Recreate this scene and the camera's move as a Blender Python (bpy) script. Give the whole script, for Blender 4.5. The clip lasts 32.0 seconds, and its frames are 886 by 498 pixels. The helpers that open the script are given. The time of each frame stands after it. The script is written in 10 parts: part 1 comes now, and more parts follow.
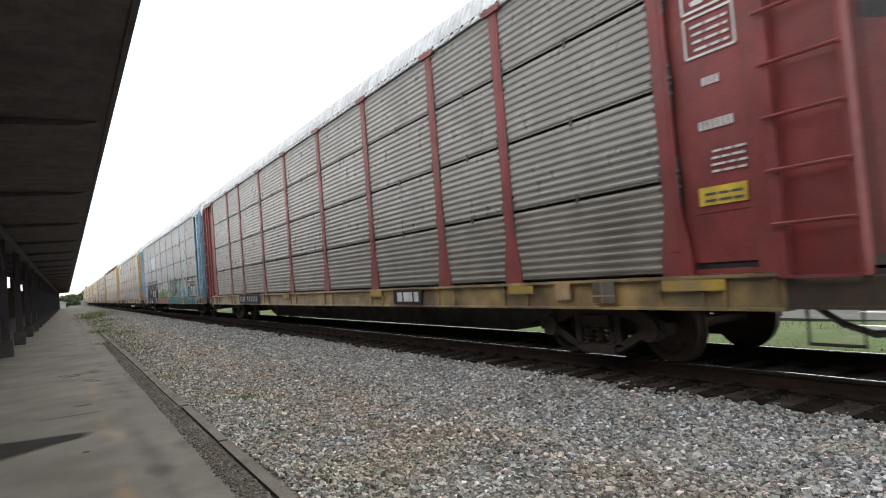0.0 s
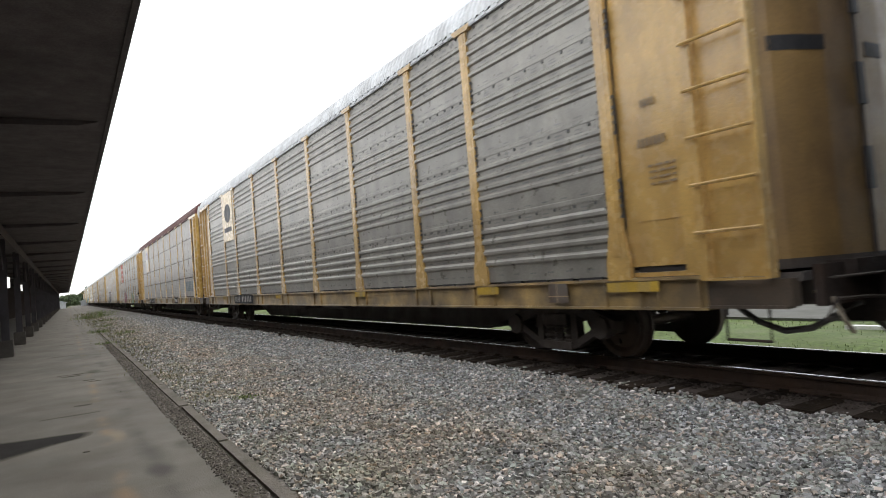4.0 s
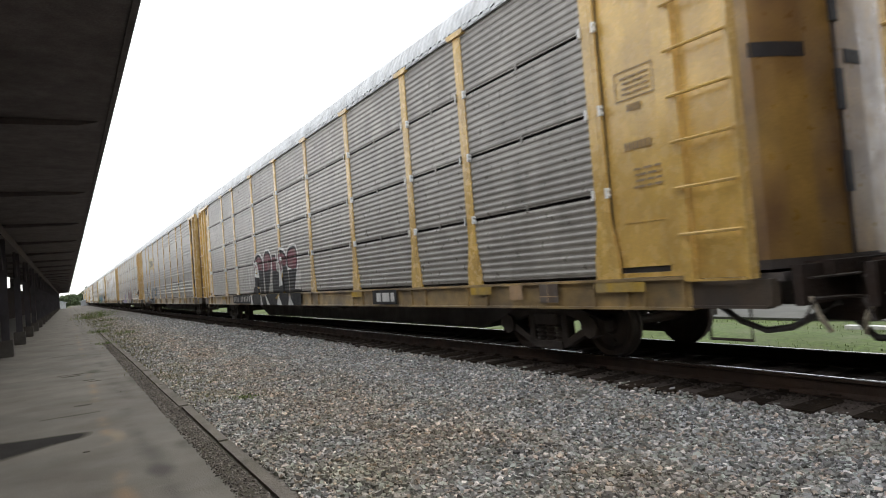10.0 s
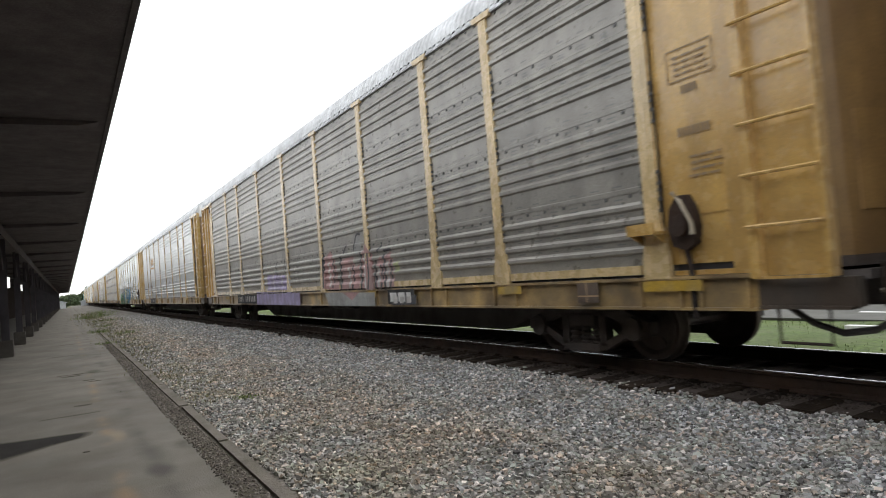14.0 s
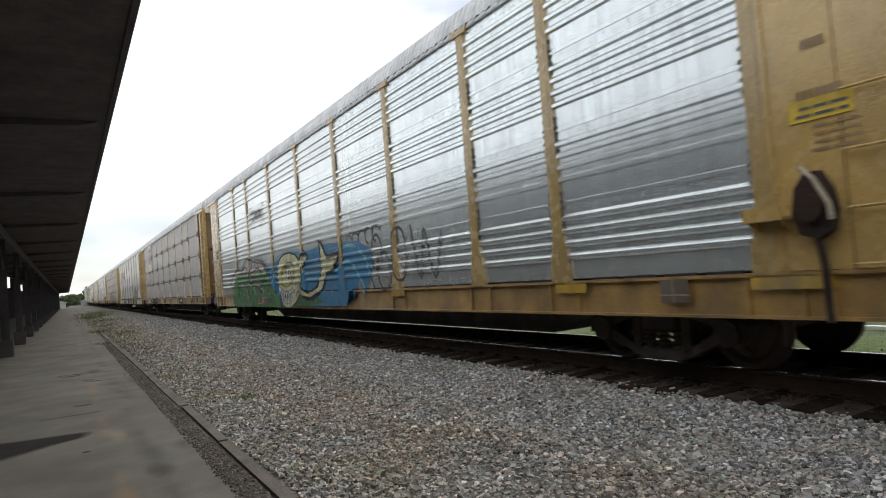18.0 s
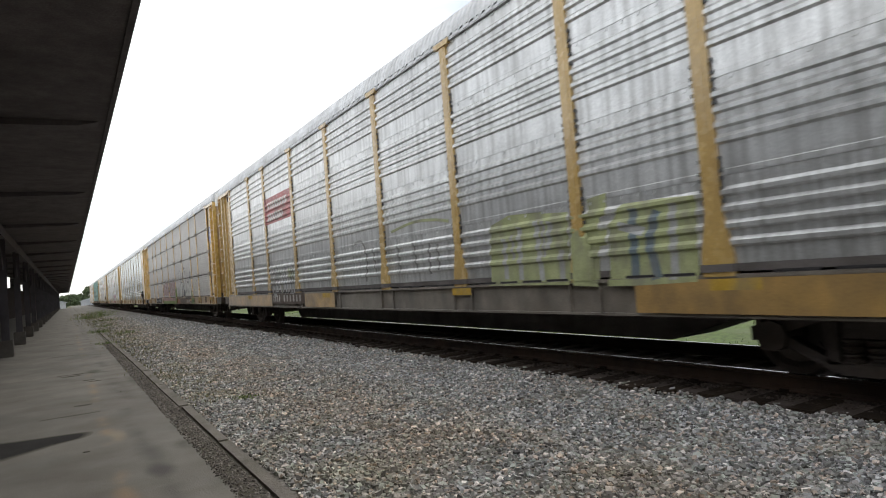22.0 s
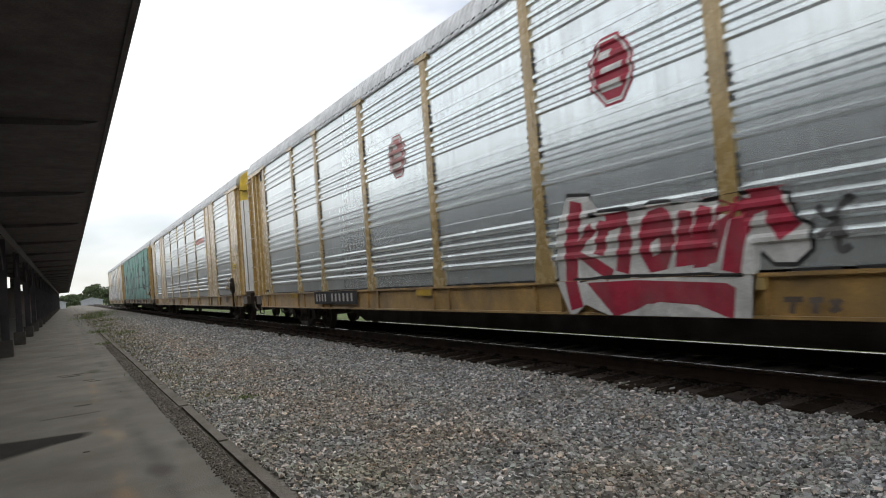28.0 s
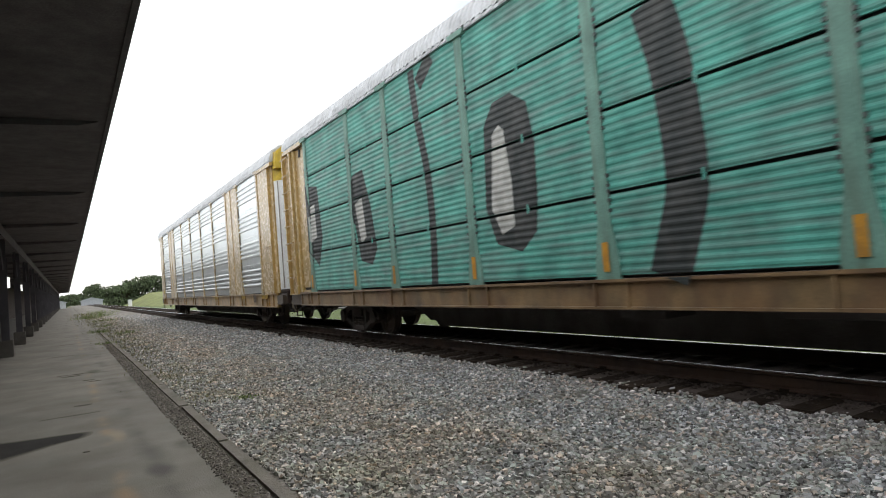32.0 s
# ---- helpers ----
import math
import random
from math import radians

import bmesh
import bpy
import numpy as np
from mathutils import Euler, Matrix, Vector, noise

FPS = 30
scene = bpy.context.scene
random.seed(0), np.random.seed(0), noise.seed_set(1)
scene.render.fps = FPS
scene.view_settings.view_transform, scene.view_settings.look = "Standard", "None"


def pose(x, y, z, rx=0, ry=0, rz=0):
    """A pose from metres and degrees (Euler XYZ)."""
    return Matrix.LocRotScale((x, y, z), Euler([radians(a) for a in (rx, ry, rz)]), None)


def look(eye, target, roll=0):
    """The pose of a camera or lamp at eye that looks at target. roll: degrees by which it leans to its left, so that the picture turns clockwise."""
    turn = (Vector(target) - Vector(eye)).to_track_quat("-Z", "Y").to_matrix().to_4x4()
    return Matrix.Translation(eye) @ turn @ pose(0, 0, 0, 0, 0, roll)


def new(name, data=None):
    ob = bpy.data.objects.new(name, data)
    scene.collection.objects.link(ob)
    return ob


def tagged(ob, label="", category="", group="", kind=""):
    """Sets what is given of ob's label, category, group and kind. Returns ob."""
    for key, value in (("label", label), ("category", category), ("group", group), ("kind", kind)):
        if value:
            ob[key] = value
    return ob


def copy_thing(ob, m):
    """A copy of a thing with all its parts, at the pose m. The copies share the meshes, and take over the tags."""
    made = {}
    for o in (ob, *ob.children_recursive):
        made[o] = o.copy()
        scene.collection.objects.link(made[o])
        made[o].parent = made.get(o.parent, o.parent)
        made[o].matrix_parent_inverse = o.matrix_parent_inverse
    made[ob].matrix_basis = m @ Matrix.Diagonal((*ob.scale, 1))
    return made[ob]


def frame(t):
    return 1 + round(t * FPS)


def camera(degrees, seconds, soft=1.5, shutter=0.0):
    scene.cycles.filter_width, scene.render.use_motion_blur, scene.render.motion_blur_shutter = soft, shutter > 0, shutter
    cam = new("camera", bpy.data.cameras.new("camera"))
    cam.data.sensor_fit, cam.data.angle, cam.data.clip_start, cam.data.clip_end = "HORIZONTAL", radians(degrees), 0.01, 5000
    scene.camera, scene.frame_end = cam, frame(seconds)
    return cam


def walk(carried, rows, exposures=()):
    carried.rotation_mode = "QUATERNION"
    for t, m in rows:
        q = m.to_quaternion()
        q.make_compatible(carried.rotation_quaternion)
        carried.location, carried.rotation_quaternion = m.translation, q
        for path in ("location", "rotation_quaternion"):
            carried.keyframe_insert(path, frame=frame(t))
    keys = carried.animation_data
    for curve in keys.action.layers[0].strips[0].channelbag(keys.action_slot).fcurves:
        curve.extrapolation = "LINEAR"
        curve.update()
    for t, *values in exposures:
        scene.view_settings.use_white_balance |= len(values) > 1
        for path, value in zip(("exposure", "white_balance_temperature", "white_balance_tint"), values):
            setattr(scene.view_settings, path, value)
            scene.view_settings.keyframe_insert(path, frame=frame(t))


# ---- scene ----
# camera: it stands still on the platform, leaning a little
cam = camera(69.85, 32.0, soft=1.05, shutter=0.10)
YAW, PITCH, ROLL, EYE_Z = 30.86, 2.12, -4.53, 1.28
EYE = Vector((0.0, 0.0, EYE_Z))
WAY = Vector((math.sin(radians(YAW)) * math.cos(radians(PITCH)), math.cos(radians(YAW)) * math.cos(radians(PITCH)), math.sin(radians(PITCH))))
STAND = look(EYE, EYE + WAY * 10, ROLL)
walk(cam, [(0.0, STAND), (32.0, STAND)], [(0.0, 0.2), (3.5, 0.2), (6.0, 0.12), (14.5, 0.10), (16.5, -0.15), (18.0, -0.3), (19.2, -0.3), (20.0, -0.1), (21.0, -0.02), (22.5, -0.1), (25.0, -0.08), (27.5, -0.36), (29.6, -0.34), (31.0, -0.2), (32.0, 0.02)])

# ---- light: a bright, thinly clouded sky, the sun behind cloud
SUN_EL, SUN_AZ = radians(56), radians(62)          # azimuth from +Y towards +X
world = bpy.data.worlds.new("sky")
scene.world = world
world.use_nodes = True
wn, wl = world.node_tree.nodes, world.node_tree.links
wn.clear()
w_out = wn.new("ShaderNodeOutputWorld")
w_bg = wn.new("ShaderNodeBackground")
w_sky = wn.new("ShaderNodeTexSky")
w_sky.sky_type = "NISHITA"
w_sky.sun_disc = False
w_sky.sun_elevation, w_sky.sun_rotation = SUN_EL, SUN_AZ
w_dim = wn.new("ShaderNodeVectorMath")
w_dim.operation = "SCALE"
w_dim.inputs["Scale"].default_value = 0.13
w_tc = wn.new("ShaderNodeTexCoord")
w_map = wn.new("ShaderNodeMapping")
w_map.inputs["Scale"].default_value = (1.0, 1.0, 2.6)
w_no = wn.new("ShaderNodeTexNoise")
w_no.inputs["Scale"].default_value = 2.2
w_no.inputs["Detail"].default_value = 5.0
w_rm = wn.new("ShaderNodeMapRange")
w_rm.inputs[1].default_value, w_rm.inputs[2].default_value = 0.36, 0.52
w_rm.inputs[3].default_value, w_rm.inputs[4].default_value = 0.42, 1.0
w_mix = wn.new("ShaderNodeMix")
w_mix.data_type = "RGBA"
w_mix.inputs[7].default_value = (1.62, 1.64, 1.66, 1)
wl.new(w_tc.outputs["Generated"], w_map.inputs["Vector"])
wl.new(w_map.outputs[0], w_no.inputs["Vector"])
wl.new(w_no.outputs[0], w_rm.inputs[0])
wl.new(w_sky.outputs[0], w_dim.inputs[0])
wl.new(w_rm.outputs[0], w_mix.inputs[0])
wl.new(w_dim.outputs[0], w_mix.inputs[6])
wl.new(w_mix.outputs[2], w_bg.inputs[0])
wl.new(w_bg.outputs[0], w_out.inputs[0])
sun_data = bpy.data.lights.new("sun", "SUN")
sun_data.energy, sun_data.angle, sun_data.color = 0.9, radians(14), (1.0, 0.95, 0.88)
sun = new("sun", sun_data)
sun_from = Vector((math.sin(SUN_AZ) * math.cos(SUN_EL), math.cos(SUN_AZ) * math.cos(SUN_EL), math.sin(SUN_EL)))
sun.matrix_world = look(sun_from * 50, (0, 0, 0))

# ---- materials
MATS = {}


def mat(name, col, rough=0.6, metal=0.0, var=0.22, scale=2.5, bump=0.12, bscale=45.0, dirt=None, dirt_amt=0.0,
        streak=(5.0, 5.0, 0.35), island=0.0, rnd=0.0, spec=0.4, fine=0.15, rvar=1.0, stain=None, stain_amt=0.0, dust=0.0):
    """A painted, stained or bare surface: broad patches, fine grain, streaks of dirt that run down, and relief."""
    if name in MATS:
        return MATS[name]
    m = bpy.data.materials.new(name)
    m.use_nodes = True
    n, l = m.node_tree.nodes, m.node_tree.links
    b = n["Principled BSDF"]
    tc, oi = n.new("ShaderNodeTexCoord"), n.new("ShaderNodeObjectInfo")
    sc = n.new("ShaderNodeMath")
    sc.operation = "MULTIPLY"
    sc.inputs[1].default_value = 37.0
    l.new(oi.outputs["Random"], sc.inputs[0])
    ad = n.new("ShaderNodeVectorMath")
    l.new(tc.outputs["Object"], ad.inputs[0])
    l.new(sc.outputs[0], ad.inputs[1])

    def noise_at(s, detail, stretch=None):
        t = n.new("ShaderNodeTexNoise")
        t.inputs["Scale"].default_value, t.inputs["Detail"].default_value = s, detail
        if stretch:
            mp = n.new("ShaderNodeMapping")
            mp.inputs["Scale"].default_value = stretch
            l.new(ad.outputs[0], mp.inputs["Vector"])
            l.new(mp.outputs[0], t.inputs["Vector"])
        else:
            l.new(ad.outputs[0], t.inputs["Vector"])
        return t.outputs[0]

    def ranged(sock, a, b2, lo, hi):
        r = n.new("ShaderNodeMapRange")
        for i, v in enumerate((a, b2, lo, hi)):
            r.inputs[i + 1].default_value = v
        l.new(sock, r.inputs[0])
        return r.outputs[0]

    def times(a, b2):
        k = n.new("ShaderNodeMath")
        k.operation = "MULTIPLY"
        l.new(a, k.inputs[0])
        l.new(b2, k.inputs[1])
        return k.outputs[0]

    value = times(ranged(noise_at(scale, 4), 0.3, 0.7, 1 - var, 1 + var), ranged(noise_at(bscale, 3), 0.3, 0.7, 1 - fine, 1 + fine))
    if rnd:
        value = times(value, ranged(oi.outputs["Random"], 0, 1, 1 - rnd, 1 + rnd))
    if island:
        g = n.new("ShaderNodeNewGeometry")
        value = times(value, ranged(g.outputs["Random Per Island"], 0, 1, 1 - island, 1 + island))
    vm = n.new("ShaderNodeVectorMath")
    vm.operation = "SCALE"
    vm.inputs[0].default_value = col
    l.new(value, vm.inputs["Scale"])
    colour = vm.outputs[0]
    for tint, amt, st in ((dirt, dirt_amt, streak), (stain, stain_amt, (1.0, 1.0, 1.0))):
        if tint:
            mx = n.new("ShaderNodeMix")
            mx.data_type = "RGBA"
            mx.inputs[7].default_value = (*tint, 1)
            l.new(ranged(noise_at(1.6, 6, st), 0.42, 0.68, 0, amt), mx.inputs[0])
            l.new(colour, mx.inputs[6])
            colour = mx.outputs[2]
    l.new(colour, b.inputs["Base Color"])
    l.new(ranged(noise_at(scale * 3, 4), 0.3, 0.7, max(rough - 0.1 * rvar, 0.03), min(rough + 0.12 * rvar, 1)), b.inputs["Roughness"])
    b.inputs["Metallic"].default_value = metal
    b.inputs["Specular IOR Level"].default_value = spec
    b.inputs["Sheen Weight"].default_value, b.inputs["Sheen Roughness"].default_value = dust, 0.35
    b.inputs["Sheen Tint"].default_value = (0.95, 0.93, 0.9, 1)
    if bump:
        bp = n.new("ShaderNodeBump")
        bp.inputs["Strength"].default_value, bp.inputs["Distance"].default_value = bump, 0.02
        l.new(noise_at(bscale, 4), bp.inputs["Height"])
        l.new(bp.outputs[0], b.inputs["Normal"])
    MATS[name] = m
    return m


BROWN_DIRT, SOOT, RUST = (0.10, 0.075, 0.05), (0.045, 0.042, 0.04), (0.16, 0.06, 0.025)
M_YELLOW = mat("yellow_paint", (0.56, 0.355, 0.11), 0.24, spec=1.0, var=0.14, dirt=(0.26, 0.16, 0.07), dirt_amt=0.4, streak=(2.0, 2.0, 0.6), stain=(0.22, 0.12, 0.05), stain_amt=0.2, dust=1.0)
M_YELLOW2 = mat("bright_yellow_paint", (0.65, 0.425, 0.115), 0.24, spec=1.0, var=0.14, dirt=(0.28, 0.18, 0.08), dirt_amt=0.35, streak=(2.0, 2.0, 0.6), stain=RUST, stain_amt=0.15, dust=1.0)
M_TAN = mat("faded_tan_paint", (0.52, 0.35, 0.115), 0.24, spec=1.0, var=0.09, dirt=(0.30, 0.215, 0.12), dirt_amt=0.35, streak=(1.4, 1.4, 0.6), stain=(0.30, 0.19, 0.10), stain_amt=0.15, dust=0.7)
M_RED = mat("oxide_red_paint", (0.215, 0.036, 0.036), 0.5, dirt=BROWN_DIRT, dirt_amt=0.3, streak=(2, 2, 0.6), stain=(0.26, 0.09, 0.085), stain_amt=0.25, dust=0.3)
M_BLUE = mat("light_blue_paint", (0.235, 0.405, 0.53), 0.32, spec=0.8, dirt=BROWN_DIRT, dirt_amt=0.35, dust=0.4)
M_TEAL = mat("teal_paint", (0.085, 0.35, 0.285), 0.55, var=0.3, dirt=(0.22, 0.25, 0.24), dirt_amt=0.5, streak=(0.5, 0.5, 6.0), dust=0.3)
M_TEAL_POST = mat("faded_teal_paint", (0.17, 0.33, 0.27), 0.55, dirt=BROWN_DIRT, dirt_amt=0.35, dust=0.3)
M_SILL = mat("grimy_yellow_paint", (0.41, 0.275, 0.105), 0.42, spec=0.8, var=0.32, dirt=(0.09, 0.08, 0.07), dirt_amt=0.65, streak=(1.3, 1.3, 1.6), stain=(0.075, 0.05, 0.032), stain_amt=0.75, dust=0.6)
M_SILL2 = mat("worn_ochre_paint", (0.41, 0.25, 0.078), 0.48, spec=0.6, dirt=BROWN_DIRT, dirt_amt=0.55, streak=(1.6, 1.6, 1.2), stain=BROWN_DIRT, stain_amt=0.3, dust=0.6)
M_SILL_END = mat("sooty_brown_paint", (0.085, 0.062, 0.043), 0.7, dirt=SOOT, dirt_amt=0.75, streak=(1.6, 1.6, 1.0), stain=(0.05, 0.03, 0.02), stain_amt=0.5, dust=0.3)
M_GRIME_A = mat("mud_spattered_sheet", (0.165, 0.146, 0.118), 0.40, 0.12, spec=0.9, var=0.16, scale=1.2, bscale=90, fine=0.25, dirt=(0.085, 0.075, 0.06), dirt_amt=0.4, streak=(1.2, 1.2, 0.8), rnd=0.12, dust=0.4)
M_GREY_R = mat("rust_marked_sheet", (0.26, 0.246, 0.22), 0.34, 0.2, spec=1.0, var=0.14, scale=1.2, bscale=90, fine=0.22, dirt=(0.09, 0.075, 0.06), dirt_amt=0.55, streak=(3.0, 3.0, 0.9), rnd=0.12, stain=(0.21, 0.115, 0.065), stain_amt=0.5, dust=0.4)
M_SILL_G = mat("mud_grey_sill_paint", (0.20, 0.178, 0.15), 0.55, dirt=SOOT, dirt_amt=0.5, streak=(1.5, 1.5, 1.0), stain=BROWN_DIRT, stain_amt=0.4, dust=0.5)
M_SILL3 = mat("rusty_brown_sill_paint", (0.25, 0.165, 0.08), 0.6, dirt=SOOT, dirt_amt=0.5, streak=(1.5, 1.5, 1.0), stain=RUST, stain_amt=0.4, dust=0.5)
M_GREY_A = mat("weathered_galvanised_sheet", (0.188, 0.176, 0.154), 0.34, 0.2, spec=1.0, var=0.14, scale=1.2, bscale=90, fine=0.22, dirt=(0.10, 0.09, 0.075), dirt_amt=0.4, streak=(1.4, 1.4, 0.7), rnd=0.12, stain=(0.15, 0.12, 0.085), stain_amt=0.3, dust=0.4)
M_GREY_B = mat("dull_galvanised_sheet", (0.280, 0.262, 0.230), 0.35, 0.2, spec=1.0, var=0.14, dirt=(0.12, 0.112, 0.1), dirt_amt=0.45, streak=(1.8, 1.8, 0.7), rnd=0.1, dust=0.4)
M_GREY_D = mat("dark_weathered_sheet", (0.238, 0.218, 0.192), 0.35, 0.18, spec=1.0, var=0.14, dirt=(0.10, 0.092, 0.083), dirt_amt=0.45, streak=(1.8, 1.8, 0.7), rnd=0.12, dust=0.4)
M_SILVER = mat("bright_galvanised_sheet", (0.865, 0.93, 0.94), 0.27, 0.76, var=0.05, dirt=(0.45, 0.45, 0.45), dirt_amt=0.25, rnd=0.06, bump=0, rvar=0.0, fine=0.03, streak=(9.0, 9.0, 0.25), dust=0.5)
M_SILVER_D = mat("spotted_galvanised_sheet", (0.72, 0.73, 0.73), 0.32, 0.6, var=0.12, dirt=(0.26, 0.26, 0.25), dirt_amt=0.6, rnd=0.1, streak=(7.0, 7.0, 0.35), bump=0, rvar=0.4, dust=0.4)
M_POST_T = mat("dull_tan_paint", (0.43, 0.305, 0.125), 0.25, spec=1.0, var=0.12, dirt=(0.24, 0.17, 0.09), dirt_amt=0.4, streak=(2.0, 2.0, 0.6), dust=0.6)
M_PALE_POST = mat("chalky_cream_paint", (0.62, 0.465, 0.24), 0.26, spec=1.0, var=0.12, dirt=(0.30, 0.22, 0.12), dirt_amt=0.4, streak=(2.0, 2.0, 0.6), dust=1.0)
M_PUNCH = mat("dull_punched_holes", (0.17, 0.175, 0.18), 0.5, 0.3, bump=0)
M_RIVET = mat("dull_rivets", (0.10, 0.10, 0.10), 0.6, 0.3, bump=0)
M_HOSE = mat("worn_grey_rubber", (0.11, 0.105, 0.10), 0.7, bump=0.1)
M_ROOF = mat("galvanised_roof_sheet", (0.56, 0.575, 0.59), 0.42, 0.5, dirt=(0.42, 0.41, 0.39), dirt_amt=0.3, streak=(1, 6, 1))
M_ROOF_RED = mat("rust_brown_roof_sheet", (0.13, 0.055, 0.05), 0.6, dirt=(0.06, 0.03, 0.03), dirt_amt=0.5)
M_WHITE = mat("white_paint", (0.84, 0.85, 0.84), 0.5, var=0.06, dirt=(0.45, 0.42, 0.36), dirt_amt=0.25)
# grimy underframe black; it also colours the sheet that stands for shade inside the cars
M_DARK = mat("black_grime_and_shade", (0.125, 0.112, 0.108), 0.75, bump=0.3, stain=(0.05, 0.04, 0.032), stain_amt=0.6)
M_TRUCK = mat("cast_steel_grime", (0.072, 0.06, 0.055), 0.7, 0.2, bump=0.3, stain=(0.07, 0.05, 0.035), stain_amt=0.5)
M_WHEEL = mat("wheel_steel", (0.10, 0.083, 0.075), 0.6, 0.4, stain=(0.12, 0.08, 0.05), stain_amt=0.6)
M_BLACK = mat("flat_black_paint", (0.028, 0.026, 0.028), 0.6)
M_SIGN = mat("sign_yellow_paint", (0.66, 0.47, 0.05), 0.5, var=0.12, dirt=BROWN_DIRT, dirt_amt=0.45, streak=(3, 3, 2))
M_ORANGE = mat("orange_paint", (0.60, 0.30, 0.04), 0.5, var=0.15, dirt=BROWN_DIRT, dirt_amt=0.5, streak=(3, 3, 2))
M_BALLAST = mat("ballast_stone", (0.385, 0.366, 0.362), 0.85, var=0.1, scale=1.2, island=0.6, bump=0.25, bscale=60, stain=(0.33, 0.275, 0.21), stain_amt=0.4)


def stone_tints(m):
    """Gives each stone its own hue: grey-green, blue-grey, tan, pale."""
    n, l = m.node_tree.nodes, m.node_tree.links
    g, r, mx = n.new("ShaderNodeNewGeometry"), n.new("ShaderNodeValToRGB"), n.new("ShaderNodeMix")
    r.color_ramp.interpolation = "CONSTANT"
    r.color_ramp.elements[0].color, r.color_ramp.elements[1].color = (0.62, 0.64, 0.60, 1), (1.7, 1.68, 1.6, 1)
    r.color_ramp.elements[1].position = 0.93
    for p, c in ((0.2, (0.95, 1.0, 1.0, 1)), (0.42, (0.9, 1.0, 0.92, 1)), (0.6, (1.18, 1.05, 0.9, 1)), (0.72, (0.42, 0.42, 0.42, 1)), (0.82, (1.15, 1.15, 1.12, 1))):
        r.color_ramp.elements.new(p).color = c
    mx.data_type, mx.blend_type = "RGBA", "MULTIPLY"
    mx.inputs[0].default_value = 1.0
    b = n["Principled BSDF"]
    old = b.inputs["Base Color"].links[0].from_socket
    sh = n.new("ShaderNodeMath")
    sh.operation = "FRACT"
    k = n.new("ShaderNodeMath")
    k.operation = "MULTIPLY"
    k.inputs[1].default_value = 7.31
    l.new(g.outputs["Random Per Island"], k.inputs[0])
    l.new(k.outputs[0], sh.inputs[0])
    l.new(sh.outputs[0], r.inputs[0])
    l.new(old, mx.inputs[6])
    l.new(r.outputs[0], mx.inputs[7])
    colour = mx.outputs[2]
    tc, sep, no = n.new("ShaderNodeTexCoord"), n.new("ShaderNodeSeparateXYZ"), n.new("ShaderNodeTexNoise")
    no.inputs["Scale"].default_value, no.inputs["Detail"].default_value = 0.9, 4.0
    l.new(tc.outputs["Object"], sep.inputs[0])
    l.new(tc.outputs["Object"], no.inputs["Vector"])
    for middle, half, lo, hi, tint in ((2.75, 1.0, 0.38, 0.58, (1.05, 0.96, 0.87, 1)), (4.7, 1.1, 0.25, 0.5, (0.98, 1.0, 1.05, 1)), (1.75, 0.5, 0.44, 0.62, (0.97, 0.93, 0.78, 1))):
        off, ab, near, rag, mul, mt = (n.new("ShaderNodeMath"), n.new("ShaderNodeMath"), n.new("ShaderNodeMapRange"), n.new("ShaderNodeMapRange"), n.new("ShaderNodeMath"), n.new("ShaderNodeMix"))
        off.operation, ab.operation, mul.operation, mt.data_type, mt.blend_type = "SUBTRACT", "ABSOLUTE", "MULTIPLY", "RGBA", "MULTIPLY"
        off.inputs[1].default_value = middle
        for i, v in enumerate((half * 0.4, half, 1.0, 0.0)):
            near.inputs[i + 1].default_value = v
        for i, v in enumerate((lo, hi, 0.0, 1.0)):
            rag.inputs[i + 1].default_value = v
        l.new(sep.outputs["X"], off.inputs[0])
        l.new(off.outputs[0], ab.inputs[0])
        l.new(ab.outputs[0], near.inputs[0])
        l.new(no.outputs[0], rag.inputs[0])
        l.new(near.outputs[0], mul.inputs[0])
        l.new(rag.outputs[0], mul.inputs[1])
        l.new(mul.outputs[0], mt.inputs[0])
        l.new(colour, mt.inputs[6])
        mt.inputs[7].default_value = tint
        colour = mt.outputs[2]
    l.new(colour, b.inputs["Base Color"])


stone_tints(M_BALLAST)
M_BED = mat("packed_ballast", (0.165, 0.152, 0.132), 0.9, var=0.3, scale=0.7, bump=0.9, bscale=24, fine=0.6, stain=(0.18, 0.15, 0.11), stain_amt=0.4)
# dirty track ballast, its colour also lowered for the deep shade under the train
M_OILY_SHADE = mat("oily_shaded_track_ballast", (0.066, 0.054, 0.048), 0.95, spec=0.05, island=0.5, bump=0.3, bscale=50)
M_TIE = mat("creosoted_tie", (0.03, 0.023, 0.018), 0.95, spec=0.05, bump=0.5, bscale=30, stain=(0.07, 0.05, 0.035), stain_amt=0.5, rnd=0.3)
M_RAIL = mat("rusty_rail_web", (0.044, 0.029, 0.022), 0.8, bump=0.25, stain=(0.09, 0.05, 0.03), stain_amt=0.5)
M_HEAD = mat("polished_rail_head", (0.62, 0.62, 0.62), 0.22, 0.95, var=0.08, bump=0.02)
M_CONC = mat("platform_concrete", (0.170, 0.160, 0.136), 0.85, var=0.2, scale=0.9, bump=0.25, bscale=70, fine=0.1, stain=(0.115, 0.095, 0.075), stain_amt=0.45)


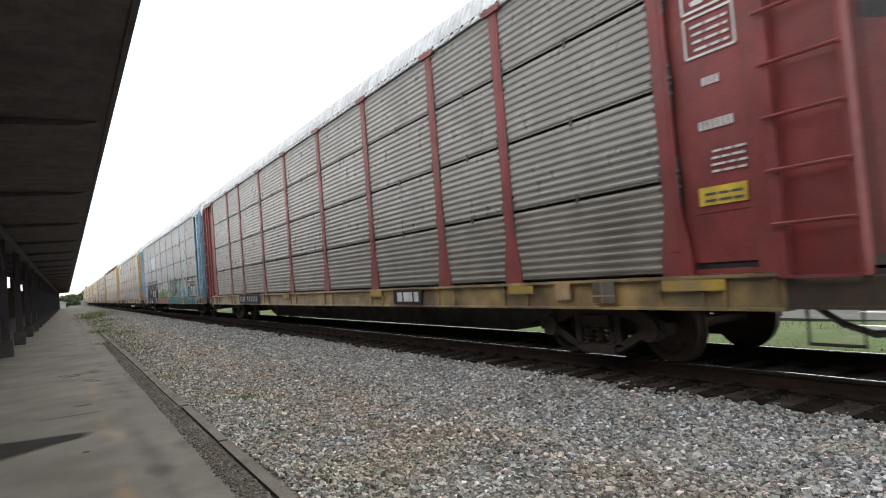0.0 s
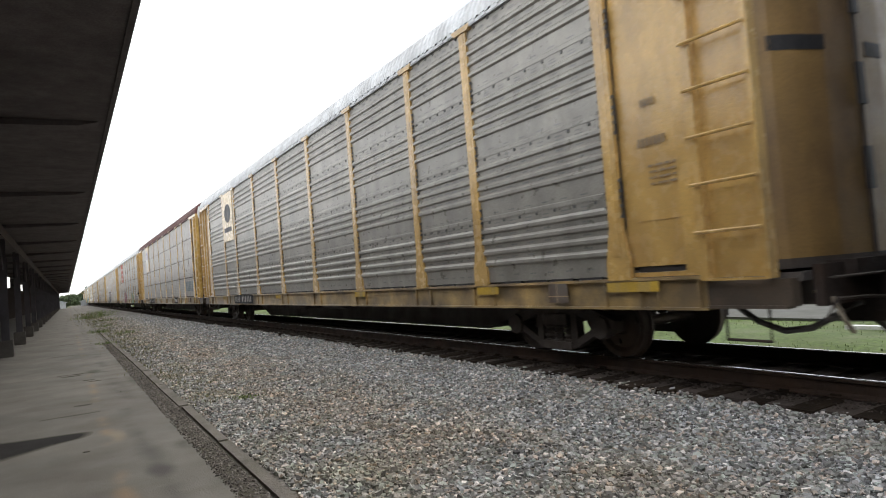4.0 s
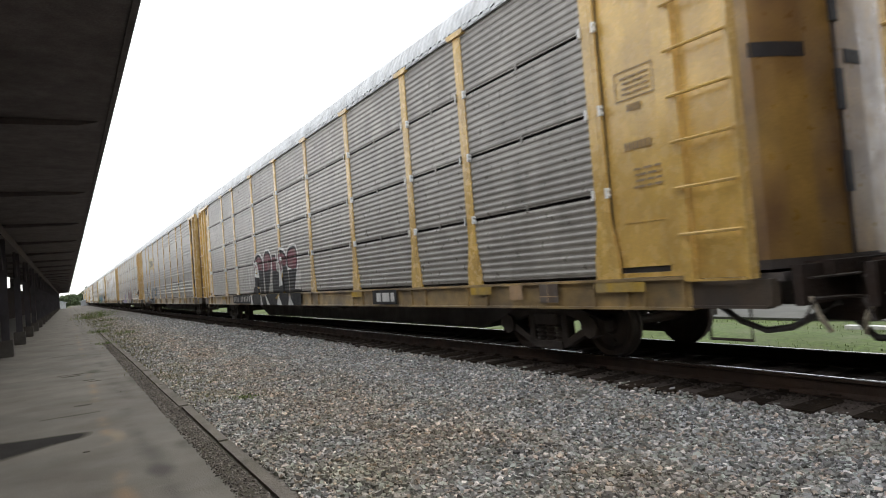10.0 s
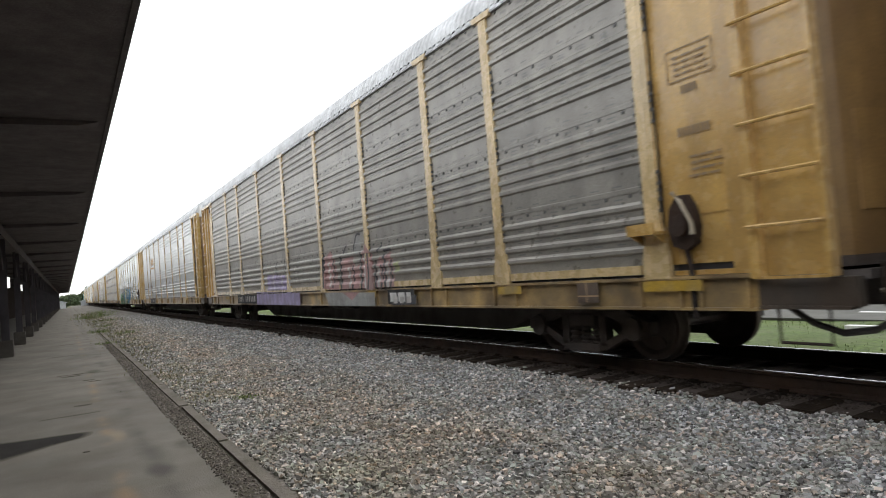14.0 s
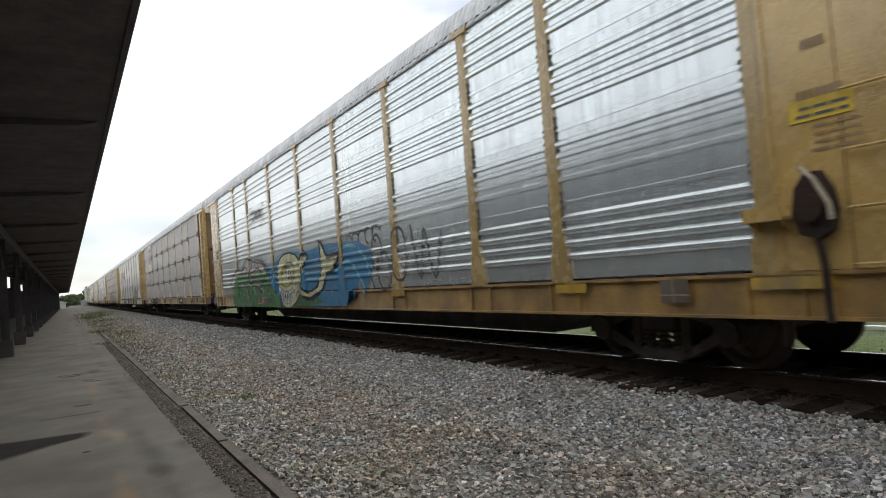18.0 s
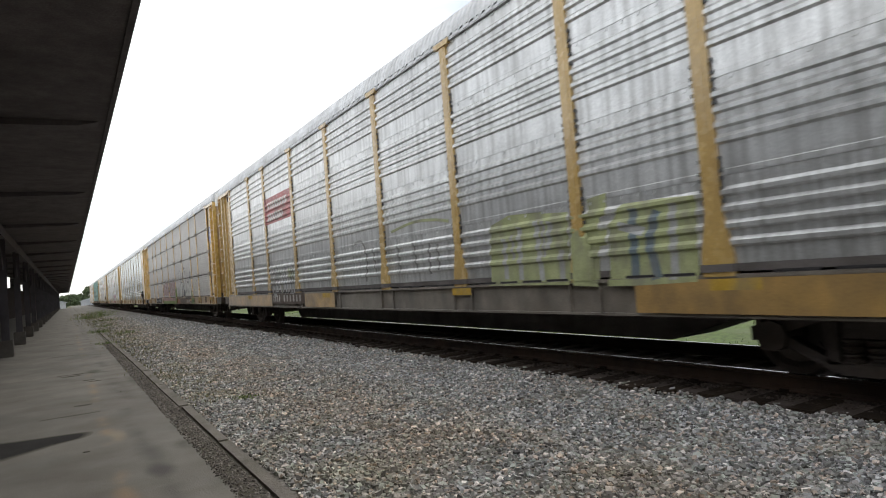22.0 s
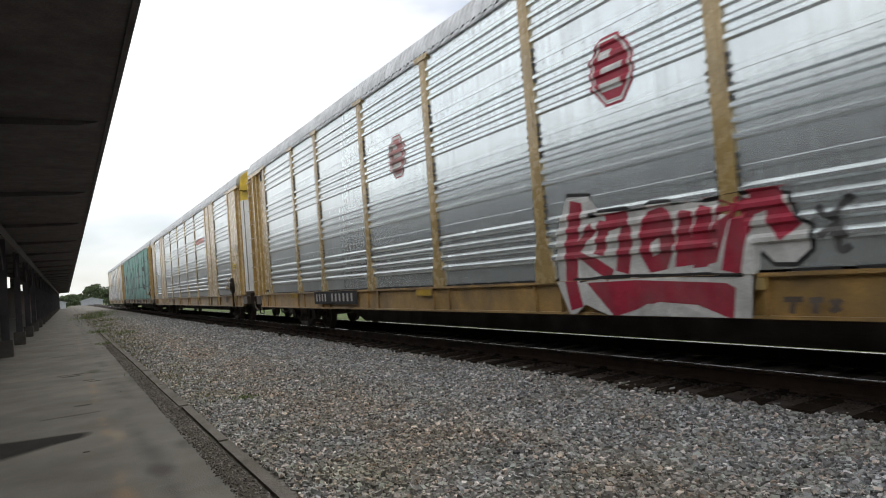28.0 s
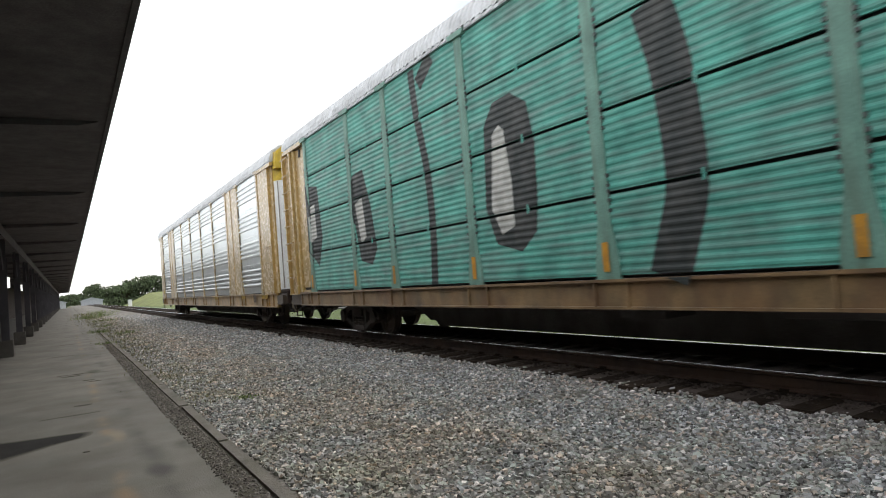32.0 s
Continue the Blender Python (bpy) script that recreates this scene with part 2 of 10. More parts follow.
def foot_marks(m):
    """Lets a worn yellow line and a dark trodden track show through the concrete, with ragged soft edges."""
    n, l = m.node_tree.nodes, m.node_tree.links
    b = n["Principled BSDF"]
    tc, sep, no = n.new("ShaderNodeTexCoord"), n.new("ShaderNodeSeparateXYZ"), n.new("ShaderNodeTexNoise")
    no.inputs["Scale"].default_value, no.inputs["Detail"].default_value = 1.7, 5.0
    l.new(tc.outputs["Object"], sep.inputs[0])
    l.new(tc.outputs["Object"], no.inputs["Vector"])
    for middle, half, lo, hi, amt, tint in ((0.31, 0.10, 0.5, 0.66, 0.6, (0.30, 0.215, 0.125)), (0.62, 0.16, 0.46, 0.62, 0.6, (0.075, 0.07, 0.06)), (0.97, 0.14, 0.42, 0.6, 0.5, (0.09, 0.085, 0.065))):
        off, ab, near, rag, mul, mx = (n.new("ShaderNodeMath"), n.new("ShaderNodeMath"), n.new("ShaderNodeMapRange"), n.new("ShaderNodeMapRange"), n.new("ShaderNodeMath"), n.new("ShaderNodeMix"))
        off.operation, ab.operation, mul.operation, mx.data_type = "SUBTRACT", "ABSOLUTE", "MULTIPLY", "RGBA"
        off.inputs[1].default_value = middle
        for i, v in enumerate((0.0, half, amt, 0.0)):
            near.inputs[i + 1].default_value = v
        for i, v in enumerate((lo, hi, 0.0, 1.0)):
            rag.inputs[i + 1].default_value = v
        l.new(sep.outputs["X"], off.inputs[0])
        l.new(off.outputs[0], ab.inputs[0])
        l.new(ab.outputs[0], near.inputs[0])
        l.new(no.outputs[0], rag.inputs[0])
        l.new(near.outputs[0], mul.inputs[0])
        l.new(rag.outputs[0], mul.inputs[1])
        l.new(mul.outputs[0], mx.inputs[0])
        l.new(b.inputs["Base Color"].links[0].from_socket, mx.inputs[6])
        mx.inputs[7].default_value = (*tint, 1)
        l.new(mx.outputs[2], b.inputs["Base Color"])
    for x, y, rx, ry, amt, tint in ((0.62, 5.95, 0.10, 0.22, 0.75, (0.05, 0.045, 0.04)), (0.93, 6.85, 0.09, 0.22, 0.6, (0.06, 0.055, 0.042)), (0.41, 15.3, 0.16, 0.5, 0.8, (0.065, 0.068, 0.045)), (0.60, 7.4, 0.10, 1.1, 0.45, (0.08, 0.074, 0.066)), (0.40, 7.8, 0.08, 0.35, 0.6, (0.30, 0.25, 0.17)), (0.30, 5.2, 0.09, 0.5, 0.5, (0.26, 0.18, 0.11)), (0.75, 11.5, 0.12, 1.6, 0.5, (0.085, 0.075, 0.062)), (0.95, 12.6, 0.12, 0.5, 0.6, (0.06, 0.06, 0.04)), (0.2, 20.0, 0.3, 1.4, 0.4, (0.09, 0.085, 0.07)), (0.05, 5.6, 0.2, 0.5, 0.35, (0.10, 0.09, 0.075))):
        pos, ln, near, wob, mx = n.new("ShaderNodeMapping"), n.new("ShaderNodeVectorMath"), n.new("ShaderNodeMapRange"), n.new("ShaderNodeMath"), n.new("ShaderNodeMix")
        pos.inputs["Location"].default_value, pos.inputs["Scale"].default_value = (-x / rx, -y / ry, 0), (1 / rx, 1 / ry, 0)
        ln.operation, wob.operation, mx.data_type = "LENGTH", "MULTIPLY_ADD", "RGBA"
        for i, v in enumerate((0.2, 1.25, amt, 0.0)):
            near.inputs[i + 1].default_value = v
        l.new(tc.outputs["Object"], pos.inputs["Vector"])
        l.new(pos.outputs[0], ln.inputs[0])
        l.new(no.outputs[0], wob.inputs[0])
        wob.inputs[1].default_value = -1.8
        add = n.new("ShaderNodeMath")
        add.operation = "ADD"
        add.inputs[1].default_value = 0.9
        l.new(ln.outputs["Value"], add.inputs[0])
        l.new(add.outputs[0], wob.inputs[2])
        l.new(wob.outputs[0], near.inputs[0])
        l.new(near.outputs[0], mx.inputs[0])
        l.new(b.inputs["Base Color"].links[0].from_socket, mx.inputs[6])
        mx.inputs[7].default_value = (*tint, 1)
        l.new(mx.outputs[2], b.inputs["Base Color"])


foot_marks(M_CONC)
M_KERB = mat("old_kerb_concrete", (0.16, 0.142, 0.12), 0.85, var=0.2, scale=2, bump=0.4, stain=(0.08, 0.075, 0.05), stain_amt=0.6)
M_PATCH = mat("dark_patch_concrete", (0.042, 0.04, 0.038), 0.95, var=0.1, spec=0.05)
M_RIM = [mat("rim_concrete_" + w, (v, v * 0.94, v * 0.8), 0.92, var=0.12, spec=0.1) for w, v in (("faint", 0.155), ("light", 0.128), ("middle", 0.10), ("deep", 0.072))]
M_JOINT = mat("joint_filler", (0.07, 0.06, 0.045), 0.9)
M_SOFFIT = mat("dark_stained_boards", (0.118, 0.102, 0.106), 0.75, var=0.25, bump=0.2)
M_BEAM = mat("dark_painted_beam", (0.11, 0.096, 0.10), 0.7, bump=0.2)
M_PILLAR = mat("dark_painted_column", (0.072, 0.066, 0.074), 0.65)
M_BASE = mat("column_base_concrete", (0.11, 0.10, 0.09), 0.9, bump=0.3)
M_WALL = mat("dark_station_brick", (0.05, 0.035, 0.03), 0.85, bump=0.3)
M_GRASS = mat("short_grass", (0.082, 0.122, 0.028), 0.95, var=0.35, scale=0.25, bump=0.6, bscale=12, fine=0.4, stain=(0.115, 0.13, 0.06), stain_amt=0.7)
M_GROUND = mat("dry_ground", (0.17, 0.15, 0.10), 0.95, var=0.3, scale=0.1, bump=0.4, bscale=8, fine=0.3, stain=(0.12, 0.15, 0.05), stain_amt=0.7)
M_BLADE = mat("grass_blade", (0.125, 0.165, 0.045), 0.8, island=0.4, bump=0)
M_WEED = mat("dry_weed_blade", (0.17, 0.165, 0.075), 0.85, island=0.4, bump=0)
M_DIRT = mat("edge_dirt", (0.075, 0.064, 0.048), 0.95, var=0.35, scale=5, bump=0.8, bscale=45, fine=0.5, stain=(0.085, 0.09, 0.04), stain_amt=0.5)
M_GRIT = mat("dirty_grit", (0.17, 0.15, 0.13), 0.9, island=0.5, bump=0.2)
M_GREASE = mat("black_grease", (0.04, 0.033, 0.031), 0.85, bump=0.5, bscale=20, spec=0.1, stain=(0.055, 0.032, 0.02), stain_amt=0.6)
M_BANK = mat("sunlit_grass", (0.17, 0.19, 0.065), 0.95, var=0.3, scale=0.4, bump=0.5, bscale=10, fine=0.4)
# door paints: end colours darkened for the shade between cars, plus rust and soot
M_YDOOR = mat("shaded_rusty_yellow_paint", (0.37, 0.225, 0.062), 0.35, spec=0.7, dirt=(0.16, 0.08, 0.04), dirt_amt=0.6, streak=(1.2, 1.2, 0.7), stain=(0.10, 0.045, 0.025), stain_amt=0.55)
M_TDOOR = mat("shaded_sooty_tan_paint", (0.265, 0.165, 0.067), 0.45, spec=0.5, var=0.12, dirt=(0.11, 0.06, 0.03), dirt_amt=0.7, streak=(1.3, 1.3, 0.45), stain=(0.09, 0.045, 0.025), stain_amt=0.5, dust=0.2)
M_ODOOR = mat("shaded_sooty_ochre_paint", (0.27, 0.162, 0.056), 0.45, spec=0.5, var=0.12, dirt=(0.12, 0.07, 0.035), dirt_amt=0.6, streak=(1.3, 1.3, 0.45), stain=(0.10, 0.05, 0.03), stain_amt=0.35, dust=0.2)
M_BDOOR = mat("shaded_sooty_blue_paint", (0.10, 0.185, 0.265), 0.5, spec=0.5, dirt=(0.05, 0.05, 0.05), dirt_amt=0.7, streak=(1.3, 1.3, 0.45), stain=(0.06, 0.045, 0.035), stain_amt=0.5, dust=0.3)
M_RDOOR = mat("shaded_sooty_red_paint", (0.13, 0.026, 0.025), 0.6, dirt=(0.05, 0.035, 0.03), dirt_amt=0.6, streak=(1.3, 1.3, 0.45), dust=0.3)
M_DOOR_DIRT = mat("dirty_white_door_paint", (0.36, 0.33, 0.28), 0.6, dirt=(0.13, 0.10, 0.075), dirt_amt=0.7, streak=(3, 3, 0.5))
M_CLIP = mat("dull_grey_castings", (0.47, 0.45, 0.41), 0.55, 0.2, dirt=(0.2, 0.15, 0.1), dirt_amt=0.5)
M_LEVER = mat("worn_pale_steel", (0.42, 0.37, 0.29), 0.5, 0.3, dirt=(0.12, 0.08, 0.05), dirt_amt=0.6)
M_LEAF = mat("tree_leaves", (0.085, 0.115, 0.055), 0.75, island=0.55, bump=0, var=0.3, scale=0.3)
M_BARK = mat("tree_bark", (0.07, 0.05, 0.035), 0.9, bump=0.5, bscale=12)
M_HOUSE = mat("pale_siding", (0.40, 0.42, 0.45), 0.6, var=0.08)
M_HROOF = mat("pale_sheet_roof", (0.42, 0.45, 0.48), 0.8)
M_ROAD = mat("pale_road_surface", (0.072, 0.072, 0.062), 0.85, scale=0.6, stain=(0.11, 0.11, 0.09), stain_amt=0.5)


# ---- mesh tools
def box(bm, x0, x1, y0, y1, z0, z1):
    v = [bm.verts.new((x, y, z)) for x in (x0, x1) for y in (y0, y1) for z in (z0, z1)]
    for f in ((0, 1, 3, 2), (4, 6, 7, 5), (0, 4, 5, 1), (2, 3, 7, 6), (0, 2, 6, 4), (1, 5, 7, 3)):
        bm.faces.new([v[i] for i in f])


def prism(bm, outline, axis, a, b):
    """Extrudes a flat outline of (p, q) along axis from a to b: x takes (y, z), y takes (x, z), z takes (x, y)."""
    def at(p, q, r):
        return {"x": (r, p, q), "y": (p, r, q), "z": (p, q, r)}[axis]
    lo = [bm.verts.new(at(p, q, a)) for p, q in outline]
    hi = [bm.verts.new(at(p, q, b)) for p, q in outline]
    k = len(outline)
    for i in range(k):
        j = (i + 1) % k
        bm.faces.new((lo[i], lo[j], hi[j], hi[i]))
    bm.faces.new(lo[::-1])
    bm.faces.new(hi)


def tube(bm, pts, r, sides=6):
    rings = []
    pts = [Vector(p) for p in pts]
    for i, p in enumerate(pts):
        d = (pts[min(i + 1, len(pts) - 1)] - pts[max(i - 1, 0)]).normalized()
        a = d.orthogonal().normalized()
        c = d.cross(a)
        rr = r[i] if isinstance(r, (list, tuple)) else r
        rings.append([bm.verts.new(p + (a * math.cos(6.28319 * k / sides) + c * math.sin(6.28319 * k / sides)) * rr) for k in range(sides)])
    for A, B in zip(rings, rings[1:]):
        for k in range(sides):
            bm.faces.new((A[k], A[(k + 1) % sides], B[(k + 1) % sides], B[k]))
    bm.faces.new(rings[0][::-1])
    bm.faces.new(rings[-1])


def lathe(bm, prof, sides, axis_x=0.0):
    """Turns a profile of (x, radius) round the x axis."""
    rings = [[bm.verts.new((x + axis_x, r * math.cos(6.28319 * k / sides), r * math.sin(6.28319 * k / sides))) for k in range(sides)] for x, r in prof]
    for A, B in zip(rings, rings[1:]):
        for k in range(sides):
            bm.faces.new((A[k], A[(k + 1) % sides], B[(k + 1) % sides], B[k]))
    bm.faces.new(rings[0][::-1])
    bm.faces.new(rings[-1])


def finish(bm, name, smooth=False):
    bmesh.ops.recalc_face_normals(bm, faces=bm.faces)
    me = bpy.data.meshes.new(name)
    bm.to_mesh(me)
    bm.free()
    if smooth:
        me.shade_smooth()
    return me


def part(name, bm, material, parent=None, label="", at=(0, 0, 0), smooth=False):
    me = finish(bm, name, smooth) if isinstance(bm, bmesh.types.BMesh) else bm
    ob = new(name, me)
    if not me.materials:
        me.materials.append(material)
    if parent:
        ob.parent = parent
    ob.location = at
    if label:
        ob["label"] = label
    return ob


SHARED = {}


def shared(key, material, build, smooth=False):
    """One mesh for all alike parts of one material."""
    k = (key, material.name)
    if k not in SHARED:
        if key in SHARED:
            me = SHARED[key].copy()
            me.materials.clear()
        else:
            bm = bmesh.new()
            build(bm)
            me = finish(bm, str(key[0]), smooth)
            SHARED[key] = me
        me.materials.append(material)
        SHARED[k] = me
    return SHARED[k]


def solid(name, material, *boxes, parent=None, label="", bevel=0.0):
    bm = bmesh.new()
    for b in boxes:
        box(bm, *b)
    if bevel:
        bmesh.ops.bevel(bm, geom=bm.edges[:], offset=bevel, segments=2, affect="EDGES")
    return part(name, bm, material, parent, label)

# ---- setting: ground, ballast, track, platform, canopy. Rail tops lie at z = 0, the track runs along y
XC = 6.97                                   # track centre
GROUND_Z, BED_Z, PLAT_Z = -0.45, -0.25, -0.20


def thing(name, label, category="", group="", kind="", at=(0, 0, 0)):
    ob = new(name)
    ob.empty_display_size = 0.3
    ob.location = at
    return tagged(ob, label, category, group, kind)


bm = bmesh.new()
box(bm, -3000, 3000, -3000, 3000, GROUND_Z - 0.5, GROUND_Z)
ground = tagged(part("ground", bm, M_GROUND), "dry ground with thin grass reaching the horizon", "ground", kind="structure")
bm = bmesh.new()
xs, ys = [8.9, 9.6, 10.0, 10.7, 11.6, 12.6, 14, 18, 26, 40], [-40 + 2.5 * i for i in range(60)] + [120, 160, 240, 400]
grid = [[bm.verts.new((x, y, GROUND_Z + 0.012 + (0.10 * noise.noise((x * 0.5, y * 0.4, 3)) + 0.14 if 9.2 < x < 30 else 0.004))) for y in ys] for x in xs]
for a, b in zip(grid, grid[1:]):
    for i in range(len(ys) - 1):
        bm.faces.new((a[i], b[i], b[i + 1], a[i + 1]))
tagged(part("grass_verge", bm, M_GRASS), "rough green grass beside the far rail", "grass", kind="structure")

# ballast bed with low swells
bm = bmesh.new()
xs = [1.10, 1.3, 1.7, 2.2, 2.8, 3.4, 4.0, 4.6, 5.2, 5.55, 6.2, 6.97, 7.7, 8.35, 8.8, 9.7]
zs = [BED_Z - 0.02, BED_Z, BED_Z + 0.02, BED_Z + 0.03, BED_Z + 0.03, BED_Z + 0.02, BED_Z + 0.01, BED_Z, BED_Z + 0.01, BED_Z + 0.015, BED_Z + 0.01, BED_Z, BED_Z + 0.01, BED_Z, BED_Z - 0.08, GROUND_Z - 0.02]
ys = [-30 + 1.0 * i for i in range(90)] + [60 + 8 * i for i in range(20)] + [220 + 40 * i for i in range(16)]


def bed_height(x, y):
    z = float(np.interp(x, xs, zs))
    return z + (0.03 * noise.noise((x * 0.9, y * 0.5, 7)) if 1.25 < x < 5.6 else 0)


grid = [[bm.verts.new((x, y, bed_height(x, y))) for y in ys] for x in xs]
for a, b in zip(grid, grid[1:]):
    for i in range(len(ys) - 1):
        bm.faces.new((a[i], b[i], b[i + 1], a[i + 1]))
tagged(part("ballast_bed", bm, M_BED), "packed grey ballast bed of the track", "ballast", kind="structure")


def scatter(name, count, place, size, material, label, category, seed=1, flat=0.65):
    """Many broken stones, in one mesh."""
    rng = np.random.default_rng(seed)
    base = np.array([(-1, -1, -1), (1, -1, -1), (1, 1, -1), (-1, 1, -1), (-1, -1, 1), (1, -1, 1), (1, 1, 1), (-1, 1, 1)]) * 0.72
    tris = np.array([(0, 2, 1), (0, 3, 2), (4, 5, 6), (4, 6, 7), (0, 1, 5), (0, 5, 4), (1, 2, 6), (1, 6, 5), (2, 3, 7), (2, 7, 6), (3, 0, 4), (3, 4, 7)])
    pos = place(rng, count)
    n = len(pos)
    r = rng.uniform(*size, n) * rng.choice([0.7, 1.0, 1.25], n, p=[0.3, 0.5, 0.2])
    v = base[None] * (1 + rng.uniform(-0.5, 0.25, (n, 8, 3)))
    v = v * np.stack([rng.uniform(0.75, 1.35, n), rng.uniform(0.75, 1.2, n), rng.uniform(flat - 0.2, flat + 0.2, n)], 1)[:, None]
    a, t = rng.uniform(0, 6.283, n), rng.uniform(-1.1, 1.1, n)
    ct, st, ca, sa = np.cos(t)[:, None], np.sin(t)[:, None], np.cos(a)[:, None], np.sin(a)[:, None]
    y2, z2 = v[:, :, 1] * ct - v[:, :, 2] * st, v[:, :, 1] * st + v[:, :, 2] * ct
    v = np.stack([v[:, :, 0] * ca - y2 * sa, v[:, :, 0] * sa + y2 * ca, z2], 2)
    v = v * r[:, None, None] + pos[:, None]
    faces = (tris[None] + 8 * np.arange(n)[:, None, None]).reshape(-1)
    me = bpy.data.meshes.new(name)
    me.vertices.add(n * 8)
    me.vertices.foreach_set("co", v.reshape(-1).astype(np.float32))
    me.loops.add(len(faces))
    me.loops.foreach_set("vertex_index", faces.astype(np.int32))
    me.polygons.add(len(faces) // 3)
    me.polygons.foreach_set("loop_start", np.arange(0, len(faces), 3, dtype=np.int32))
    me.polygons.foreach_set("loop_total", np.full(len(faces) // 3, 3, dtype=np.int32))
    me.update(calc_edges=True)
    me.shade_flat()
    return tagged(part(name, me, material), label, category, kind="stuff")


def spread(x0, x1, y0, y1, power):
    def place(rng, n):
        y = y0 + (y1 - y0) * rng.uniform(0, 1, n) ** power
        x = rng.uniform(x0, x1, n)
        keep = (x > 1.3 + np.clip((y - 7) * 0.05, 0, 0.9) * rng.uniform(0.0, 1.4, n)) | (rng.uniform(0, 1, n) < 0.25)
        x, y = x[keep], y[keep]
        n = len(x)
        z = np.interp(x, xs, zs) + np.array([0.03 * noise.noise((a * 0.9, b * 0.5, 7)) for a, b in zip(x, y)]) + rng.uniform(-0.012, 0.012, n)
        return np.stack([x, y, z], 1)
    return place


scatter("ballast_stones", 92000, spread(1.36, 5.60, 1.6, 15, 1.3), (0.014, 0.027), M_BALLAST, "loose grey crushed-stone ballast between platform and track", "ballast", 3)
scatter("ballast_stones", 44000, spread(1.36, 5.60, 15, 60, 1.6), (0.02, 0.036), M_BALLAST, "loose grey crushed-stone ballast further along the track", "ballast", 4)
scatter("ballast_stones", 14000, spread(1.36, 5.60, 1.6, -9, 1.2), (0.02, 0.034), M_BALLAST, "loose grey crushed-stone ballast beside the near platform", "ballast", 15)
scatter("ballast_stones", 5000, spread(8.1, 9.3, 1, 30, 1.3), (0.025, 0.04), M_BALLAST, "loose grey ballast on the far shoulder of the track", "ballast", 5)
scatter("track_ballast", 8000, lambda rng, n: np.stack([rng.uniform(5.80, 6.20, n), -2 + 30 * rng.uniform(0, 1, n) ** 1.2, rng.uniform(-0.220, -0.195, n)], 1), (0.014, 0.026), M_OILY_SHADE, "oily ballast between the ties, darkened for the train's shade", "ballast", 9)
scatter("ballast_stones", 3000, lambda rng, n: np.stack([5.5 + 0.24 * rng.uniform(0, 1, n) ** 1.6, 1.6 + 24 * rng.uniform(0, 1, n) ** 1.4, np.full(n, BED_Z + 0.035) + rng.uniform(-0.03, 0.012, n)], 1), (0.016, 0.03), M_BALLAST, "grey ballast heaped against the tie ends", "ballast", 12)
# the bed's dark colour holds part of the train's shade
bm = bmesh.new()
box(bm, 5.66, 8.30, -30, 500, BED_Z - 0.05, BED_Z + 0.052)
tagged(part("track_bed", bm, M_OILY_SHADE), "oily ballast bed under the rails, darkened for the train's shade", "ballast", kind="structure")
scatter("gravel_grit", 9000, lambda rng, n: np.stack([1.165 - 0.20 * rng.uniform(0, 1, n) ** 1.5, 2.5 + 22 * rng.uniform(0, 1, n) ** 1.5, np.full(n, PLAT_Z + 0.005)], 1), (0.005, 0.015), M_GRIT, "small dirty grit along the platform edge", "gravel", 6)

# track
track = thing("railway_track", "rusty steel rails on dark creosoted ties", "track", kind="structure")


def rail(name, x, z, y0, y1, parent, head=True):
    bm = bmesh.new()
    prism(bm, [(x - 0.075, z - 0.18), (x + 0.075, z - 0.18), (x + 0.075, z - 0.165), (x + 0.012, z - 0.14), (x + 0.010, z - 0.045), (x + 0.036, z - 0.035), (x + 0.036, z - 0.008), (x - 0.036, z - 0.008), (x - 0.036, z - 0.035), (x - 0.010, z - 0.045), (x - 0.012, z - 0.14), (x - 0.075, z - 0.165)], "y", y0, y1)
    ob = part(name, bm, M_RAIL, parent)
    bm = bmesh.new()
    prism(bm, [(x - 0.020, z - 0.0079), (x + 0.020, z - 0.0079), (x + 0.016, z - 0.002), (x + 0.012, z), (x - 0.012, z), (x - 0.016, z - 0.002)], "y", y0, y1)
    part("rail_head", bm, M_HEAD, ob, "polished rail head")
    return ob


rail("rail", XC - 0.753, 0, -60, 900, track)
rail("rail", XC + 0.753, 0, -60, 900, track)
bm = bmesh.new()
box(bm, 13.1, 19.5, -60, 300, GROUND_Z - 0.1, GROUND_Z + 0.19)
road = tagged(part("road", bm, M_ROAD), "pale grey road beyond the grass verge", "road", kind="structure")
bm = bmesh.new()
box(bm, 14.45, 14.60, -60, 7.2, GROUND_Z + 0.185, GROUND_Z + 0.194)
part("edge_line", bm, M_WHITE, road, "worn white edge line")
bm = bmesh.new()
prism(bm, [(12.02, -0.40), (12.20, -0.40), (12.18, -0.245), (12.04, -0.245)], "y", -9.0, 6.25)
tagged(part("kerb_block", bm, M_WHITE), "low white-painted concrete kerb block in the grass", "kerb")

